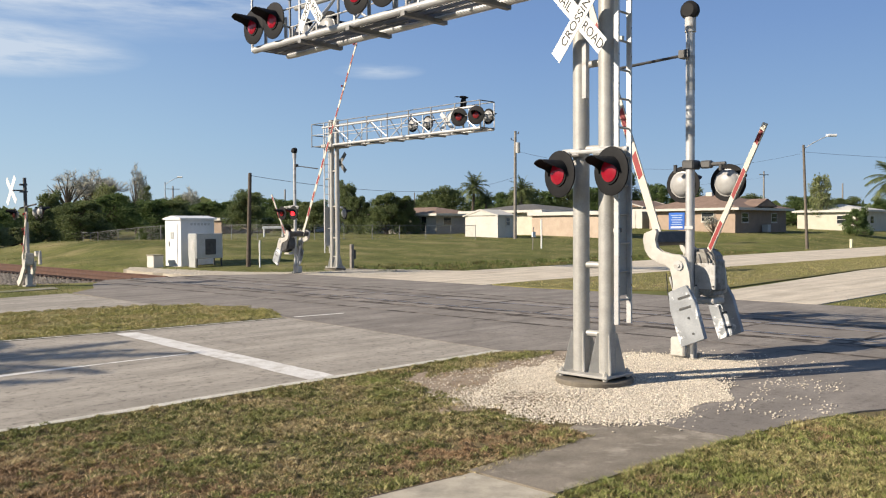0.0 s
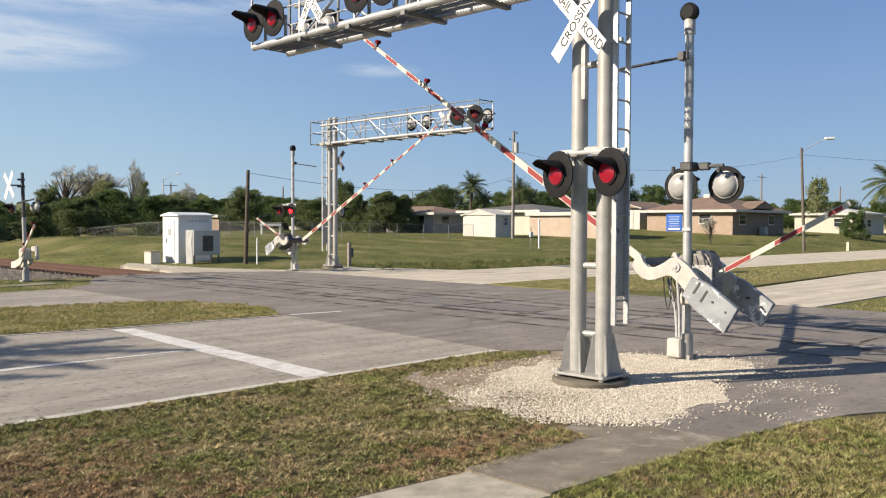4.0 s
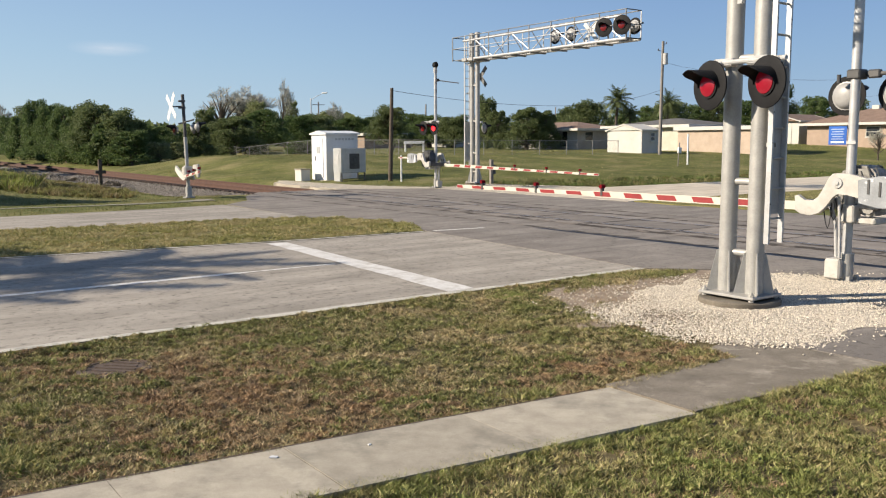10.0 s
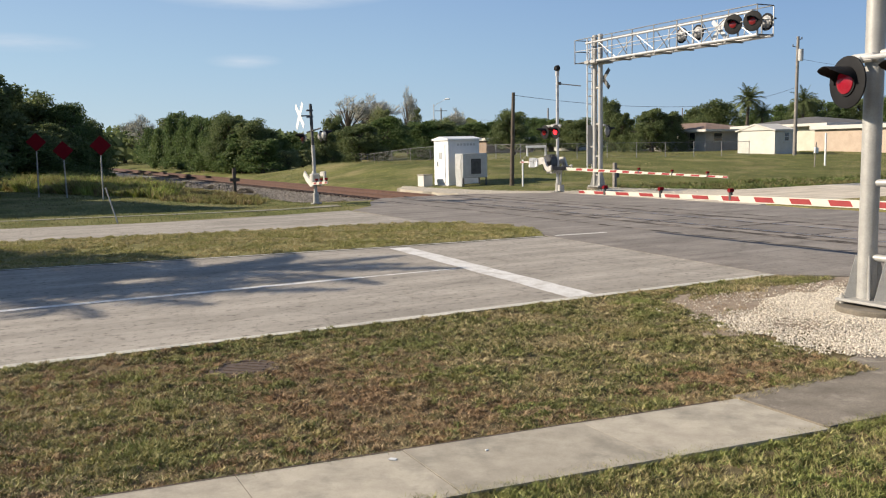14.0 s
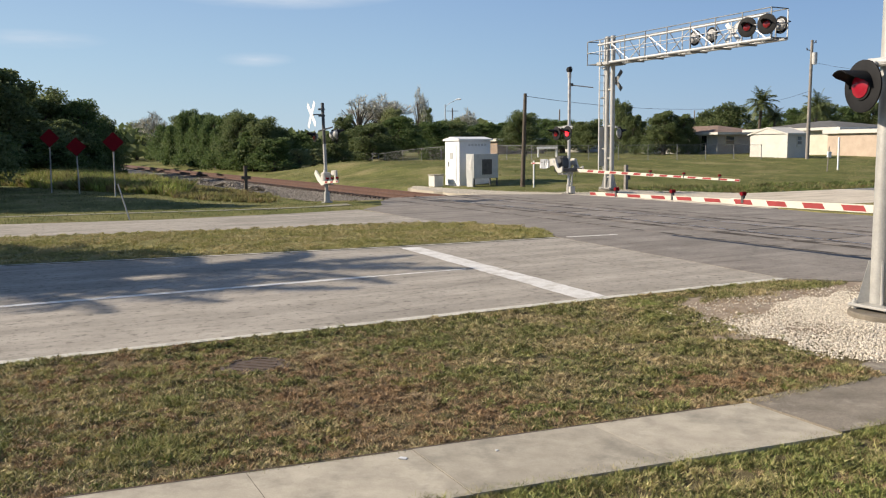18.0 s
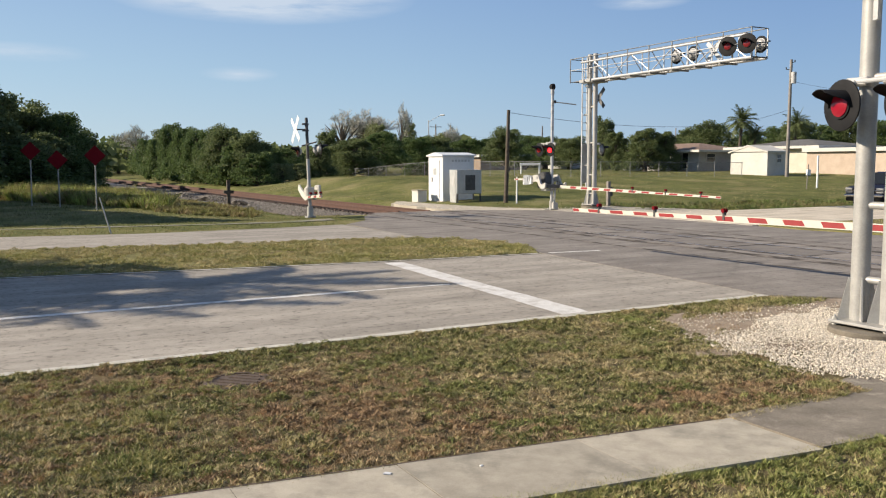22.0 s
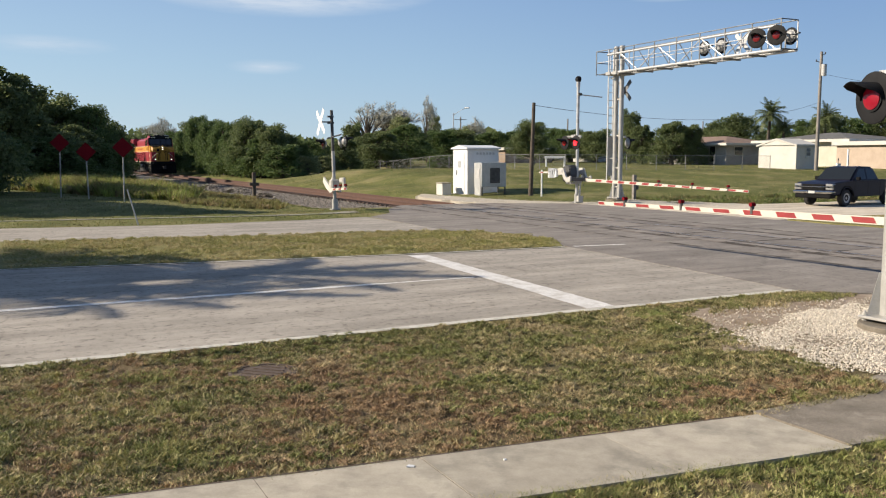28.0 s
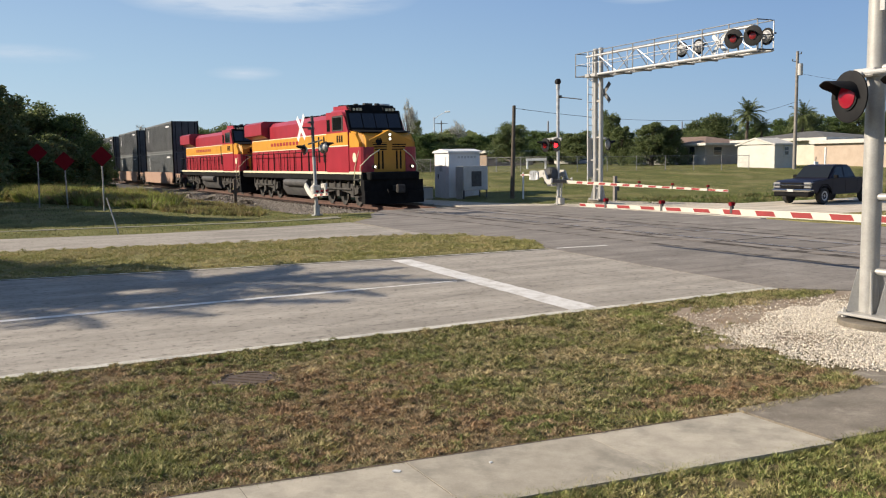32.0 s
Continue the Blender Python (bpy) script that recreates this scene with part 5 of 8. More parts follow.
near_gate, near_arm, near_foot = crossing_gate(Matrix.Translation((3.79, 13.2, 0.0)) @ pose(0, 0, 0, 0, 0, NEAR_TURN),
                                               "weathered crossing gate signal standing in white gravel", 9.5, 2.72, 5.45, 0)
far_gate, far_arm, far_foot = crossing_gate(Matrix.Translation((-6.62, 38.4, 0.0)) @ pose(0, 0, 0, 0, 0, FAR_TURN),
                                            "crossing gate signal with lit red lights at the far kerb", 10.1, 2.5, 5.6, 1)
M_LTBLUE = surface("sign_pale_blue", (0.32, 0.42, 0.62), (0.42, 0.52, 0.70), 0.3, 0.5, bump=0.0)
# blue notice on the near mast
bm = BM()
box(bm, (0, 0, 0), (0.25, 0.012, 0.265), bevel=0.004)
notice = part("notice_sign", bm, M_BLUE, near_gate, "small blue emergency notice", Matrix.Translation((0.0, 0.1, 2.12)) @ pose(0.17, 0, 0, 0, 0, 12))
for k, (w_, z_) in enumerate(((0.18, 0.09), (0.15, 0.055), (0.18, 0.02), (0.14, -0.015), (0.17, -0.05))):
    bm = BM()
    box(bm, (0, 0.008, z_), (w_, 0.004, 0.013))
    part("text_bar", bm, M_LTBLUE, notice)
bm = BM()
box(bm, (0.0, 0.008, -0.095), (0.18, 0.004, 0.028))
part("number_bar", bm, M_WHITE, notice)
bm = BM()
box(bm, (0.06, 0.05, 2.02), (0.3, 0.06, 0.05))
part("sign_bracket", bm, M_GREY, near_gate)


def cantilever(at, label, reach, floor_z, mast_lens, arm_lights, buck_z, buck_y, back=1.65, text=True, ladder=-0.62):
    """A cantilever signal: two masts, ladder, truss arm with a walkway and lights. Local x is the arm's way, +y faces the traffic."""
    g = thing("cantilever_signal", label, "railway signal", at, "cantilever signals")
    top = floor_z + 1.15
    for x in (0.2, -0.2):
        bm = BM()
        tube(bm, (x, 0, 0.14), (x, 0, top), 0.108, 24)
        part("mast", bm, M_GALV, g, "thick galvanised mast")
        part("mast_cap", lathe(BM(), [(0.135, 0.0), (0.135, 0.05), (0.1, 0.09), (0, 0.1)], 20), M_GALV, g, at=Matrix.Translation((x, 0, top)))
        for a in (45, 135, 225, 315):
            bm = BM()
            prism(bm, [(0.10, 0.16), (0.235, 0.16), (0.235, 0.20), (0.13, 0.68), (0.10, 0.68)], -0.008, 0.008, Matrix.Translation((x, 0, 0)) @ pose(0, 0, 0, 0, 0, a) @ SIDE)
            part("gusset", bm, M_GALV, g, smooth=False)
    bm = BM()
    box(bm, (0, 0, 0.152), (0.80, 0.60, 0.036), bevel=0.008)
    part("base_plate", bm, M_GALV, g, "square steel base plate")
    part("footing", lathe(BM(), [(0.0, -0.1), (0.50, -0.1), (0.50, 0.085), (0.485, 0.10), (0, 0.10)], 32), M_FOOT, g, "round concrete footing")
    for x in (-0.34, 0.34):
        for y in (-0.25, 0.25):
            bm = tube(BM(), (x, y, 0.09), (x, y, 0.225), 0.016, 8)
            tube(bm, (x, y, 0.165), (x, y, 0.20), 0.032, 6)
            tube(bm, (x, y, 0.108), (x, y, 0.138), 0.032, 6)
            part("anchor_bolt", bm, M_CAST, g)
    for z in (0.66, 1.55, 3.05, floor_z - 1.2):
        bm = BM()
        tube(bm, (-0.24, 0, z), (0.24, 0, z), 0.045, 12)
        part("mast_tie", bm, M_GALV, g)
    # ladder with a climb guard
    for y in (0.02, 0.30):
        bm = BM()
        box(bm, (ladder, y - 0.16, (0.82 + top) / 2), (0.065, 0.03, top - 0.82))
        rail = part("ladder_rail", bm, M_ALU, g, "pale aluminium ladder rail")
        bm = BM()
        box(bm, (0, 0, 0), (0.069, 0.012, 0.022))
        bolt_me = mesh_of("bolt", bm, M_DKST, False)
        zz = 1.3
        while zz < top - 0.2:
            part("bolt", bolt_me, M_DKST, rail, at=Matrix.Translation((ladder, y - 0.16, zz)))
            zz += 0.36
    z = 1.12
    while z < top - 0.1:
        bm = BM()
        tube(bm, (ladder, -0.14, z), (ladder, 0.14, z), 0.014, 6)
        part("rung", bm, M_GALV, g)
        z += 0.36
    bm = BM()
    box(bm, (ladder + 0.035, 0, 2.1), (0.012, 0.25, 1.85))
    part("climb_guard", bm, M_GALV, g, "grey sheet guard on the ladder")
    for z in (2.0, 4.4, floor_z - 0.2):
        bm = BM()
        box(bm, (ladder / 2 - 0.1, 0, z), (-ladder - 0.2, 0.05, 0.05))
        part("ladder_bracket", bm, M_GALV, g)
    # arm
    zf = floor_z
    for y in (-0.38, 0.38):
        bm = BM()
        tube(bm, (-0.4, y, zf), (reach, y, zf), 0.06, 14)
        part("bottom_chord", bm, M_ALU, g, "aluminium tube")
    bm = BM()
    tube(bm, (-0.4, -0.38, zf + 0.86), (reach - 0.25, -0.38, zf + 0.86), 0.05, 14)
    part("top_chord", bm, M_ALU, g, "aluminium tube")
    bays = int(reach / 1.4)
    for k in range(bays):
        x = 0.5 + (reach - 0.7) * k / bays
        x2 = 0.5 + (reach - 0.7) * (k + 1) / bays
        bm = BM()
        if k % 2:
            tube(bm, (x, -0.38, zf), (x2, -0.38, zf + 0.86), 0.022, 8)
        else:
            tube(bm, (x, -0.38, zf + 0.86), (x2, -0.38, zf), 0.022, 8)
        part("diagonal", bm, M_ALU, g)
        bm = BM()
        tube(bm, (x, -0.38, zf + 0.86), (x, 0.38, zf), 0.02, 8)
        part("strut", bm, M_ALU, g)
        bm = BM()
        box(bm, (x, 0, zf - 0.07), (0.09, 0.92, 0.07))
        part("floor_beam", bm, M_RAILG, g)
    bm = BM()
    for k in range(int((reach + back) / 0.06)):
        box(bm, (-back + 0.06 * k + 0.03, 0, zf + 0.02), (0.006, 0.60, 0.02))
    for y in (-0.33, -0.11, 0.11, 0.33):
        box(bm, ((reach - back) / 2, y, zf + 0.02), (reach + back, 0.012, 0.03))
    part("walkway", bm, M_RAILG, g, "open grating walkway", smooth=False)
    posts = int((reach + back) / 1.36)
    for y in (-0.42, 0.42):
        bm = BM()
        tube(bm, (-back, y, zf + 1.08), (reach, y, zf + 1.08), 0.02, 8)
        part("handrail", bm, M_RAILG, g, "thin dull handrail")
        bm = BM()
        tube(bm, (-back, y, zf + 0.55), (reach, y, zf + 0.55), 0.016, 8)
        part("mid_rail", bm, M_ALU, g)
        for k in range(posts + 1):
            bm = BM()
            x = -back + (reach + back) * k / posts
            box(bm, (x, y, zf + 0.52), (0.04, 0.03, 1.1))
            part("rail_post", bm, M_RAILG if y < 0 else M_ALU, g)
    for x in (-back, reach):
        for z in (1.08, 0.55, 0.02):
            part("end_rail", tube(BM(), (x, -0.42, zf + z), (x, 0.42, zf + z), 0.02, 8), M_DKST, g)
    bm = BM()
    for x in (0.24, -0.24):
        box(bm, (x, 0, zf - 0.02), (0.34, 0.98, 0.16), bevel=0.02)
    part("saddle", bm, M_GALV, g)
    # lights
    for x, y, z, f, lens, turn in arm_lights:
        bm = BM()
        tube(bm, (x, y - 0.26 * f, zf + 0.0), (x, y - 0.26 * f, zf + z + 0.1), 0.03, 8)
        tube(bm, (x, y - 0.26 * f, zf + z), (x, y - 0.12 * f, zf + z), 0.035, 8)
        part("light_post", bm, M_GREY, g)
        flasher(g, x, y, zf + z, f, lens, 0.64 if turn == 0 else 0.74, turn, 0.27 if turn == 0 else 0.12)
    for x, y, lens in mast_lens:
        flasher(g, x, y, 2.72, 1, lens, 0.6, turn=-14, hood=0.20)
    bm = BM()
    tube(bm, (0.3, 0.17, 3.0), (-0.62, 0.17, 3.0), 0.03, 10)
    for x in (0.24, -0.24):
        box(bm, (x, 0.12, 3.0), (0.3, 0.14, 0.1), bevel=0.02)
    for x, y, lens in mast_lens:
        tube(bm, (x, 0.17, 3.0), (x, y - 0.12, 2.95), 0.028, 8)
    part("light_bracket", bm, M_GREY, g, "light bracket clamped to the masts")
    crossbuck(g, 0.0, buck_y, buck_z + 0.04, 1, 0.93, text=text, mat=None if text else M_RAILG, skew=-12 if text else 0)
    bm = BM()
    tube(bm, (0.24, 0.1, buck_z), (0.02, buck_y - 0.02, buck_z), 0.02, 8)
    box(bm, (0.02, 0.16, buck_z - 0.6), (0.06, 0.06, 0.7))
    part("sign_bracket", bm, M_GREY, g)
    return g


near_cant = cantilever(Matrix.Translation((1.95, 11.12, 0.0)) @ pose(0, 0, 0, 0, 0, NEAR_TURN), "tall grey cantilever signal with red flashing lights in white gravel", 7.30, 5.34,
                       ((0.25, 0.40, M_LENS), (-0.53, 0.40, M_LENS)),
                       ((7.1, 0.52, 0.38, 1, M_LENS, 0), (6.46, 0.52, 0.38, 1, M_LENS, 0), (6.95, -0.5, 0.36, -1, M_LENSOFF, 0), (6.2, -0.5, 0.36, -1, M_LENSOFF, 0), (4.15, 0.52, 0.40, 1, M_LENS, 0), (3.5, 0.52, 0.40, 1, M_LENS, 0), (3.8, -0.5, 0.40, -1, M_LENSOFF, 0)), 4.63, 0.34, ladder=-0.44)
crossbuck(near_cant, 5.3, 0.58, 5.84, 1, 0.88, skew=-12)
far_cant = cantilever(Matrix.Translation((-5.17, 41.0, 0.0)) @ pose(0, 0, 0, 0, 0, FAR_TURN), "tall white cantilever signal at the far kerb", 9.8, 5.93,
                      ((0.25, 0.40, M_LENSOFF), (-0.66, 0.40, M_LENSOFF)),
                      ((9.42, 0.5, 0.55, 1, M_LENSOFF, 0), (9.67, -0.5, 0.5, -1, M_LENSDIM, 16), (8.74, -0.5, 0.5, -1, M_LENSDIM, 16), (5.92, 0.5, 0.6, 1, M_LENSOFF, 0), (4.97, 0.5, 0.6, 1, M_LENSOFF, 0)), 5.1, 0.34, back=1.2, text=False)
crossbuck(far_cant, 7.05, 0.52, 6.5, 1, 0.8, text=False, mat=M_ALU)


def motions():
    axis = lambda x, y, z, a: Matrix.Translation((x, y, z)) @ Matrix.Rotation(radians(-a), 4, "Y")
    walk(near_arm, [(t, axis(0, 0, 1.45, a)) for t, a in NEAR_ARM])
    walk(near_foot, [(t, axis(0.07, -0.22, 1.08, -a)) for t, a in NEAR_FOOT])
    walk(far_arm, [(t, axis(0, 0, 1.45, a)) for t, a in FAR_ARM])
    walk(far_foot, [(t, axis(-0.24, -0.22, 1.39, -a)) for t, a in FAR_FOOT])
    walk(side_arm, [(t, axis(-0.1, 0.22, 0.80, -a)) for t, a in SIDE_ARM])
    for ob, back in TRAIN:
        walk(ob, [(t, Matrix.Translation(P(TRACK_U, 36.05 + 18.67 * (32 - t) + back, -0.01)) @ pose(0, 0, 0, 0, 0, -45)) for t in range(0, 33, 2)])
    walk(pickup, [(t, Matrix.Translation(P(u + 0.15, 25.0, 0.0275)) @ pose(0, 0, 0, 0, 0, 231)) for t, u in TRUCK])
    walk(bird, [(t, Matrix.Translation(p) @ pose(0, 0, 0, 0, r, h)) for t, p, r, h in BIRD])
    for wing, s in zip(wings, (1, -1)):
        walk(wing, [(k * 0.1, Matrix.Rotation(radians(s * a), 4, "X")) for k, a in enumerate([-70] * 3 + [40, -20] * 14 + [0] * 290)][:321])


NEAR_ARM = [(0, 71.3), (1, 61.6), (2, 49.6), (3, 40.8), (4.5, 30.15), (5, 27.25), (5.5, 24.15), (6, 21.25), (6.5, 18.7), (7, 15.95), (7.5, 13.1), (8, 10.4), (8.5, 7.5), (9, 4.7), (9.5, 1.65), (10, -0.25), (10.5, -0.45), (32, -0.45)]
NEAR_FOOT = [(0, 64.9), (1, 54.4), (2, 44.2), (3, 35.6), (4.5, 25.6), (5, 22.5), (6, 15.8), (7, 9.0), (8, 3.8), (9, 0.6), (10, -0.5), (11, -0.5), (32, -0.5)]
FAR_ARM = [(0, 63.8), (1, 54.5), (2, 44.7), (3, 35.5), (4.5, 23.6), (6, 13.3), (7.5, 4.7), (8.5, 0.6), (9.2, -1.1), (10, -1.1), (32, -1.1)]
FAR_FOOT = [(0, 60), (2, 42), (4.5, 19), (6, 10), (7.5, 2), (9, -1), (32, -1)]
SIDE_ARM = [(0, 72), (2, 52), (4.5, 32), (5, 28), (6, 21.5), (7, 16.5), (8, 12), (9, 8), (10, 3.5), (11, 0.5), (12, -1), (32, -1)]

# ---- train ----
M_LRED = surface("loco_red", (0.26, 0.014, 0.026), (0.35, 0.022, 0.038), 0.8, 0.38, grain=0.03, bump=0.02, stain=(0.30, 0.03, 0.03), stain_size=1.2, stain_at=(0.55, 0.8), spread=0.16, per="object")
M_LYEL = surface("loco_yellow", (0.45, 0.20, 0.010), (0.56, 0.265, 0.016), 0.8, 0.5, grain=0.03, bump=0.02, spread=0.12, per="object")
M_LCRM = surface("loco_cream_line", (0.68, 0.62, 0.42), (0.78, 0.72, 0.52), 0.6, 0.45, per="object")
M_LBLK = surface("loco_black", (0.006, 0.006, 0.007), (0.016, 0.016, 0.016), 0.4, 0.85, grain=0.03, bump=0.05, spec=0.1, per="object")
M_LGRY = surface("bogie_grey", (0.032, 0.030, 0.028), (0.085, 0.08, 0.075), 0.3, 0.7, grain=0.03, bump=0.2, stain=(0.06, 0.05, 0.04), stain_size=0.4, spread=0.35, spec=0.2, per="object")
M_TANK = surface("tank_grey", (0.055, 0.054, 0.054), (0.105, 0.103, 0.102), 0.5, 0.55, grain=0.03, bump=0.05, stain=(0.10, 0.09, 0.08), stain_size=0.7, spec=0.25, per="object")
M_LGLASS = glass("cab_glass", (0.006, 0.007, 0.008), 0.12)
M_HEAD = glow("headlight", (1.0, 0.88, 0.66), 1.3)
M_CONT = surface("container_grey", (0.075, 0.079, 0.081), (0.115, 0.119, 0.122), 1.2, 0.6, grain=0.05, bump=0.05, stain=(0.04, 0.042, 0.045), stain_size=1.5, per="object")
M_CONTL = surface("container_slate", (0.085, 0.094, 0.096), (0.13, 0.14, 0.144), 1.2, 0.6, grain=0.05, bump=0.05, per="object")
M_WELL = surface("well_car_rust", (0.27, 0.165, 0.115), (0.39, 0.25, 0.18), 0.8, 0.75, grain=0.04, bump=0.1, stain=(0.12, 0.06, 0.04), stain_size=0.8, per="object")


def xbox(bm, x0, x1, y0, y1, z0, z1, bevel=0.0):
    return box(bm, ((x0 + x1) / 2, (y0 + y1) / 2, (z0 + z1) / 2), (abs(x1 - x0), abs(y1 - y0), z1 - z0), bevel=bevel)


def wheel(parent, x, y, r=0.52):
    w = part("wheel", lathe(BM(), [(0.0, -0.07), (r, -0.07), (r, 0.05), (r + 0.03, 0.055), (r + 0.03, 0.085), (0, 0.085)], 24), M_LGRY, parent, "steel wheel", Matrix.Translation((x, y, r)) @ pose(0, 0, 0, 90 if y < 0 else -90, 0, 0))
    part("axle_box", lathe(BM(), [(0.0, -0.2), (0.16, -0.2), (0.18, -0.07), (0, -0.07)], 14), M_LGRY, w)
    return w


def bogie(parent, cx, spacing, count, r=0.52):
    bm = BM()
    half = spacing * (count - 1) / 2
    for y in (-1.06, 1.06):
        prism(bm, [(cx - half - 0.7, 0.62), (cx - half - 0.7, 0.95), (cx - half, 1.05), (cx + half, 1.05), (cx + half + 0.7, 0.95), (cx + half + 0.7, 0.62), (cx + half + 0.25, 0.5), (cx + 0.2, 0.72), (cx - 0.2, 0.72), (cx - half - 0.25, 0.5)], -0.1, 0.1, Matrix.Translation((0, y, 0)) @ SIDE)
        for k in range(count):
            x = cx - half + spacing * k
            xbox(bm, x - 0.2, x + 0.2, y - 0.14, y + 0.14, 0.4, 0.9)
            tube(bm, (x + 0.38, y * 1.1, 0.85), (x + 0.38, y * 1.1, 1.2), 0.09, 10)
            tube(bm, (x - 0.38, y * 1.1, 0.85), (x - 0.38, y * 1.1, 1.2), 0.09, 10)
        tube(bm, (cx - half, y * 1.14, 0.78), (cx + half, y * 1.14, 0.78), 0.05, 8)
    xbox(bm, cx - half, cx + half, -0.9, 0.9, 0.55, 1.0)
    part("bogie_frame", bm, M_LGRY, parent, "grimy grey bogie frame")
    for k in range(count):
        for y in (-0.76, 0.76):
            wheel(parent, cx - half + spacing * k, y, r)


def locomotive(lead):
    g = thing("locomotive", "red and yellow diesel locomotive, " + ("headlights lit, leading the train" if lead else "coupled behind the first"), "locomotive", group="train")
    L = -22.2
    bm = BM()
    xbox(bm, -0.75, L + 0.5, -1.45, 1.45, 1.22, 1.60, bevel=0.03)
    part("underframe", bm, M_LBLK, g, "black underframe")
    for s in (-1, 1):
        bm = BM()
        xbox(bm, -0.8, L + 0.5, s * 1.455, s * 1.475, 1.52, 1.64)
        part("sill_stripe", bm, M_LCRM, g, "cream sill line", smooth=False)
    # pilot, plough, anticlimber, coupler
    bm = BM()
    prism(bm, [(-0.75, -1.5), (-0.35, -1.5), (-0.05, 0), (-0.35, 1.5), (-0.75, 1.5)], 0.16, 0.75)
    prism(bm, [(-0.85, -1.5), (-0.42, -1.5), (-0.3, 0), (-0.42, 1.5), (-0.85, 1.5)], 0.75, 1.25)
    xbox(bm, -0.85, -0.25, -1.25, 1.25, 1.25, 1.62, bevel=0.05)
    part("plough", bm, M_LBLK, g, "black snow plough and pilot")
    bm = BM()
    xbox(bm, -0.4, 0.25, -0.13, 0.13, 0.72, 1.0, bevel=0.03)
    xbox(bm, 0.15, 0.42, -0.2, 0.2, 0.66, 1.05, bevel=0.05)
    part("coupler", bm, M_LGRY, g)
    for s in (-1, 1):
        bm = BM()
        pipe(bm, [(-0.2, s * 0.5, 0.95), (0.1, s * 0.5, 0.7), (0.05, s * 0.42, 0.4)], 0.03, 6)
        part("air_hose", bm, M_LBLK, g)
        for z in (0.45, 0.85, 1.25):
            bm = BM()
            xbox(bm, -0.95, -1.6, s * 1.2, s * 1.55, z, z + 0.05)
            part("step", bm, M_LGRY, g)
    # nose
    nose = BM()
    W = 1.43
    prism(nose, [(-0.85, 1.6), (-0.85, 3.10), (-1.15, 3.40), (-2.6, 3.60), (-2.6, 1.6)], -W, W, SIDE)
    bmesh.ops.bevel(nose, geom=[e for e in nose.edges if all(v.co.x > -1.2 for v in e.verts) and abs(e.verts[0].co.z - e.verts[1].co.z) > 0.2], offset=0.26, segments=3, affect="EDGES")
    bmesh.ops.bevel(nose, geom=[e for e in nose.edges if all(v.co.z > 3.3 for v in e.verts)], offset=0.08, segments=2, affect="EDGES")
    nose_ob = part("nose", nose, M_LYEL, g, "yellow short nose")
    bm = BM()
    prism(bm, [(-1.2, 3.455), (-2.5, 3.62), (-2.5, 3.655), (-1.2, 3.49)], -1.3, 1.3, SIDE)
    part("anti_glare_top", bm, M_LBLK, nose_ob, "black anti-glare top")
    for s in (-1, 1):
        bm = BM()
        wrap = [(-2.35, s * 1.445)] + [(-1.11 + 0.275 * math.sin(radians(a)), s * (1.17 + 0.275 * math.cos(radians(a)))) for a in (0, 30, 60, 90)] + [(-0.835, s * 0.80), (-0.855, s * 0.80)]
        wrap += [(-1.11 + 0.24 * math.sin(radians(a)), s * (1.17 + 0.24 * math.cos(radians(a)))) for a in (90, 60, 30, 0)] + [(-2.35, s * 1.41)]
        prism(bm, wrap, 1.62, 2.78)
        bmesh.ops.recalc_face_normals(bm, faces=list(bm.faces))
        part("nose_corner", bm, M_LRED, nose_ob, "red lower corner wrapped round the nose", smooth=False)
        for y in (0.36, 0.56):
            bm = BM()
            xbox(bm, -0.838, -0.86, s * y - 0.04, s * y + 0.04, 1.75, 2.6)
            part("nose_stripe", bm, M_LBLK, nose_ob, "dark upright stripe", smooth=False)
        for k, z in enumerate((3.0, 2.89, 2.78, 2.67)):
            if s == 1 and k == 0:
                continue
            bm = BM()
            xbox(bm, -0.835, -0.86, s * 0.14, s * (0.88 - 0.04 * k), z - 0.035, z + 0.02)
            part("emblem_bar", bm, M_LBLK, nose_ob, "dark emblem bar", smooth=False)
    bm = BM()
    xbox(bm, -0.84, -0.858, -0.31, 0.31, 1.66, 2.58, bevel=0.005)
    part("nose_door", bm, M_LYEL, nose_ob, "yellow nose door")
    part("emblem", lathe(BM(), [(0, 0.0), (0.16, 0.0), (0.16, 0.02), (0, 0.02)], 16), M_LBLK, nose_ob, "dark round emblem", Matrix.Translation((-0.82, -0.55, 3.04)) @ pose(0, 0, 0, 0, 90, 0))
    bm = BM()
    prism(bm, [(-0.82, 1.0), (-0.82, -1.0), (-1.5, -1.1), (-1.5, 1.1)], 2.98, 3.12)
    prism(bm, [(-1.0, 3.1), (0, 3.56), (1.0, 3.1)], 0.80, 1.9, Matrix(((0, 0, -1, 0), (1, 0, 0, 0), (0, 1, 0, 0), (0, 0, 0, 1))))
    part("headlight_case", bm, M_LYEL, nose_ob, "yellow peaked headlight housing", smooth=False)
    for z in (3.34, 3.14):
        hl = part("headlight", lathe(BM(), [(0.0, 0.0), (0.085, 0.0), (0.09, 0.03), (0.075, 0.04)], 18), M_LGRY, g, "headlight ring", Matrix.Translation((-0.80, 0, z)) @ pose(0, 0, 0, 0, 90, 0))
        part("lamp", lathe(BM(), [(0.0, 0.035), (0.066, 0.035), (0.066, 0.02)], 16), M_HEAD if lead else M_LGLASS, hl, "lit headlight" if lead else "")
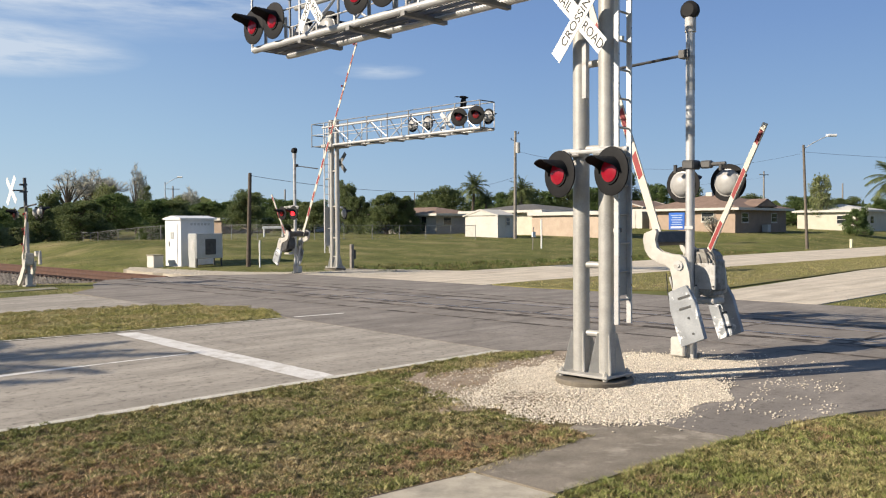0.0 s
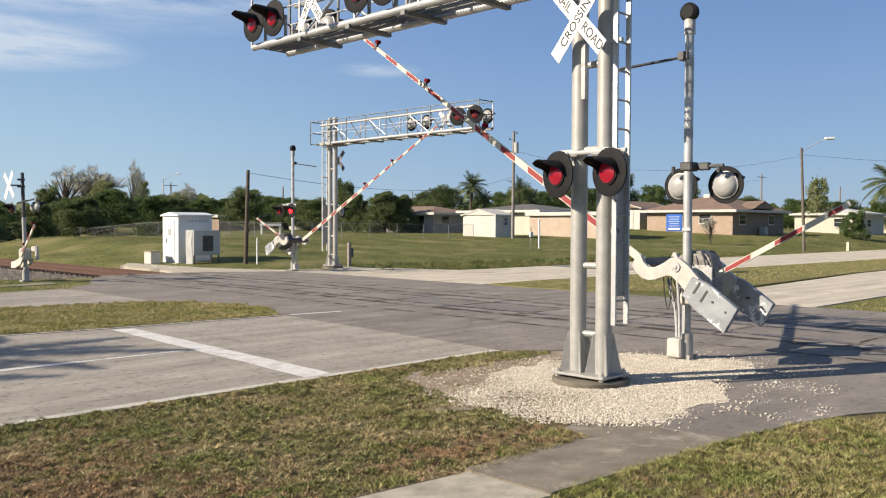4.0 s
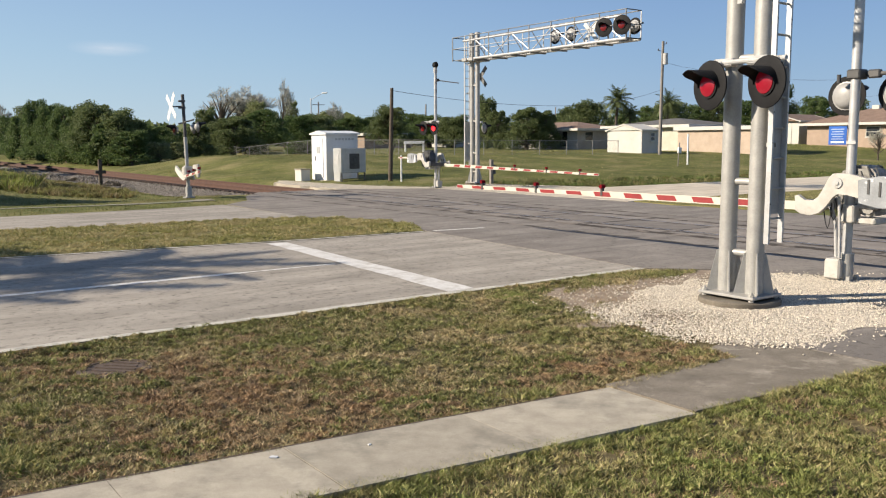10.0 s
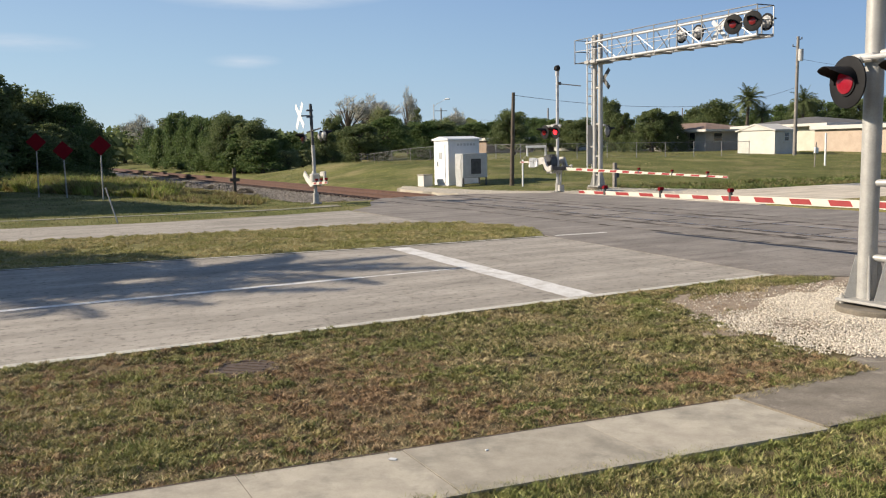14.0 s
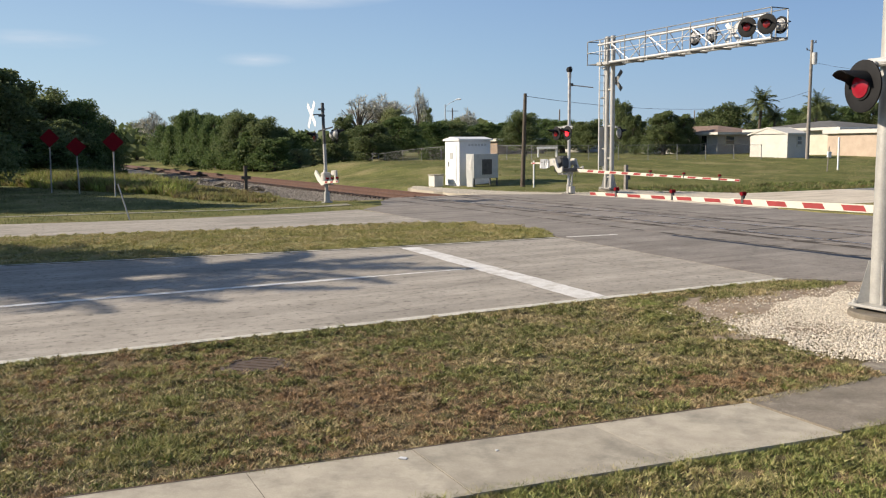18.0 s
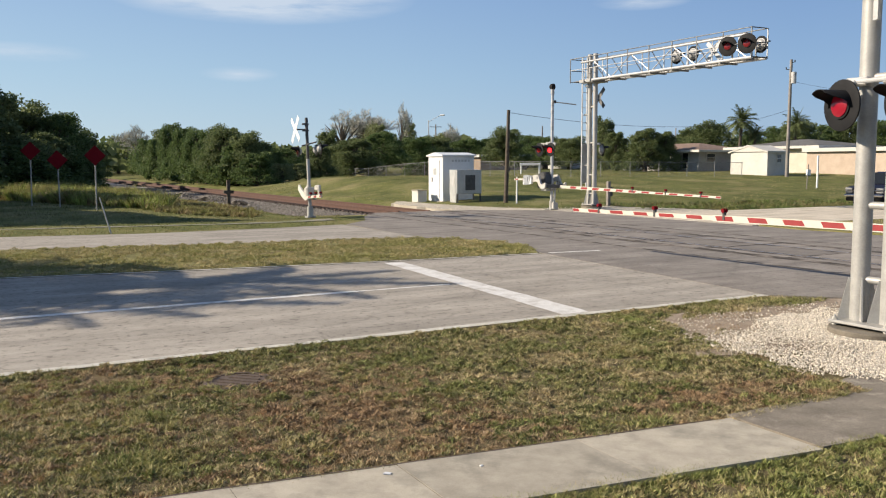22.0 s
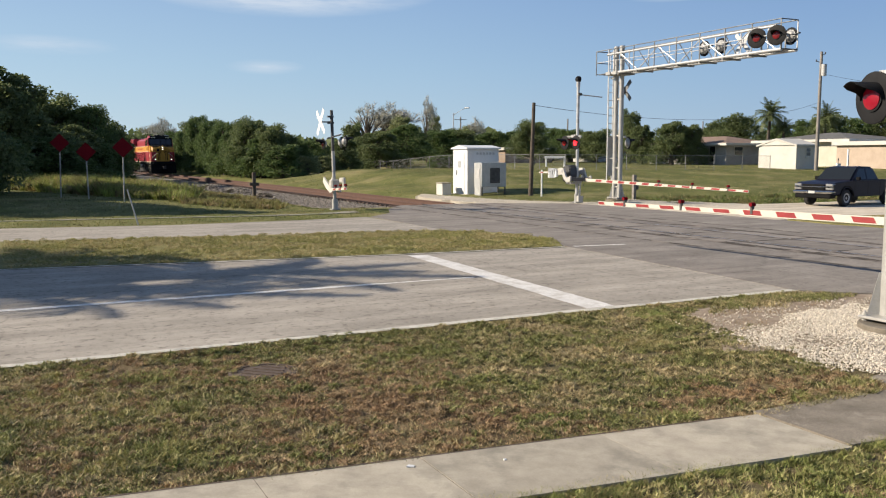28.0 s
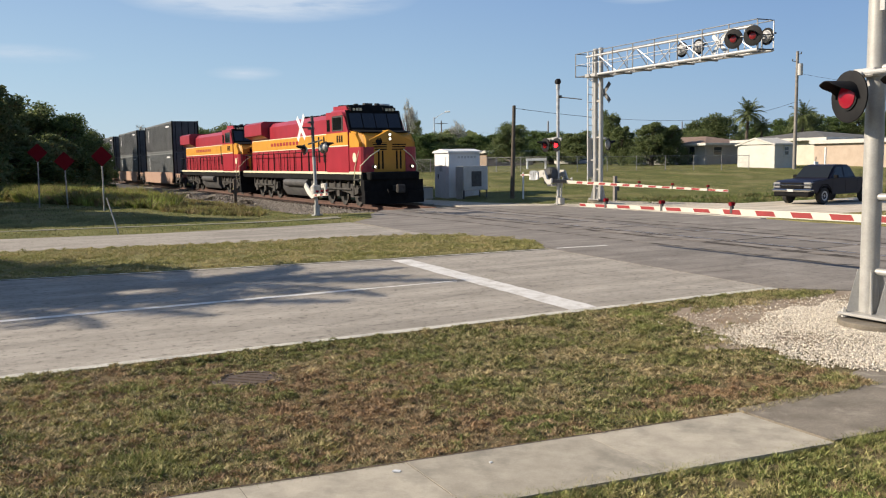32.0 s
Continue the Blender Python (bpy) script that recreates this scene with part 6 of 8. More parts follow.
    for s in (-1, 1):
        dl = part("ditch_light", lathe(BM(), [(0.0, -0.1), (0.10, -0.1), (0.10, 0.05), (0.09, 0.06)], 16), M_LBLK, g, "ditch light", Matrix.Translation((-0.42, s * 0.95, 1.86)) @ pose(0, 0, 0, 0, 90, 0))
        part("lamp", lathe(BM(), [(0.0, 0.05), (0.058, 0.05), (0.058, 0.03)], 16), M_HEAD if lead else M_LGLASS, dl)
    # cab
    cab = BM()
    prism(cab, [(-2.32, 1.6), (-2.32, 3.55), (-2.72, 4.50), (-2.95, 4.80), (-5.3, 4.86), (-5.3, 1.6)], -1.48, 1.48, SIDE)
    bmesh.ops.bevel(cab, geom=[e for e in cab.edges if all(v.co.z > 4.3 for v in e.verts)], offset=0.30, segments=3, affect="EDGES")
    cab_ob = part("cab", cab, M_LRED, g, "red driver's cab")
    for s in (-1, 1):
        bm = BM()
        xbox(bm, -2.34, -5.3, s * 1.482, s * 1.495, 2.90, 3.52)
        part("cab_band", bm, M_LYEL, cab_ob, "yellow band", smooth=False)
        bm = BM()
        xbox(bm, -2.3, -5.3, s * 1.484, s * 1.499, 2.85, 2.905)
        part("cab_line", bm, M_LCRM, cab_ob, "cream line", smooth=False)
        bm = BM()
        xbox(bm, -3.1, -4.3, s * 1.485, s * 1.505, 3.66, 4.26, bevel=0.006)
        part("cab_window", bm, M_LGLASS, cab_ob, "dark side window")
        bm = BM()
        xbox(bm, -4.75, -5.15, s * 1.485, s * 1.505, 3.62, 4.2, bevel=0.006)
        part("cab_window", bm, M_LGLASS, cab_ob, "dark side window")
        for k in range(3):
            bm = BM()
            xbox(bm, -3.0 - 0.3 * k, -3.2 - 0.3 * k, s * 1.494, s * 1.504, 3.05, 3.38)
            part("number_bar", bm, M_LBLK, cab_ob, "dark number bar", smooth=False)
        part("road_badge", lathe(BM(), [(0, 0), (0.22, 0), (0.22, 0.012), (0, 0.012)], 20), M_LCRM, nose_ob, "cream round badge", Matrix.Translation((-1.65, s * 1.445, 2.3)) @ pose(0, 0, 0, -90 * s, 0, 0))
    wind = BM()
    fr = Vector((-0.40, 0, 0.87)).normalized()
    ctr = Vector((-2.52, 0, 3.99))
    Mx = Matrix(((0, fr.x, -fr.z, ctr.x), (1, 0, 0, 0), (0, fr.z, fr.x, ctr.z), (0, 0, 0, 1)))
    box(wind, (0, 0.10, -0.012), (2.84, 1.06, 0.06), Mx, bevel=0.02)
    part("windscreen_surround", wind, M_LBLK, cab_ob, "black windscreen surround")
    for y in (-0.99, -0.33, 0.33, 0.99):
        bm = BM()
        box(bm, (y, 0.06, -0.04), (0.61, 0.76, 0.03), Mx)
        part("windscreen", bm, M_LGLASS, cab_ob, "dark windscreen pane")
    bm = BM()
    prism(bm, [(-2.74, 4.56), (-2.97, 4.83), (-4.3, 4.885), (-4.3, 4.80), (-3.0, 4.74)], -1.17, 1.17, SIDE)
    part("roof_front", bm, M_LBLK, cab_ob, "black front of the roof")
    for s in (-1, 1):
        bm = BM()
        xbox(bm, -2.95, -4.42, s * 1.482, s * 1.498, 3.60, 4.34, bevel=0.006)
        part("window_frame", bm, M_LGRY, cab_ob, "grey window surround")
    for y in (-0.85, 0.85):
        bm = BM()
        xbox(bm, -2.66, -2.95, y - 0.33, y + 0.33, 4.50, 4.70, bevel=0.02)
        nb = part("number_board", bm, M_LBLK, cab_ob, "black number board")
        for k in range(3):
            bm = BM()
            xbox(bm, -2.645, -2.665, y - 0.22 + 0.17 * k, y - 0.10 + 0.17 * k, 4.54, 4.66)
            part("digit_bar", bm, M_LCRM, nb)
    bm = BM()
    for x, y in ((-3.4, 0.5), (-3.9, -0.4), (-4.6, 0.2)):
        tube(bm, (x, y, 4.78), (x, y, 4.95), 0.13, 10)
    xbox(bm, -3.0, -3.3, -0.3, 0.1, 4.78, 4.93)
    part("roof_horn", bm, M_LGRY, cab_ob)
    bm = BM()
    xbox(bm, -3.2, -3.9, 0.6, 1.1, 4.80, 4.92)
    part("antenna_box", bm, M_WHITE, cab_ob, "white roof box")
    # long hood
    hood = BM()
    prism(hood, [(-1.02, 1.6), (-1.02, 4.3), (-0.75, 4.56), (0.75, 4.56), (1.02, 4.3), (1.02, 1.6)], 5.3, 21.0, Matrix(((0, 0, -1, 0), (1, 0, 0, 0), (0, 1, 0, 0), (0, 0, 0, 1))))
    hood_ob = part("long_hood", hood, M_LRED, g, "red engine hood")
    for s in (-1, 1):
        bm = BM()
        xbox(bm, -5.3, -20.9, s * 1.022, s * 1.036, 2.90, 3.52)
        part("hood_band", bm, M_LYEL, hood_ob, "yellow band", smooth=False)
        for z in (2.85, 3.52):
            bm = BM()
            xbox(bm, -5.3, -20.9, s * 1.024, s * 1.04, z, z + 0.05)
            part("hood_line", bm, M_LCRM, hood_ob, "cream line", smooth=False)
        for k in range(9):
            bm = BM()
            xbox(bm, -11.2 - 0.62 * k, -11.55 - 0.62 * k, s * 1.03, s * 1.046, 3.12, 3.32)
            part("letter_bar", bm, M_LRED, hood_ob, "small red letter bar", smooth=False)
        for x in (-5.9, -6.35, -6.8, -7.6):
            bm = BM()
            xbox(bm, x, x - 0.2, s * 1.03, s * 1.05, 2.1 if x < -6 else 2.6, 3.45)
            part("grille", bm, M_LBLK, hood_ob, "dark louvre", smooth=False)
        for k in range(11):
            bm = BM()
            xbox(bm, -8.4 - 1.1 * k, -8.45 - 1.1 * k, s * 1.02, s * 1.034, 1.7, 2.84)
            part("door_seam", bm, M_LBLK, hood_ob, smooth=False)
    bm = BM()
    prism(bm, [(-1.0, 3.62), (-1.5, 3.86), (-1.5, 4.58), (-1.3, 4.70), (1.3, 4.70), (1.5, 4.58), (1.5, 3.86), (1.0, 3.62)], 17.0, 21.0, Matrix(((0, 0, -1, 0), (1, 0, 0, 0), (0, 1, 0, 0), (0, 0, 0, 1))))
    part("radiator", bm, M_LRED, g, "flared red radiator housing")
    bm = BM()
    for x in (-7.2, -9.2):
        xbox(bm, x, x - 1.4, -0.6, 0.6, 4.5, 4.66, bevel=0.05)
    tube(bm, (-12.2, 0, 4.5), (-12.2, 0, 4.75), 0.35, 16)
    part("roof_gear", bm, M_LBLK, g)
    # walkway rails
    for s in (-1, 1):
        bm = BM()
        tube(bm, (-5.4, s * 1.42, 2.66), (-21.4, s * 1.42, 2.66), 0.022, 6)
        part("handrail", bm, M_LBLK, g)
        for k in range(13):
            bm = BM()
            x = -5.7 - 1.28 * k
            tube(bm, (x, s * 1.42, 1.6), (x, s * 1.42, 2.68), 0.03, 6)
            part("stanchion", bm, M_LBLK, g)
        bm = BM()
        pipe(bm, [(-0.6, s * 0.6, 2.65), (-0.7, s * 1.05, 2.35), (-0.95, s * 1.45, 1.9), (-1.0, s * 1.45, 1.0)], 0.022, 6)
        pipe(bm, [(-1.7, s * 1.48, 1.0), (-1.55, s * 1.49, 1.8), (-1.1, s * 1.44, 2.6)], 0.022, 6)
        part("front_rail", bm, M_LCRM, g, "cream grab rail")
    # tank and running gear
    bm = BM()
    prism(bm, [(-1.25, 0.62), (-1.0, 0.26), (1.0, 0.26), (1.25, 0.62), (1.25, 1.24), (-1.25, 1.24)], 8.0, 13.6, Matrix(((0, 0, -1, 0), (1, 0, 0, 0), (0, 1, 0, 0), (0, 0, 0, 1))))
    part("fuel_tank", bm, M_TANK, g, "grey fuel tank")
    for s in (-1, 1):
        bm = BM()
        tube(bm, (-8.6, s * 1.33, 1.0), (-12.6, s * 1.33, 1.0), 0.21, 14)
        part("air_tank", bm, M_TANK, g, "grey air reservoir")
    bogie(g, -4.6, 1.9, 3)
    bogie(g, -17.6, 1.9, 3)
    return g


def well_car(k):
    g = thing("container_car", "rusty low well car with two stacked dark grey containers", "freight car", group="train")
    bm = BM()
    for y in (-1.42, 1.42):
        prism(bm, [(-2.6, 0.85), (-3.4, 0.32), (-18.7, 0.32), (-19.5, 0.85), (-19.5, 1.42), (-2.6, 1.42)], -0.06, 0.06, Matrix.Translation((0, y, 0)) @ SIDE)
    xbox(bm, -2.8, -19.3, -1.4, 1.4, 0.32, 0.42)
    xbox(bm, -0.4, -2.9, -1.2, 1.2, 0.95, 1.3)
    xbox(bm, -19.2, -21.7, -1.2, 1.2, 0.95, 1.3)
    part("well", bm, M_WELL, g, "rust-brown well frame")
    for z, m in ((0.45, M_CONTL), (3.36, M_CONT)):
        c = BM()
        xbox(c, -3.3, -18.8, -1.22, 1.22, z, z + 2.88)
        ct = part("container", c, m, g, "dark grey container")
        for s in (-1, 1):
            rb = BM()
            for j in range(48):
                x = -3.55 - 0.315 * j
                xbox(rb, x, x - 0.13, s * 1.22, s * 1.245, z + 0.16, z + 2.72)
            part("side_ribs", rb, m, ct, smooth=False)["kind"] = "stuff"
            mk = BM()
            xbox(mk, -16.6, -16.85, s * 1.25, s * 1.26, z + 1.2, z + 2.4)
            xbox(mk, -4.6, -6.4, s * 1.25, s * 1.26, z + 2.35, z + 2.5)
            part("mark", mk, M_CRMK, ct, "small pale marking bars", smooth=False)
        for y in (-0.9, -0.3, 0.3, 0.9):
            rb = BM()
            tube(rb, (-3.27, y, z + 0.1), (-3.27, y, z + 2.8), 0.03, 6)
            part("door_bar", rb, M_LBLK, ct)
        for x in (-3.3, -18.8):
            for y in (-1.2, 1.2):
                rb = BM()
                xbox(rb, x - 0.08, x + 0.08, y - 0.05, y + 0.05, z, z + 2.9)
                part("corner_post", rb, M_LBLK, ct, smooth=False)
    bogie(g, -1.5, 1.75, 2, 0.44)
    bogie(g, -20.6, 1.75, 2, 0.44)
    return g


M_CRMK = surface("pale_mark", (0.5, 0.5, 0.5), (0.62, 0.62, 0.62), 0.5, 0.6)
loco = locomotive(True)
loco_2 = locomotive(False)
car = well_car(0)
TRAIN = [(loco, 0.0), (loco_2, 22.05)]
for k in range(5):
    TRAIN.append((car if k == 0 else copy_thing(car, pose(0, 0, 0)), 45.0 + 22.2 * k))

# ---- pickup truck, bird ----
M_NAVY = surface("truck_paint", (0.006, 0.006, 0.015), (0.011, 0.011, 0.024), 0.6, 0.4, grain=0.05, bump=0.0, spread=0.08, spec=0.22, per="object")
M_CHROME = surface("chrome", (0.55, 0.55, 0.55), (0.7, 0.7, 0.7), 0.3, 0.15, metal=1.0, bump=0.0, per="object")
M_TYRE = surface("tyre", (0.015, 0.015, 0.015), (0.03, 0.03, 0.03), 0.1, 0.85, bump=0.1, per="object")
M_CLEAR = glass("lamp_glass", (0.24, 0.24, 0.235), 0.08)
M_WIN = glass("car_glass", (0.012, 0.014, 0.016), 0.04)
M_WIN.node_tree.nodes["Principled BSDF"].inputs["Specular IOR Level"].default_value = 0.45


def pickup_truck():
    """A crew pickup; x forward, its front bumper at 0."""
    g = thing("pickup_truck", "dark navy pickup truck with chrome front waiting at the gate", "truck")
    W = 0.95
    bm = BM()
    prism(bm, [(-0.05, 0.55), (-0.02, 0.98), (-0.25, 1.06), (-1.45, 1.13), (-3.55, 1.13), (-5.35, 1.12), (-5.38, 0.55), (-4.75, 0.5), (-4.7, 0.7), (-4.45, 0.86), (-4.1, 0.86), (-3.88, 0.7), (-3.8, 0.42), (-1.55, 0.42), (-1.47, 0.7), (-1.22, 0.86), (-0.85, 0.86), (-0.62, 0.7), (-0.55, 0.5)], -W, W, SIDE)
    bmesh.ops.bevel(bm, geom=[e for e in bm.edges if abs(e.verts[0].co.y - e.verts[1].co.y) < 1e-5], offset=0.05, segments=2, affect="EDGES")
    part("body", bm, M_NAVY, g, "glossy navy body")
    bm = BM()
    rows = [[(-1.38, s * 0.90, 1.12), (-2.05, s * 0.74, 1.70), (-2.35, s * 0.73, 1.76), (-3.25, s * 0.73, 1.74), (-3.62, s * 0.90, 1.12)] for s in (-1, 1)]
    vs = [[bm.verts.new(p) for p in r] for r in rows]
    for k in range(4):
        bm.faces.new((vs[0][k], vs[0][k + 1], vs[1][k + 1], vs[1][k]))
    bm.faces.new(vs[0])
    bm.faces.new(vs[1][::-1])
    bm.faces.new((vs[0][0], vs[1][0], vs[1][4], vs[0][4]))
    bmesh.ops.bevel(bm, geom=[e for e in bm.edges if max(v.co.z for v in e.verts) > 1.2], offset=0.07, segments=3, affect="EDGES")
    cab = part("cab", bm, M_NAVY, g, "navy cab")
    for s in (-1, 1):
        for pts in ([(-1.72, 1.18), (-2.12, 1.64), (-2.52, 1.66), (-2.55, 1.18)], [(-2.66, 1.18), (-2.63, 1.66), (-3.2, 1.66), (-3.45, 1.2)]):
            bm = BM()
            f = [bm.verts.new((x, s * (0.905 - (z - 1.12) * 0.27), z)) for x, z in pts]
            f2 = [bm.verts.new((x, s * (0.885 - (z - 1.12) * 0.27), z)) for x, z in pts]
            bm.faces.new(f)
            bm.faces.new(f2[::-1])
            for k in range(4):
                bm.faces.new((f[k], f[(k + 1) % 4], f2[(k + 1) % 4], f2[k]))
            part("side_window", bm, M_WIN, cab, "dark side window", smooth=False)
        bm = BM()
        box(bm, (-1.75, s * 1.02, 1.22), (0.12, 0.2, 0.16), bevel=0.03)
        part("mirror", bm, M_LBLK, g)
        for x in (-1.62, -2.62, -3.55):
            bm = BM()
            xbox(bm, x, x - 0.012, s * 0.948, s * 0.953, 0.5, 1.1)
            part("door_gap", bm, M_LBLK, g, smooth=False)
        bm = BM()
        xbox(bm, 0.012, -0.28, s * 0.60, s * 0.945, 0.90, 1.00, bevel=0.02)
        part("headlight", bm, M_CLEAR, g, "clear headlight")
        bm = BM()
        xbox(bm, 0.012, -0.28, s * 0.60, s * 0.945, 0.745, 0.835, bevel=0.02)
        part("turn_lamp", bm, M_CLEAR, g, "lower clear lamp")
        bm = BM()
        pipe(bm, [(-0.55, s * 0.955, 0.5), (-0.62, s * 0.957, 0.70), (-0.85, s * 0.958, 0.88), (-1.22, s * 0.958, 0.88), (-1.47, s * 0.957, 0.70), (-1.55, s * 0.955, 0.44)], 0.022, 6)
        part("arch_trim", bm, M_LBLK, g, "dark wheel arch trim")
        for x in (-1.03, -4.28):
            w = part("wheel", lathe(BM(), [(0.0, -0.1), (0.2, -0.1), (0.24, -0.12), (0.34, -0.12), (0.375, -0.08), (0.375, 0.08), (0.34, 0.12), (0.0, 0.12)], 24), M_TYRE, g, "black tyre", Matrix.Translation((x, s * 0.84, 0.375)) @ pose(0, 0, 0, 90 * s, 0, 0))
            part("rim", lathe(BM(), [(0.0, -0.105), (0.06, -0.105), (0.07, -0.09), (0.19, -0.105), (0.215, -0.123), (0.22, -0.11)], 16), M_GREY, w, "dull grey rim")
    bm = BM()
    f = [(-1.45, 0.82, 1.15), (-1.45, -0.82, 1.15), (-2.03, -0.70, 1.67), (-2.03, 0.70, 1.67)]
    o = Vector((0.03, 0, 0.03))
    A = [bm.verts.new(Vector(p) + o) for p in f]
    B_ = [bm.verts.new(p) for p in f]
    bm.faces.new(A)
    bm.faces.new(B_[::-1])
    for k in range(4):
        bm.faces.new((A[k], A[(k + 1) % 4], B_[(k + 1) % 4], B_[k]))
    part("windscreen", bm, M_WIN, cab, "dark windscreen", smooth=False)
    bm = BM()
    xbox(bm, 0.03, -0.1, -0.54, 0.54, 0.72, 0.98, bevel=0.02)
    part("grille", bm, M_LBLK, g, "black grille")
    bm = BM()
    xbox(bm, 0.05, -0.10, -0.95, 0.95, 0.845, 0.892, bevel=0.012)
    part("grille_bar", bm, M_CHROME, g, "chrome grille bar")
    bm = BM()
    xbox(bm, 0.12, -0.25, -0.97, 0.97, 0.58, 0.70, bevel=0.045)
    part("bumper", bm, M_CHROME, g, "chrome bumper")
    bm = BM()
    xbox(bm, 0.06, -0.35, -0.90, 0.90, 0.36, 0.58, bevel=0.05)
    part("valance", bm, M_LBLK, g, "dark lower valance")
    bm = BM()
    xbox(bm, 0.128, 0.11, -0.16, 0.16, 0.585, 0.69)
    part("plate_bar", bm, M_CABG, g, "blank plate bar")
    bm = BM()
    xbox(bm, -3.72, -5.3, -0.84, 0.84, 1.115, 1.14)
    part("bed", bm, M_LBLK, g, "dark load bed")
    done = set()
    for ob in g.children_recursive:
        if ob.data.name not in done:
            ob.data.transform(Matrix.Scale(0.93, 4))
            done.add(ob.data.name)
        ob.matrix_basis.translation = ob.matrix_basis.translation * 0.93
    return g


pickup = pickup_truck()

bird = thing("bird", "dark bird flying off the signal arm", "bird")
part("body", lathe(BM(), [(0.0, -0.20), (0.04, -0.16), (0.065, -0.05), (0.06, 0.08), (0.035, 0.16), (0.03, 0.2), (0.0, 0.24)], 12), M_BLACK, bird, at=pose(0, 0, 0, 0, 90, 0))
bm = BM()
prism(bm, [(-0.16, -0.03), (-0.36, -0.09), (-0.38, 0.09), (-0.16, 0.03)], -0.008, 0.008)
part("tail", bm, M_BLACK, bird)
wings = []
for s in (1, -1):
    bm = BM()
    prism(bm, [(0.09, 0.0), (0.10, 0.22 * s), (0.02, 0.46 * s), (-0.07, 0.40 * s), (-0.10, 0.2 * s), (-0.08, 0.0)], -0.008, 0.008)
    wings.append(part("wing", bm, M_BLACK, bird))
BIRD = [(0, (0.85, 35.0, 7.30), 0, 30), (0.5, (0.9, 35.0, 7.32), 0, 20), (0.8, (1.3, 33.5, 7.6), 10, -10), (1.0, (1.7, 32.0, 7.45), 20, -20), (1.5, (3.3, 29.0, 6.6), 0, -35), (2.0, (5.0, 26.0, 5.5), 10, -35), (2.5, (7.4, 24.5, 5.0), 0, -35), (4.0, (20, 18, 6.5), 0, -35), (8.0, (90, -10, 30), 0, -35), (32, (600, -200, 60), 0, -35)]

# ---- houses, cabinet, poles, fences ----
M_TAN = surface("stucco_tan", (0.385, 0.305, 0.235), (0.48, 0.385, 0.305), 0.8, 0.85, grain=0.03, bump=0.1, stain=(0.32, 0.26, 0.205), stain_size=1.5, spread=0.12)
M_BROWNLIT = surface("stucco_brown_sunlit", (0.31, 0.235, 0.175), (0.40, 0.305, 0.235), 0.8, 0.85, grain=0.03, bump=0.1, spread=0.12)
M_BROWN = surface("stucco_brown", (0.21, 0.158, 0.12), (0.28, 0.212, 0.16), 0.8, 0.85, grain=0.03, bump=0.1, spread=0.12)
M_CREAM = surface("stucco_cream", (0.46, 0.435, 0.35), (0.54, 0.515, 0.43), 0.8, 0.85, grain=0.03, bump=0.1, spread=0.1)
M_STW = surface("stucco_white", (0.48, 0.465, 0.42), (0.56, 0.545, 0.50), 0.8, 0.85, grain=0.03, bump=0.08, stain=(0.55, 0.52, 0.45), stain_size=1.2, stain_at=(0.6, 0.85), spread=0.1)
M_GRYW = surface("stucco_grey", (0.32, 0.30, 0.28), (0.42, 0.40, 0.37), 0.8, 0.85, grain=0.03, spread=0.12)
M_SHING = surface("shingle_brown", (0.185, 0.125, 0.092), (0.29, 0.20, 0.15), 0.6, 0.9, grain=0.06, bump=0.4, stain=(0.15, 0.10, 0.075), stain_size=1.6, spread=0.35)
M_SHINGG = surface("shingle_grey", (0.10, 0.097, 0.09), (0.17, 0.165, 0.155), 0.6, 0.9, grain=0.06, bump=0.4, spread=0.35)
M_DARKWIN = glass("house_glass", (0.03, 0.035, 0.04), 0.08)


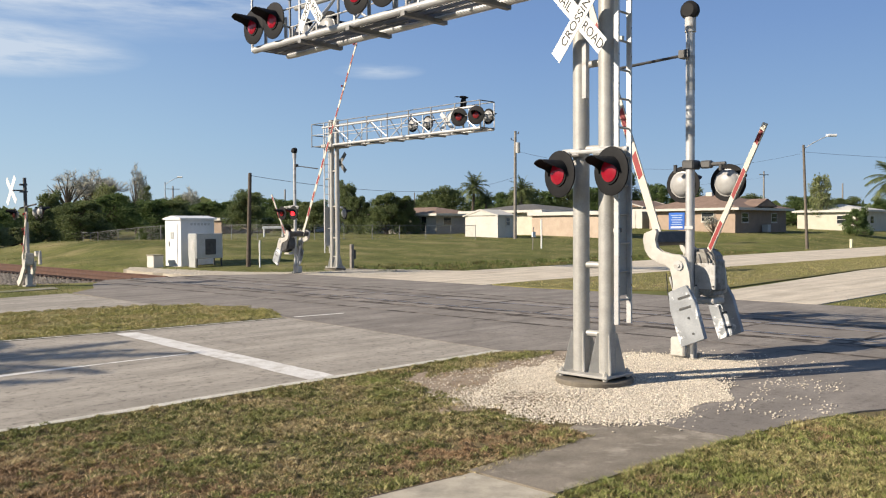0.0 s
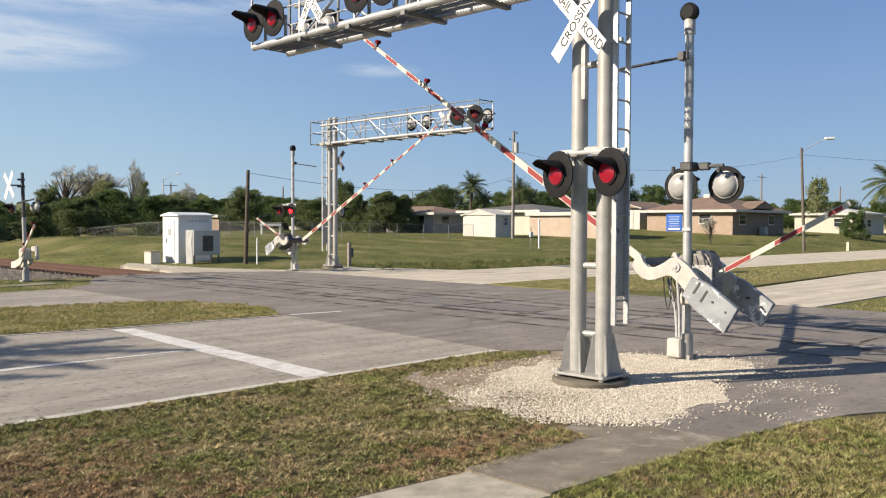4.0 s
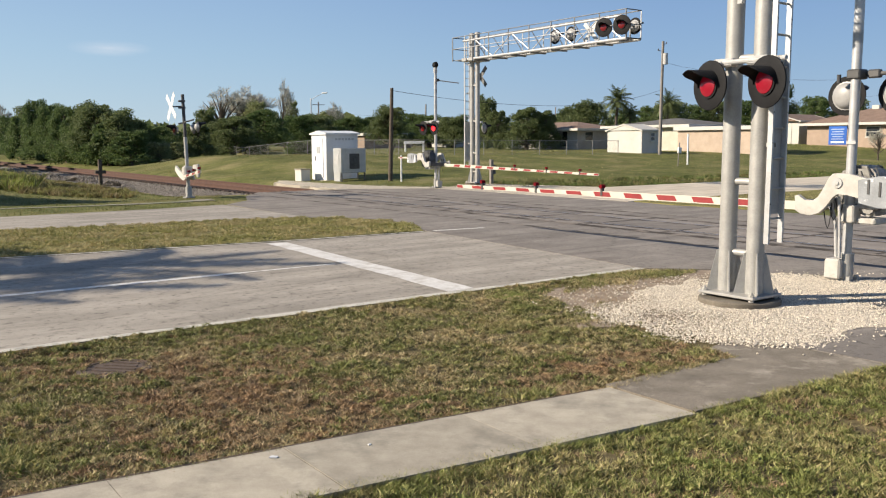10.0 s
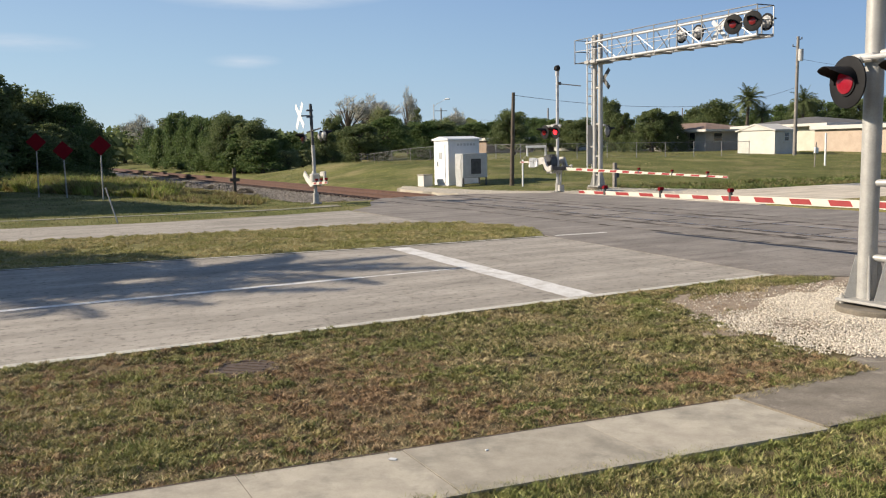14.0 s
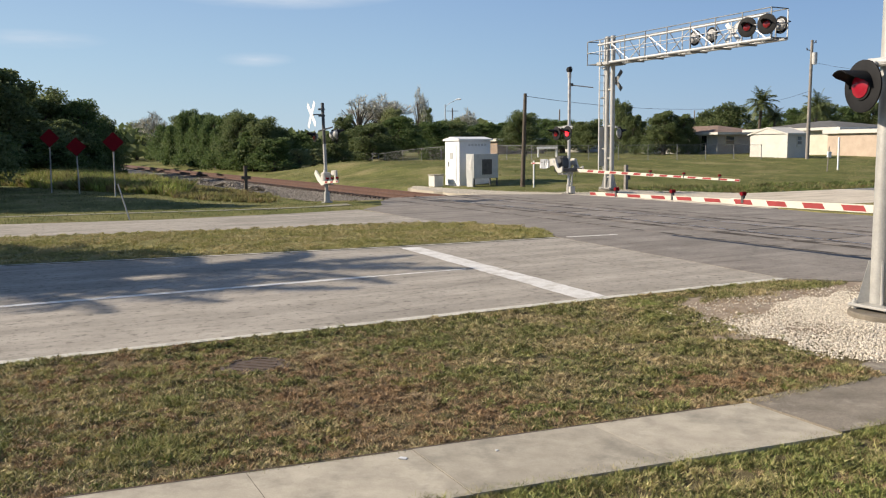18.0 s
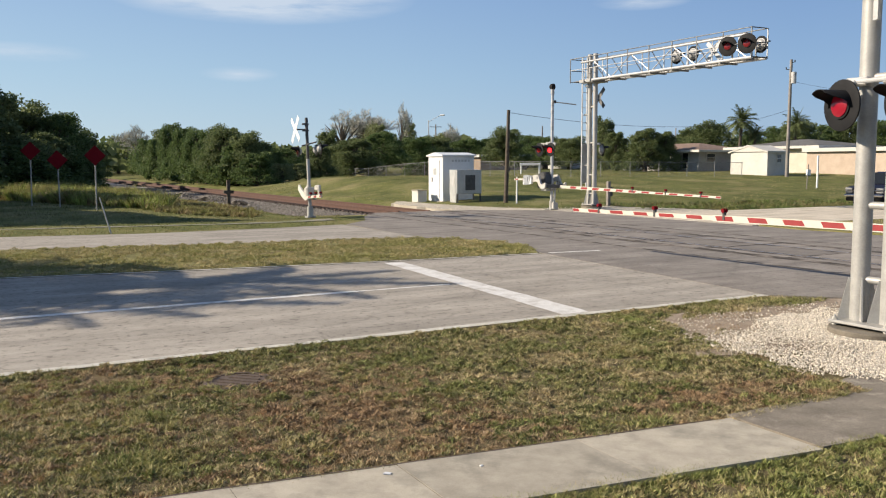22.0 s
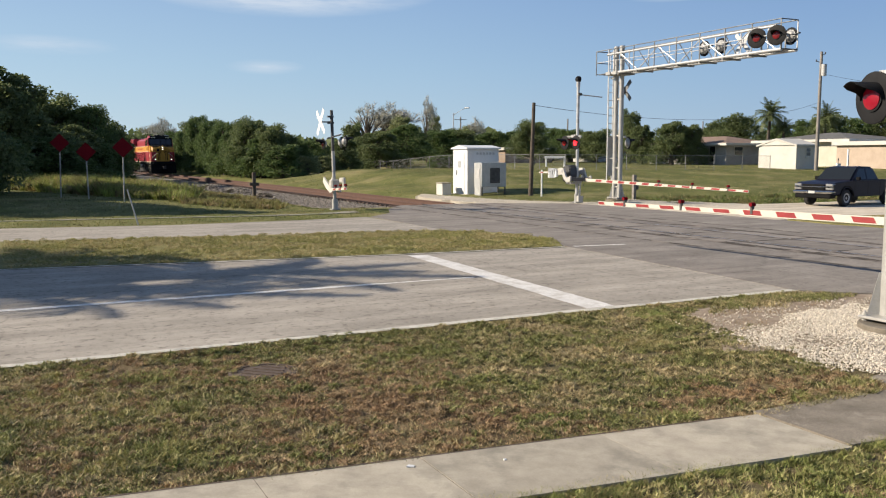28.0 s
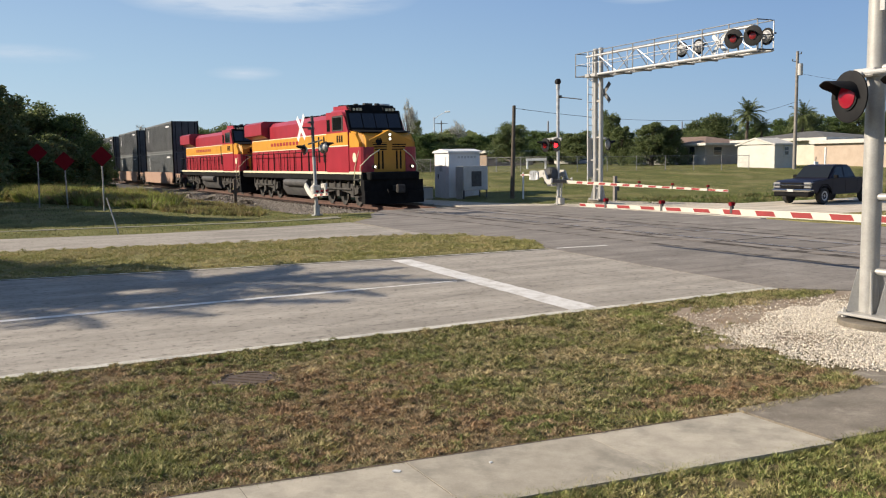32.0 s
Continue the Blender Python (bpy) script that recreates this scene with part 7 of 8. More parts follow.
def house(name, label, x, y, lu, lv, h, wall, roof, rise, overhang, windows=(), door=None, cat="house", flat=False, gable=False, fascia=None, sink=0.25):
    """A one-storey house; its nearest corner at x, y, its walls along the plan's u and v."""
    z = ground_z(x, y)
    g = thing(name, label, cat, Matrix.Translation((x, y, z)) @ pose(0, 0, 0, 0, 0, 45))
    bm = BM()
    t = 0.2
    for (a, b) in (((0, 0), (lu, t)), ((0, lv - t), (lu, lv)), ((0, t), (t, lv - t)), ((lu - t, t), (lu, lv - t))):
        xbox(bm, a[0], b[0], a[1], b[1], -sink - 0.5, h)
    part("wall", bm, wall, g, smooth=False)
    bm = BM()
    o = overhang
    if flat:
        xbox(bm, -o, lu + o, -o, lv + o, h, h + 0.12)
        part("roof", bm, roof, g, smooth=False)
    else:
        c = [(-o, -o), (lu + o, -o), (lu + o, lv + o), (-o, lv + o)]
        lo = [bm.verts.new((px, py, h)) for px, py in c]
        if gable:
            r = [bm.verts.new((-o, lv / 2, h + rise)), bm.verts.new((lu + o, lv / 2, h + rise))]
            bm.faces.new((lo[0], lo[1], r[1], r[0]))
            bm.faces.new((lo[2], lo[3], r[0], r[1]))
            bm.faces.new((lo[3], lo[0], r[0]))
            bm.faces.new((lo[1], lo[2], r[1]))
        else:
            k = min(lu, lv) / 2
            if lu >= lv:
                r = [bm.verts.new((k, lv / 2, h + rise)), bm.verts.new((lu - k + 0.01, lv / 2, h + rise))]
                bm.faces.new((lo[0], lo[1], r[1], r[0]))
                bm.faces.new((lo[1], lo[2], r[1]))
                bm.faces.new((lo[2], lo[3], r[0], r[1]))
                bm.faces.new((lo[3], lo[0], r[0]))
            else:
                r = [bm.verts.new((lu / 2, k, h + rise)), bm.verts.new((lu / 2, lv - k, h + rise))]
                bm.faces.new((lo[0], lo[1], r[0]))
                bm.faces.new((lo[1], lo[2], r[1], r[0]))
                bm.faces.new((lo[2], lo[3], r[1]))
                bm.faces.new((lo[3], lo[0], r[0], r[1]))
        bm.faces.new(lo[::-1])
        part("roof", bm, roof, g, "shingled roof", smooth=False)
    bm = BM()
    f = 0.06
    boards = [((-o - f, -o - f), (lu + o + f, -o)), ((-o - f, lv + o), (lu + o + f, lv + o + f))]
    if gable:
        for x0 in (-o - f, lu + o):
            for y0, y1 in ((-o, lv / 2), (lv + o, lv / 2)):
                prism(bm, [(x0, h - 0.1), (x0 + f, h - 0.1), (x0 + f, h + 0.02), (x0, h + 0.02)], 0.0, 1.0, Matrix(((1, 0, 0, 0), (0, 0, y1 - y0, y0), (0, 1, rise, 0), (0, 0, 0, 1))))
    else:
        boards += [((-o - f, -o), (-o, lv + o)), ((lu + o, -o), (lu + o + f, lv + o))]
    for (a, b) in boards:
        xbox(bm, a[0], b[0], a[1], b[1], h - (0.10 if gable else 0.22), h + (0.16 if flat else 0.06))
    part("fascia", bm, fascia or M_STW, g, "pale fascia board", smooth=False)
    for side, pos, z0, w, hh in windows:
        def plate(grow, d0, d1, za, zb):
            b = BM()
            if side == "v":
                xbox(b, pos - w / 2 - grow, pos + w / 2 + grow, -d0, -d1, za, zb)
            else:
                xbox(b, -d0, -d1, pos - w / 2 - grow, pos + w / 2 + grow, za, zb)
            return b
        win = part("window", plate(0.07, 0.0, 0.05, z0 - 0.07, z0 + hh + 0.07), M_STW, g, "white window frame", smooth=False)
        for j in range(2):
            part("pane", plate(0.0, 0.05, 0.056, z0 + hh / 2 * j + 0.025, z0 + hh / 2 * (j + 1) - 0.025), M_DARKWIN, win, smooth=False)
        part("sill", plate(0.12, 0.0, 0.1, z0 - 0.13, z0 - 0.07), M_STW, win, smooth=False)
    if door:
        side, pos, w, hh, m = door
        bm = BM()
        if side == "v":
            xbox(bm, pos - w / 2, pos + w / 2, 0.0, -0.05, 0, hh)
        else:
            xbox(bm, 0.0, -0.05, pos - w / 2, pos + w / 2, 0, hh)
        part("door", bm, m, g, smooth=False)
    return g


main_house = house("house", "brown stucco bungalow with a low brown shingle roof", 32.3, 95, 13.2, 10.8, 2.75, M_BROWN, M_SHING, 1.9, 0.7,
                   (("v", 2.3, 1.2, 1.5, 1.0), ("v", 9.8, 1.2, 1.4, 1.0), ("u", 3.3, 1.3, 1.4, 1.0)))
bm = BM()
prism(bm, [(0, 0), (5.8, 0), (2.9, 0.95)], -2.2, 0.0, Matrix.Translation((3.6, -0.72, 2.95)) @ SIDE)
part("gable", bm, M_SHING, main_house, "front gable of the roof", smooth=False)
bm = BM()
prism(bm, [(1.0, 0.10), (4.8, 0.10), (2.9, 0.72)], -0.03, 0.03, Matrix.Translation((3.6, -0.74, 2.95)) @ SIDE)
part("gable_vent", bm, M_BROWN, main_house, smooth=False)
# sheet over the sunward wall: the stucco's brown, lightened as sunlight
bm = BM()
xbox(bm, -0.03, 0.0, 0.0, 10.8, 0.0, 2.75)
part("lit_wall", bm, M_BROWNLIT, main_house, "side wall in brown lightened for the sun on it", smooth=False)
bm = BM()
xbox(bm, 6.2, 7.0, -0.9, -0.2, 0.0, 0.9, bevel=0.03)
part("air_conditioner", bm, M_GREY, main_house, "grey outdoor unit")
bm = BM()
xbox(bm, 4.2, 5.0, 5.0, 5.8, 4.3, 4.75, bevel=0.03)
part("roof_vent", bm, M_STW, main_house, "white roof vent")
house("garage", "white garage with a flat pale roof beside the bungalow", 24.2, 104.5, 7, 5.6, 2.6, M_STW, M_SHING, 0.9, 0.4, (), ("u", 2.7, 3.6, 2.2, M_STW), cat="garage", gable=True)
house("shed", "white gabled garden shed with a small dark window", 5.35, 84.2, 2.6, 4.4, 2.2, M_STW, M_STW, 0.62, 0.12, (("v", 1.5, 1.2, 0.5, 0.75),), cat="shed", gable=True)
house("house", "long white flat-roofed bungalow behind the shed", 11.0, 97, 10.0, 11.5, 2.8, M_CREAM, M_SHINGG, 0.9, 0.7, (), fascia=M_STW)
house("carport", "tan windowless carport with a white flat roof edge", 16.2, 89, 5.0, 9.0, 2.65, M_TAN, M_STW, 0.3, 0.3, (), cat="garage", flat=True)
house("house", "cream bungalow with a low white roof", 56.8, 116, 9.0, 9.0, 2.9, M_CREAM, M_STW, 1.0, 0.5, (("u", 2.6, 1.1, 1.8, 1.1), ("v", 3.0, 1.1, 1.2, 1.0)))
house("house", "pale bungalow far along the street", 72.0, 128, 9.0, 8.0, 2.9, M_CREAM, M_STW, 1.0, 0.5, (("u", 2.6, 1.1, 1.6, 1.1),))
house("house", "grey bungalow with a brown hip roof beyond the fence", -0.9, 110, 8.0, 14.0, 2.6, M_GRYW, M_SHING, 1.0, 0.7, (("u", 2.2, 0.4, 0.9, 1.9), ("v", 2.0, 1.2, 1.3, 1.0)))
house("building", "long low beige building among trees", -31.0, 120, 8.0, 9.0, 2.05, M_BROWN, M_SHINGG, 0.5, 0.4, (), cat="building", flat=True, fascia=M_STW, sink=2.3)
house("building", "low white building far behind the trees", -20.0, 135, 6.0, 8.0, 2.6, M_STW, M_SHINGG, 0.8, 0.4, (), cat="building")

# signal cabinet and boxes
cz = 0.16
cab_at = Matrix.Translation((-13.62, 44.55, 0.0)) @ pose(0, 0, 0, 0, 0, 45)
cabinet = thing("signal_cabinet", "white steel signal cabinet with low gabled roof on gravel", "cabinet", cab_at)
bm = BM()
xbox(bm, 0, 1.95, 0, 1.7, 0.05, 2.5, bevel=0.02)
part("body", bm, M_CABW, cabinet, "white steel body")
bm = BM()
prism(bm, [(-0.1, 2.5), (1.8, 2.5), (1.8, 2.58), (0.85, 2.72), (-0.1, 2.58)], -0.08, 2.05, Matrix(((0, 0, 1, 0), (1, 0, 0, 0), (0, 1, 0, 0), (0, 0, 0, 1))))
part("roof", bm, M_CABW, cabinet, "white low gabled roof", smooth=False)
bm = BM()
xbox(bm, -0.03, 0.0, 0.35, 1.35, 0.2, 2.3, bevel=0.008)
door_ = part("door", bm, M_CABW, cabinet, "white door")
bm = BM()
xbox(bm, -0.06, -0.03, 1.15, 1.2, 1.1, 1.35)
part("handle", bm, M_DKST, door_)
bm = BM()
xbox(bm, -0.05, -0.03, 0.7, 1.0, 1.5, 1.85)
part("vent", bm, M_CABG, door_)
for k in range(6):
    bm = BM()
    xbox(bm, 0.55 + 0.2 * k, 0.68 + 0.2 * k, -0.006, 0.0, 2.2, 2.32)
    part("letter_bar", bm, M_CABG, cabinet, "faint grey letter bar", smooth=False)
bm = BM()
xbox(bm, -0.2, 2.15, -0.2, 1.9, -0.1, 0.06, bevel=0.02)
part("pad", bm, M_WALKC, cabinet, "concrete pad")

bat = thing("equipment_box", "grey aluminium equipment box on legs beside the cabinet", "cabinet", Matrix.Translation((-12.5, 43.45, 0.0)) @ pose(0, 0, 0, 0, 0, 45))
bm = BM()
xbox(bm, 0, 1.5, 0, 0.85, 0.5, 1.78, bevel=0.02)
part("body", bm, M_CABG, bat, "grey box")
for x in (0.06, 1.44):
    for y in (0.06, 0.79):
        bm = BM()
        xbox(bm, x - 0.03, x + 0.03, y - 0.03, y + 0.03, 0, 0.5)
        part("leg", bm, M_DKST, bat)
bm = BM()
xbox(bm, 0.5, 1.1, -0.02, 0.0, 0.7, 1.5, bevel=0.006)
part("panel", bm, M_DKST, bat, "dark panel")
bm = BM()
xbox(bm, -0.02, 0.0, 0.1, 0.75, 0.05, 1.7, bevel=0.006)
part("side_door", bm, M_CABG, bat)
bm = BM()
xbox(bm, -0.035, -0.02, 0.2, 0.65, 0.95, 1.45)
part("louvre", bm, M_GREY, bat)
sb = thing("junction_box", "small pale concrete junction box by the track", "box", Matrix.Translation((-15.0, 44.4, 0.0)) @ pose(0, 0, 0, 0, 0, 45))
bm = BM()
xbox(bm, 0, 0.55, 0, 0.75, 0, 0.62, bevel=0.02)
part("body", bm, M_STW, sb)
bm = BM()
xbox(bm, -0.03, 0.58, -0.03, 0.78, 0.62, 0.68, bevel=0.01)
part("lid", bm, M_WALKC, sb)


M_WOODM = surface("brown_pole_wood", (0.11, 0.09, 0.072), (0.20, 0.17, 0.14), 0.25, 0.9, grain=0.03, bump=0.4, spread=0.35, per="object")


def canopy(bearing, dist, w, d, h):
    """A small white frame with a flat roof in a far yard."""
    b = radians(bearing)
    x, y = -dist * math.sin(b), dist * math.cos(b)
    g = thing("yard_canopy", "small white framed canopy standing in a far yard", "canopy", Matrix.Translation((x, y, ground_z(x, y))) @ pose(0, 0, 0, 0, 0, bearing))
    for sx in (-1, 1):
        for sy in (-1, 1):
            bm = BM()
            tube(bm, (sx * w / 2, sy * d / 2, -0.1), (sx * w / 2, sy * d / 2, h), 0.09, 8)
            part("post", bm, M_WHITE, g)
    bm = BM()
    box(bm, (0, 0, h + 0.12), (w + 0.3, d + 0.3, 0.26), bevel=0.03)
    part("roof", bm, M_WHITE, g, "flat white roof")


canopy(11.2, 92, 1.9, 1.6, 2.2 - 0.25 - ground_z(-17.9, 90.2))


def pole(name, label, x, y, h, r, mat, lean=(0, 0), cat="pole", arm=None, lamp=False, gear=False):
    z = ground_z(x, y)
    g = thing(name, label, cat, Matrix.Translation((x, y, z)))
    bm = BM()
    tube(bm, (0, 0, -0.3), (lean[0], lean[1], h), r, 12, r * 0.7)
    part("shaft", bm, mat, g)
    if arm:
        for az, w in arm:
            bm = BM()
            box(bm, (lean[0] * az / h, lean[1] * az / h, az), (w, 0.1, 0.1), Matrix.Rotation(radians(30), 4, "Z"))
            part("crossarm", bm, mat, g)
    if lamp:
        bm = BM()
        pts = [(lean[0], lean[1], h - 0.4)] + [(lean[0] + 2.3 * math.sin(a), lean[1], h - 0.4 + 1.25 * math.sin(a) ** 0.8) for a in (0.4, 0.8, 1.2, 1.57)]
        pipe(bm, pts, 0.04, 8)
        part("lamp_arm", bm, M_ALU, g)
        bm = BM()
        box(bm, (pts[-1][0] + 0.3, pts[-1][1], pts[-1][2] + 0.02), (0.95, 0.34, 0.24), bevel=0.07)
        part("lamp_head", bm, M_WHITE, g, "pale grey lamp head")
    if gear:
        bm = BM()
        tube(bm, (0.28, -0.2, h - 2.1), (0.28, -0.2, h - 1.1), 0.22, 14)
        part("transformer", bm, M_GREY, g, "grey pole transformer")
        for z_, s in ((h - 0.3, 0.35), (h - 0.9, -0.35)):
            bm = BM()
            tube(bm, (0, 0, z_), (s, 0, z_ + 0.08), 0.03, 6)
            tube(bm, (s, 0, z_ + 0.05), (s, 0, z_ + 0.25), 0.05, 8)
            part("insulator", bm, M_DKST, g)
    return g


pole("utility_pole", "tall grey wooden utility pole with a transformer", 6.9, 82.5, 10.3, 0.17, M_WOODG, (0.05, 0), gear=True)
pole("street_lamp", "wooden pole with a curved street lamp arm", 33.7, 79.5, 9.6, 0.15, M_WOODM, (-0.4, 0), cat="street lamp", lamp=True)
pole("wood_pole", "short dark wooden pole beside the signal", -9.9, 43.5, 4.75, 0.12, M_WOOD, (0.12, 0.1))
pole("utility_pole", "thin wooden utility pole among trees", -46.5, 148, 8.0, 0.16, M_WOODG, (0, 0), arm=((7.5, 2.2),))
pole("street_lamp", "pale lamp post among trees", -48.5, 150, 8.8, 0.12, M_ALU, (0, 0), cat="street lamp", lamp=True)
pole("utility_pole", "thin wooden utility pole behind the crossing", -26.2, 142, 7.0, 0.16, M_WOODG, (0.1, 0))
pole("utility_pole", "thin wooden pole behind the houses", 48.5, 130, 8.4, 0.15, M_WOODG, arm=((7.9, 2.0),))
pole("utility_pole", "thin wooden pole behind the houses", -5.0, 150, 6.0, 0.13, M_WOODG)
pole("utility_pole", "thin wooden pole with a lamp behind the houses", 66.0, 142, 7.2, 0.15, M_WOODG)


def cable(a, b, sag, label):
    bm = BM()
    pts = []
    for k in range(15):
        f = k / 14
        p = Vector(a).lerp(Vector(b), f)
        p.z -= sag * 4 * f * (1 - f)
        pts.append(p)
    pipe(bm, pts, 0.014, 4)
    return solo("overhead_wire", bm, M_WIRE, label, "wire", group="overhead wires")


cable((6.9, 82.5, 9.3), (33.0, 79.5, 8.6), 1.6, "thin black overhead wire between poles")
cable((33.0, 79.5, 8.8), (90.0, 100, 11), 1.2, "thin black overhead wire between poles")
cable((-9.75, 43.6, 4.7), (-2.0, 62.0, 4.6), 0.2, "thin black service wire from the short pole")
cable((-2.0, 62.0, 4.6), (6.9, 82.5, 6.8), 0.4, "thin black service wire from the short pole")
cable((-46.5, 148, 7.6), (-5, 150, 6.9), 0.9, "thin black overhead wire far behind")
cable((-5, 150, 6.9), (48.5, 130, 9.2), 0.9, "thin black overhead wire far behind")


def fence(label, a, b, h=1.25, step=2.6):
    g = thing("chain_link_fence", label, "fence")
    a, b = Vector(a), Vector(b)
    n = max(2, int((b - a).length / step))
    d = (b - a) / n
    post_me = mesh_of("post", tube(BM(), (0, 0, -0.2), (0, 0, h + 0.05), 0.03, 8), M_LINK)
    tops = []
    for k in range(n + 1):
        p = a + d * k
        p.z = ground_z(p.x, p.y)
        part("post", post_me, M_LINK, g, at=Matrix.Translation(p))
        tops.append(p + Vector((0, 0, h)))
    for k in range(n):
        part("top_rail", tube(BM(), tops[k], tops[k + 1], 0.018, 6), M_LINK, g)
    wires = BM()
    up = Vector((0, 0, h))
    for k in range(n):
        p, q_ = tops[k] - up, tops[k + 1] - up
        m = 16
        for j in range(-8, m):
            for s in (0, 1):
                f0, f1 = j / m, (j + 8) / m
                c0, c1 = max(0, f0), min(1, f1)
                if c1 <= c0:
                    continue
                z0, z1 = (c0 - f0) / (f1 - f0), (c1 - f0) / (f1 - f0)
                if s:
                    z0, z1 = 1 - z0, 1 - z1
                A, B_ = p.lerp(q_, c0) + up * z0, p.lerp(q_, c1) + up * z1
                t_ = Vector((0, 0, 0.0035))
                wires.faces.new([wires.verts.new(v) for v in (A - t_, B_ - t_, B_ + t_, A + t_)])
    part("wire_mesh", wires, M_LINK, g, "galvanised wire mesh", smooth=False)["kind"] = "stuff"
    return g


fence("grey chain link fence across the yards", (-13.0, 70.0, 0), (3.0, 80.0, 0))
fence("grey chain link fence along the mound", (-33.0, 82.0, 0), (-13.0, 70.0, 0))
fence("grey chain link fence along the railway", (-40.0, 92.0, 0), (-33.0, 82.0, 0))


def post(name, label, x, y, h, s, mat, cat="post", lean=0.0, turn=45, cap=None):
    z = ground_z(x, y)
    g = thing(name, label, cat, Matrix.Translation((x, y, z)) @ pose(0, 0, 0, 0, lean, turn))
    bm = BM()
    box(bm, (0, 0, h / 2 - 0.1), (s, s, h + 0.2), bevel=0.01)
    part("shaft", bm, mat, g)
    if cap:
        bm = BM()
        box(bm, (cap[0], cap[1], cap[2]), cap[3], bevel=0.01)
        part("box", bm, cap[4], g)
    return g


post("wood_post", "short weathered wooden post with a dark box", -4.55, 42.6, 1.25, 0.16, M_WOODG, cap=(0.13, 0.0, 0.75, (0.14, 0.2, 0.45), M_DKST))
post("marker_post", "thin white marker post", -9.2, 43.0, 1.35, 0.07, M_WHITE)
post("marker_post", "white marker post at the ditch", 7.6, 66.5, 2.3, 0.10, M_WHITE)
post("utility_marker", "thin leaning stake with a white box", 6.7, 64.5, 1.7, 0.06, M_WOODG, lean=4, cap=(0.0, -0.05, 1.15, (0.34, 0.12, 0.4), M_WHITE))
post("wood_post", "short wooden post with a crosspiece beside the track", -23.2, 38.6, 1.35, 0.16, M_WOOD, cap=(0.0, 0.0, 0.75, (0.5, 0.2, 0.16), M_WOOD))
post("yellow_post", "short yellowish marker post on the grass", 38.0, 80.0, 0.9, 0.22, M_LCRM)

# red end-of-road markers
def marker(x, y, lean, lift):
    z = ground_z(x, y)
    g = thing("road_end_marker", "red diamond marker sign on a thin steel post", "road sign", Matrix.Translation((x, y, z)) @ pose(0, 0, 0, 0, lean, 40), "road end markers")
    bm = BM()
    tube(bm, (0, 0, -0.2), (0, 0, 2.45 + lift), 0.03, 8)
    part("post", bm, M_GALV, g)
    bm = BM()
    box(bm, (0, -0.04, 0), (0.6, 0.012, 0.6), Matrix.Translation((0, 0, 2.2 + lift)) @ pose(0, 0, 0, 0, 45, 0))
    part("sign", bm, M_SIGNR, g, "red reflective diamond")
    return g


for x, y, l, h_ in ((-24.6, 30.4, 0.5, 0.10), (-27.5, 31.6, -1, -0.10), (-29.6, 32.2, 1, 0.32)):
    marker(x, y, l, h_)
pole("leaning_stake", "thin leaning steel stake at the road edge", -17.15, 21.9, 1.1, 0.025, M_GALV, (-0.38, -0.1), cat="stake")

# crossing signal for the footway, beyond the road
foot_sig = thing("footway_signal", "slightly leaning footway signal with crossbuck and short gate", "railway signal", Matrix.Translation((-14.78, 30.58, 0.0)) @ pose(0, 0, 0, 0, 4.0, 135))
bm = BM()
tube(bm, (0, 0, 0.2), (0, 0, 3.9), 0.06, 12)
part("mast", bm, M_DKST, foot_sig, "dark upper mast")
bm = BM()
tube(bm, (0, 0, 0.2), (0, 0, 2.3), 0.068, 12)
part("mast_sleeve", bm, M_GALV, foot_sig, "grey mast")
bm = BM()
box(bm, (0, 0, 0.22), (0.2, 0.2, 0.44), bevel=0.025)
box(bm, (0, 0, 0.03), (0.34, 0.34, 0.06), bevel=0.01)
part("base_box", bm, M_GALV, foot_sig, "grey cast base")
bm = BM()
box(bm, (0, 0, 0.98), (0.34, 0.34, 0.44), bevel=0.05)
box(bm, (-0.4, -0.2, 1.15), (0.5, 0.1, 0.2), bevel=0.03)
box(bm, (-0.58, -0.2, 1.0), (0.16, 0.1, 0.5), bevel=0.03)
part("mechanism", bm, M_CAST, foot_sig, "dull grey gate mechanism")
bm = BM()
tube(bm, (0.6, 0, 2.86), (-1.0, 0, 2.86), 0.03, 8)
part("crossarm", bm, M_DKST, foot_sig)
for k, (x, f) in enumerate(((0.42, 1), (-0.35, -1), (-0.78, -1))):
    flasher(foot_sig, x, 0.24 * f, 2.62, f, M_LENSDK if f > 0 else M_LENSOFF, 0.43, hood=0.16)
for z in (3.4, 3.65):
    bm = BM()
    box(bm, (0, 0.05, z), (0.12, 0.24, 0.06))
    part("clamp", bm, M_DKST, foot_sig)
crossbuck(foot_sig, 0.15, 0.42, 3.45, 1, 0.95, text=False)
part("sign_bracket", tube(BM(), (0, 0, 3.45), (0.15, 0.41, 3.45), 0.025, 8), M_DKST, foot_sig)
side_arm = part("footway_arm", BM(), M_ARMW, foot_sig, "short striped footway arm", Matrix.Translation((-0.1, 0.22, 0.95)))
ab = BM()
prism(ab, [(-0.2, -0.05), (-1.9, -0.045), (-1.9, 0.045), (-0.2, 0.05)], -0.022, 0.022, SIDE)
ab.to_mesh(side_arm.data)
for y_ in (-0.06, -0.4):
    bm = BM()
    prism(bm, [(-0.15, -0.09), (0.12, -0.12), (0.62, 0.10), (0.95, 0.36), (0.80, 0.52), (0.45, 0.30), (0.05, 0.10)], -0.03, 0.03, Matrix.Translation((0, y_, 0)) @ SIDE)
    part("counterweight", bm, M_STW, side_arm, "white counterweight plate", smooth=False)
ab.free()
arm_bars(side_arm, 1.9, 0.0, lambda x: 0.096, (0.7, 1.25, 1.8), 0.62, 0.3, 0.3, 0.024, flip=-1)

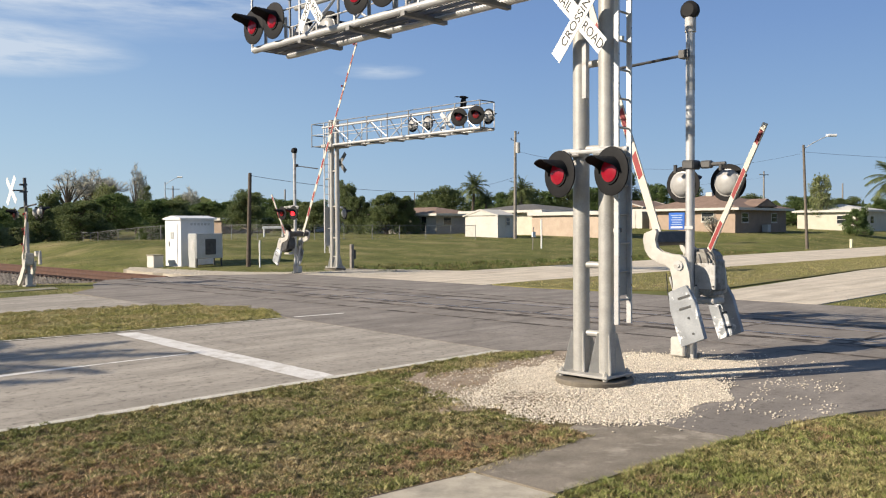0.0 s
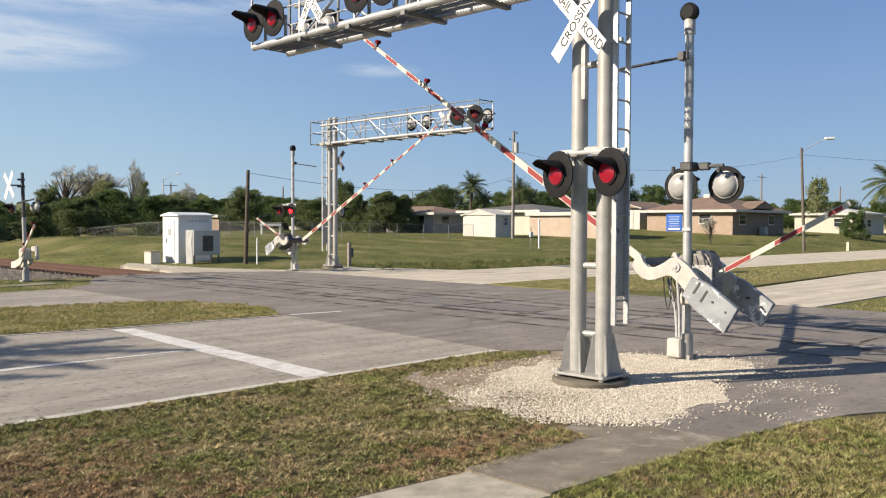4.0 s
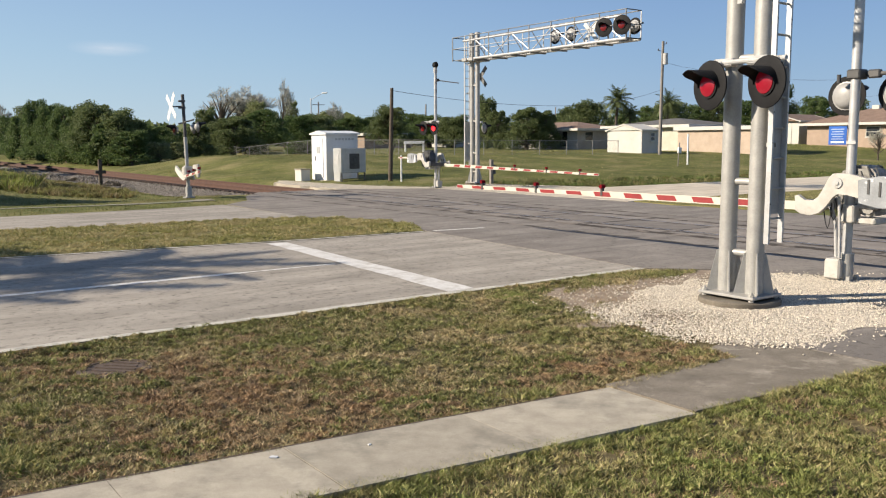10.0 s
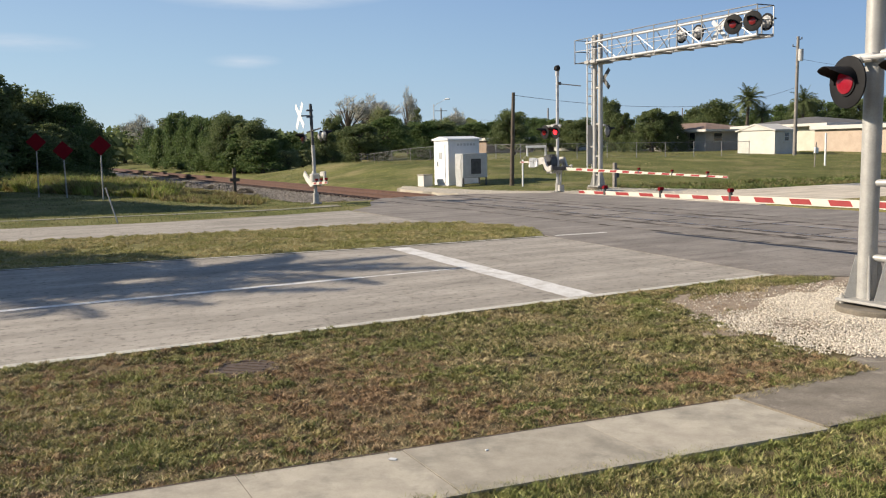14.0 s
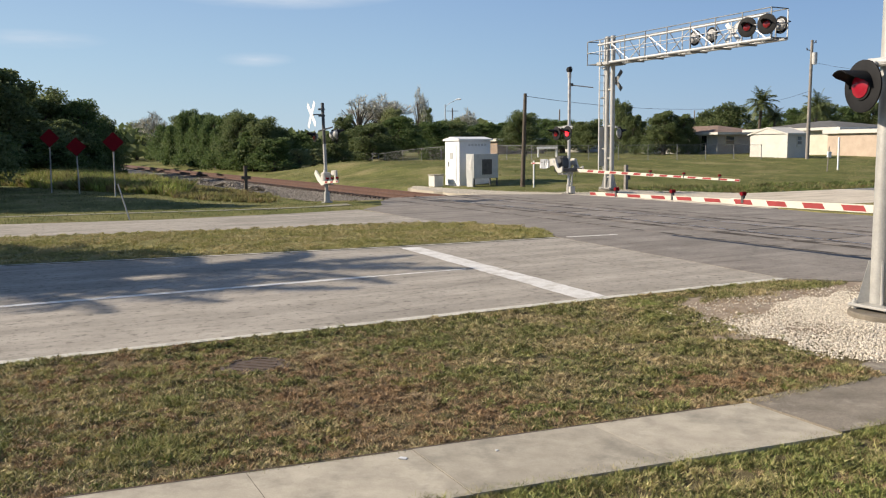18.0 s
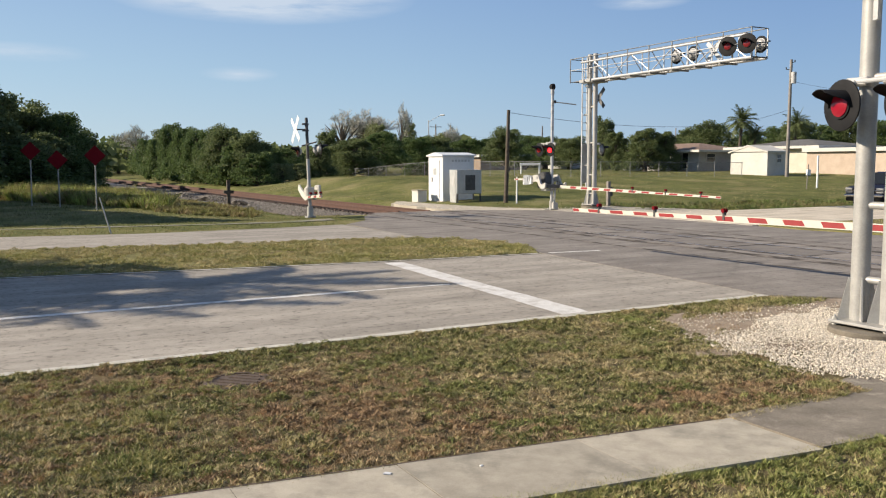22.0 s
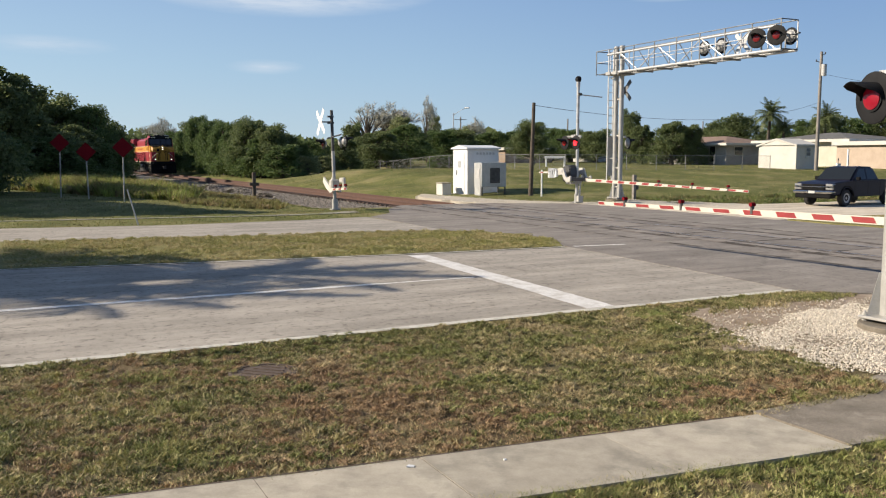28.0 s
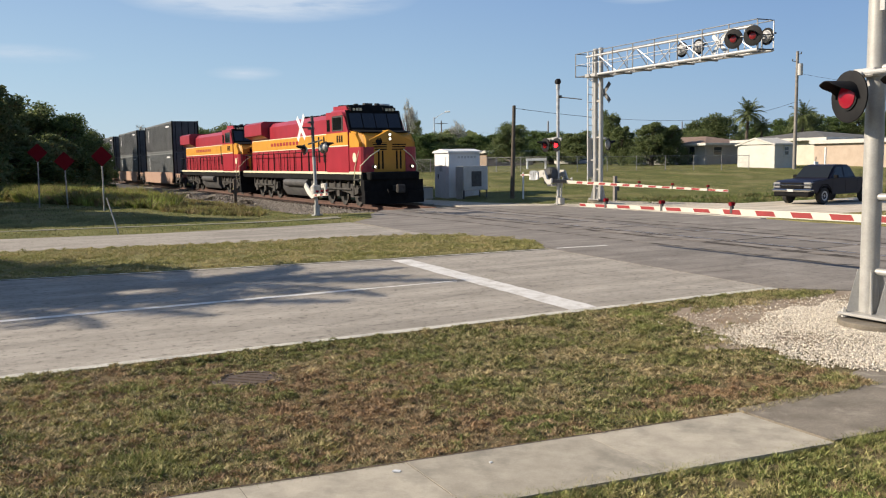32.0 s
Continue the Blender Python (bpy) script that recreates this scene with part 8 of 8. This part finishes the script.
# manhole in the verge
mh = thing("manhole_cover", "rusty round iron manhole cover sunk in the grass", "manhole", Matrix.Translation((-4.24, 7.12, -0.008)), kind="")
part("lid", lathe(BM(), [(0.0, 0.0), (0.28, 0.0), (0.28, -0.02), (0.29, -0.02), (0.29, 0.006), (0.33, 0.006), (0.33, -0.05)], 32), M_IRON, mh, "cast iron lid")
for k in range(5):
    bm = BM()
    box(bm, (0, -0.2 + 0.1 * k, 0.004), (0.4 - 0.07 * abs(k - 2), 0.03, 0.01))
    part("tread_bar", bm, M_IRON, mh)

# ---- trees, palms, bushes ----
def leaves(centres, radii, count, size, mat, name, rnd, flat=0.75, drop=0.0):
    """Leaf clumps: many small tilted quads through a set of lobes, denser at their skins, with gaps."""
    per = count // len(centres)
    pts = []
    for c, r in zip(centres, radii):
        d = rnd.normal(size=(per, 3))
        d /= np.linalg.norm(d, axis=1)[:, None]
        rad = rnd.uniform(0.2, 1.35, per) ** 0.75
        p = d * rad[:, None] * np.array([r, r, r * flat])
        bump = np.array([noise.noise(Vector(x) * 3.1 / r + Vector(c)) for x in p])
        p *= (1 + 0.28 * bump)[:, None]
        keep = bump > -0.25
        pts.append((p + np.array(c))[keep])
    pts = np.vstack(pts)
    n = len(pts)
    a, b = rnd.normal(size=(n, 3)), rnd.normal(size=(n, 3))
    a /= np.linalg.norm(a, axis=1)[:, None]
    b -= a * (a * b).sum(1)[:, None]
    b /= np.linalg.norm(b, axis=1)[:, None]
    s = size * rnd.uniform(0.5, 1.3, (n, 1))
    a, b = a * s, b * s * 0.55
    v = np.stack([pts - a, pts + b, pts + a, pts - b], 1).reshape(-1, 3)
    return raw_mesh(name, v, np.arange(4 * n), 4, mat)


def tree_kind(seed, mat, lobes, count, leaf, width, low, trunk_r=0.045):
    """A tree of height 1: tapered trunk, limbs and a crown of lobes. Returns its two meshes."""
    rnd = np.random.default_rng(seed)
    cs, rs = [], []
    for k in range(lobes):
        a = 2.4 * k + rnd.uniform(-0.4, 0.4)
        f = (k + 0.5) / lobes
        d = width * math.sqrt(rnd.uniform(0.1, 1.0)) * (1 - 0.55 * f)
        cs.append((d * math.cos(a), d * math.sin(a), low + (0.88 - low) * f + rnd.uniform(-0.04, 0.04)))
        rs.append(rnd.uniform(0.06, 0.15) * (1.2 - 0.4 * f))
    bm = BM()
    tube(bm, (0, 0, -0.06), (0.01, 0, 0.3), trunk_r, 8, trunk_r * 0.75)
    tube(bm, (0.01, 0, 0.3), (0, 0.01, 0.75), trunk_r * 0.75, 8, trunk_r * 0.25)
    for c in cs:
        z0 = min(0.6, max(0.12, c[2] * 0.55))
        tube(bm, (0, 0, z0), c, trunk_r * 0.35, 5, trunk_r * 0.1)
    return mesh_of("trunk", bm, M_BARK), leaves(cs, rs, count, leaf, mat, "crown", rnd)


M_TWIG = surface("dry_twigs", (0.44, 0.43, 0.36), (0.62, 0.60, 0.51), 0.5, 0.95, grain=0.05, per="island")


def twigs(seed):
    """A leafless crown for a tree of height 1: branches that fork into thin twigs."""
    rnd = random.Random(seed)
    v, f = [], []

    def limb(p, d, ln, r, deep):
        q = p + d * ln
        a = d.orthogonal().normalized()
        b = d.cross(a)
        k = len(v)
        for c_, rr in ((p, r), (q, r * 0.7)):
            for j in range(3):
                w = 2.0944 * j
                v.append(tuple(c_ + (a * math.cos(w) + b * math.sin(w)) * rr))
        for j in range(3):
            m = (j + 1) % 3
            f.extend((k + j, k + m, k + 3 + m, k + 3 + j))
        if deep == 0:
            return
        for _ in range(4 if deep in (2, 3) else 3):
            t_ = rnd.uniform(0.45, 1.0)
            e = (d + Vector((rnd.gauss(0, 0.6), rnd.gauss(0, 0.6), rnd.gauss(0.12, 0.3)))).normalized()
            limb(p.lerp(q, t_), e, ln * rnd.uniform(0.6, 0.85), max(r * 0.6, 0.0022), deep - 1)

    limb(Vector((0, 0, 0.15)), Vector((0, 0, 1)), 0.26, 0.018, 6)
    top_ = max(p[2] for p in v)
    v = [(p[0] * 1.1, p[1] * 1.1, p[2] / top_) for p in v]
    return raw_mesh("crown", np.array(v), np.array(f), 4, M_TWIG)


KINDS = {"oak": tree_kind(11, M_LEAF[0], 44, 26000, 0.0145, 0.40, 0.2), "mid": tree_kind(12, M_LEAF[1], 40, 24000, 0.0145, 0.38, 0.16),
         "light": tree_kind(13, M_LEAF[2], 34, 7000, 0.019, 0.36, 0.22), "bare": (tree_kind(14, M_LEAF[3], 40, 600, 0.013, 0.38, 0.35, 0.03)[0], twigs(14)),
         "bush": tree_kind(15, M_LEAF[1], 36, 16000, 0.021, 0.42, 0.10), "dark": tree_kind(16, M_LEAF[0], 48, 28000, 0.015, 0.42, 0.1)}
rt = random.Random(5)


def tree(kind, x, y, h, w, label, cat="tree"):
    """w: the crown's width in metres."""
    g = thing("bush" if cat == "bush" else "tree", label, cat, Matrix.Translation((x, y, ground_z(x, y) - 0.05)) @ pose(0, 0, 0, 0, 0, rt.uniform(0, 360)), "trees and bushes")
    sx = w / 0.95
    g.scale = (sx, sx, h)
    t, c = KINDS[kind]
    part("trunk", t, M_BARK, g)
    part("crown", c, None, g)
    return g


LAB = {"oak": "broad dark green tree with a dense crown", "mid": "leafy green tree with an uneven crown", "light": "pale green tree with a loose crown",
       "bare": "half-bare tree with pale thin twigs", "bush": "dense green bush with small leaves", "dark": "large dark tree with low hanging foliage"}


def plant(kind, bearing, dist, h, w):
    """bearing: degrees to the left of the y axis, seen from the origin."""
    b = radians(bearing)
    tree(kind, -dist * math.sin(b), dist * math.cos(b), h, w, LAB[kind], "bush" if kind == "bush" else "tree")


# left of the railway
for row in (("dark", 45.6, 76, 9.6, 12), ("dark", 49, 72, 9.6, 13), ("oak", 43.2, 84, 7.9, 9.5), ("mid", 40.9, 84, 7.2, 7.2), ("dark", 42.0, 79, 5.0, 8.6), ("oak", 39.6, 92, 6.0, 5.4),
            ("bush", 40.8, 78, 3.2, 5.6), ("bush", 43.4, 74, 3.8, 8), ("dark", 44, 94, 9.2, 10), ("mid", 39.0, 104, 5.3, 4.4), ("oak", 47, 90, 9.6, 12), ("bush", 39.4, 86, 2.8, 3.8), ("oak", 40.8, 112, 8.6, 8),
            ("mid", 41.6, 122, 8.2, 9), ("dark", 40.6, 150, 8.4, 5.0), ("bush", 46.5, 70, 4.2, 8)):
    plant(*row)
for u_, v_, h_, w_ in ((-2.7, 48.2, 7.6, 6.4), (-3.7, 51.0, 7.0, 6.0), (-2.0, 50.5, 4.4, 4.6)):
    p_ = P(u_, v_)
    tree("dark", p_.x, p_.y, h_, w_, LAB["dark"])
# right of the railway, behind the train
for row in (("bare", 36.4, 182, 10.2, 11), ("light", 37.6, 215, 9.6, 10), ("oak", 34.6, 138, 7.7, 9.0), ("mid", 33.3, 120, 6.6, 9), ("mid", 35.0, 140, 6.3, 8), ("bush", 32.6, 110, 5.6, 8), ("oak", 31.2, 96, 6.4, 7.0),
            ("bush", 31.0, 99, 4.7, 7), ("dark", 30.0, 98, 6.0, 7.0), ("oak", 29.0, 92, 5.0, 5), ("mid", 28.2, 100, 4.4, 5), ("mid", 27.5, 120, 4.2, 7), ("light", 27.6, 86, 2.3, 4), ("light", 26.6, 90, 2.4, 5),
            ("bush", 34.0, 128, 4.4, 8), ("mid", 35.8, 160, 7.2, 9), ("bush", 33.0, 118, 3.8, 7), ("bush", 35.2, 150, 4.6, 8)):
    plant(*row)
for row in (("mid", 34.4, 119, 8.3, 5.6), ("bush", 35.2, 128, 6.0, 5.2), ("mid", 33.6, 111, 7.4, 5.6), ("bush", 33.9, 114, 5.4, 5.4), ("mid", 32.8, 104, 6.9, 5.6), ("bush", 32.3, 99, 5.0, 5.4), ("mid", 31.9, 98, 6.5, 6), ("bush", 31.4, 93, 4.6, 5.6),
            ("oak", 31.0, 92, 6.6, 6), ("bush", 30.4, 88, 4.4, 6), ("oak", 29.9, 87, 5.6, 6), ("bush", 29.2, 84, 3.4, 5)):
    plant(*row)
# behind the cabinet and the crossing
for row in (("oak", 24.6, 108, 6.0, 4.6), ("bare", 23.6, 125, 8.8, 12), ("bare", 22.2, 128, 9.2, 11), ("bare", 21.4, 131, 8.2, 9), ("light", 21.4, 122, 7.2, 6), ("bare", 19.7, 118, 9.6, 3.4), ("light", 19.2, 122, 7.4, 4.0), ("mid", 21.0, 105, 5.4, 8), ("dark", 25.2, 92, 4.4, 4.6), ("bare", 16.4, 140, 7.6, 5),
            ("oak", 17.4, 130, 5.4, 10), ("mid", 15.4, 135, 5.2, 10), ("light", 16.9, 140, 6.4, 6), ("oak", 12.7, 104, 5.7, 7.0), ("mid", 14.0, 136, 5.4, 9), ("mid", 10.2, 135, 5.6, 10), ("oak", 8.6, 130, 5.2, 9),
            ("mid", 18.6, 112, 4.9, 8), ("dark", 23.0, 98, 4.9, 8), ("bush", 19.0, 84, 1.6, 2.2), ("bush", 18.2, 85, 1.5, 2), ("oak", 6.4, 118, 7.6, 4.6), ("dark", 5.6, 112, 5.4, 5), ("dark", 3.8, 110, 5.8, 7), ("dark", 2.6, 111, 5.4, 5),
            ("oak", -0.2, 140, 7.0, 10), ("oak", 1.0, 150, 6.4, 8), ("mid", -4.0, 150, 6.6, 9), ("oak", -5.4, 140, 7.0, 9), ("mid", -7.0, 150, 6.8, 9), ("oak", -8.6, 150, 7.4, 10), ("oak", -11.8, 140, 9.8, 8), ("mid", -10.2, 150, 7.6, 9),
            ("mid", -14, 150, 8.0, 9), ("oak", -16, 160, 8.0, 10), ("light", -23.7, 132, 8.4, 5.2), ("mid", -22.5, 150, 5.4, 9), ("oak", -25.0, 150, 5.2, 9), ("mid", -27.5, 150, 5.6, 10), ("oak", -19.6, 155, 5.8, 9),
            ("bush", -25.7, 112, 3.5, 3.8), ("oak", -30, 150, 9, 10), ("mid", 11.4, 150, 6.2, 9), ("mid", -2.4, 160, 6.4, 9)):
    plant(*row)
# unseen trees beside the road that shade the lawn; second row added to deepen it
for u_, v_, h_, w_ in ((-5.0, 38.4, 8.0, 6.2), (-7.6, 42, 8.2, 8), (-8.8, 47.5, 8.4, 9), (-10.4, 53, 8.5, 8), (-13.5, 45, 8.5, 9),
                       (-6.2, 39.6, 7.6, 6.6), (-8.6, 43.4, 7.8, 8), (-9.8, 48.8, 8.0, 8.6), (-6.8, 40.8, 6.0, 7.5), (-8.4, 45.5, 6.6, 8), (-10.8, 41.2, 10.4, 9), (-12.8, 44.2, 11.0, 10), (-13.4, 49.0, 11.0, 10)):
    p_ = P(u_, v_)
    tree("dark", p_.x, p_.y, h_, w_, LAB["dark"])
# far belt of woods
rb = np.random.default_rng(21)
nb = 26000
ang = rb.uniform(-58, 66, nb)
dist = rb.uniform(185, 260, nb)
hgt = 5.6 + 2.0 * np.array([noise.noise((a * 0.35, 0.3, 0)) + 0.6 * noise.noise((a * 1.3, 7.3, 0)) for a in ang])
zz = hgt * rb.uniform(0, 1, nb) ** 0.7 + 1.0
ctr = np.column_stack([-dist * np.sin(np.radians(ang)), dist * np.cos(np.radians(ang)), zz])
a_, b_ = rb.normal(size=(nb, 3)), rb.normal(size=(nb, 3))
a_ /= np.linalg.norm(a_, axis=1)[:, None]
b_ -= a_ * (a_ * b_).sum(1)[:, None]
b_ /= np.linalg.norm(b_, axis=1)[:, None]
sz = rb.uniform(0.6, 1.6, (nb, 1))
vv_ = np.stack([ctr - a_ * sz, ctr + b_ * sz * 0.6, ctr + a_ * sz, ctr - b_ * sz * 0.6], 1).reshape(-1, 3)
tagged(new("far_woods", raw_mesh("far_woods", vv_, np.arange(4 * nb), 4, M_LEAF[0])), "distant belt of dark green woods", "woods", kind="stuff")


def palm(x, y, h, span, label, fronds=26, seed=1, droop=1.0, leaflet=0.6):
    rnd = random.Random(seed)
    g = thing("palm_tree", label, "palm", Matrix.Translation((x, y, ground_z(x, y) - 0.1)), "palms")
    bm = BM()
    n = 9
    for k in range(n):
        f, f2 = k / n, (k + 1) / n
        tube(bm, (0.25 * f * f, 0, h * f), (0.25 * f2 * f2, 0, h * f2), 0.2 - 0.05 * f, 10, 0.215 - 0.05 * f2)
    part("trunk", bm, M_BARK, g, "ringed grey trunk")
    for k in range(fronds):
        bm = BM()
        az = 2.399 * k + rnd.uniform(-0.2, 0.2)
        el = radians(78 - 105 * k / fronds + rnd.uniform(-8, 8))
        L = span / 2 * rnd.uniform(0.85, 1.1)
        p = Vector((0.25, 0, h))
        d = Vector((math.cos(az) * math.cos(el), math.sin(az) * math.cos(el), math.sin(el)))
        side = Vector((-math.sin(az), math.cos(az), 0))
        segs = 11
        for j in range(segs):
            q_ = p + d * (L / segs)
            tube(bm, p, q_, 0.02 * (1 - j / segs) + 0.006, 4)
            if j > 0:
                w = leaflet * span / 4 * math.sin(math.pi * min(0.98, (j + 0.7) / (segs + 0.6))) ** 0.7
                for s in (1, -1):
                    for m_ in range(3):
                        b0 = p.lerp(q_, m_ / 3)
                        tip = b0 + side * s * w * rnd.uniform(0.8, 1.1) + d * w * 0.45 + Vector((0, 0, -0.35 * w * rnd.uniform(0.5, 1.4)))
                        c = b0 + d * (L / segs) * 0.33
                        bm.faces.new([bm.verts.new(b0), bm.verts.new(c), bm.verts.new(tip)])
            p = q_
            d = (d + Vector((0, 0, -0.13 * droop))).normalized()
        part("frond", bm, M_PALM, g, smooth=False)
    return g


palm(3.6, 106, 5.9, 4.6, "feathery palm behind the houses", 34, 3)
palm(5.2, 107, 4.4, 3.0, "smaller palm behind the houses", 26, 4)
palm(10.6, 118, 5.2, 4.4, "smaller palm behind the houses", 30, 5)
palm(42.8, 82, 6.4, 6.0, "bushy palm beside the road", 30, 6)
palm(44.6, 82.5, 5.6, 5.4, "bushy palm beside the road", 28, 7)
palm(46.6, 84, 4.8, 5.2, "bushy palm beside the road", 26, 8)
palm(-19.35, 9.55, 5.6, 6.0, "palm standing on the median", 30, 9, leaflet=0.42)
palm(-20.95, 6.85, 5.2, 6.4, "palm standing on the median", 36, 12, leaflet=0.52)
palm(-22.65, 8.25, 4.8, 5.8, "palm standing on the median", 46, 10, leaflet=0.6)
palm(-24.4, 6.6, 5.0, 5.6, "palm standing on the median", 46, 15, leaflet=0.6)
palm(-22.5, 10.7, 4.7, 4.4, "palm standing on the median", 36, 13, leaflet=0.5)

# tall weeds before the trees, and dry bush by the house
blades("tall_weeds", [(-5, 66), (-0.6, 56.5), (1.8, 49.0), (4.2, 42.5), (6.3, 38.0), (7.4, 40.5), (8.4, 45), (8.6, 58), (7.0, 70), (-2, 72)], 80000, 0.62, 0.028, 0.0, M_REED, "tall yellow-green weeds along the railway", "weeds", clump=18, lean=0.8, uneven=0.8)
blades("tall_weeds", [(6.2, 37.6), (9.2, 33.0), (10.6, 36.5), (10.2, 47), (9.0, 56), (8.3, 45)], 12000, 0.26, 0.03, 0.0, M_DRYW, "low dry tan weeds on the railway bank", "weeds", clump=9, lean=0.9, uneven=0.8)
plant("bare", -17.45, 88, 3.0, 2.6)

# small clumps of ranker grass in the verge
for (u, v, r_, n_b) in ((1.0, 8.3, 0.30, 420), (-0.4, 6.9, 0.25, 360), (0.78, 6.15, 0.26, 620), (1.1, 7.2, 0.2, 420), (6.1, 7.2, 0.3, 600), (7.2, 8.6, 0.3, 500), (6.7, 5.15, 0.22, 420), (5.9, 5.0, 0.15, 200), (6.35, 6.6, 0.2, 300), (8.9, 8.7, 0.35, 320), (9.8, 9.0, 0.3, 280), (10.6, 2.7, 0.6, 900), (4.6, 5.15, 0.2, 200)):
    ring = [(u + r_ * math.cos(k * 0.785), v + r_ * 0.7 * math.sin(k * 0.785)) for k in range(8)]
    blades("grass_tuft", ring, n_b * 2, 0.055, 0.007, 0.0, M_YARD, "ranker green grass tuft", "grass", lean=1.4)

# litter on the sidewalk
for (u, v, sz_, turn_) in ((2.23, 5.01, 0.03, 20), (2.85, 4.84, 0.016, 70)):
    bm = BM()
    prism(bm, [(-sz_, -sz_ * 0.5), (sz_ * 0.7, -sz_ * 0.6), (sz_, sz_ * 0.3), (-sz_ * 0.4, sz_ * 0.6)], 0.0, 0.006)
    solo("paper_scrap", bm, M_WHITE, "small white paper scrap lying on the sidewalk", "litter", Matrix.Translation(P(u, v, 0.02)) @ pose(0, 0, 0, 3, 4, turn_), smooth=False)

TRUCK = [(0, 300.0), (14, 125.0), (19, 60.0), (20.5, 43.0), (21.5, 37), (22, 34.4), (23, 31.2), (24, 30.0), (25, 29.4), (26, 29.3), (32, 29.3)]
motions()
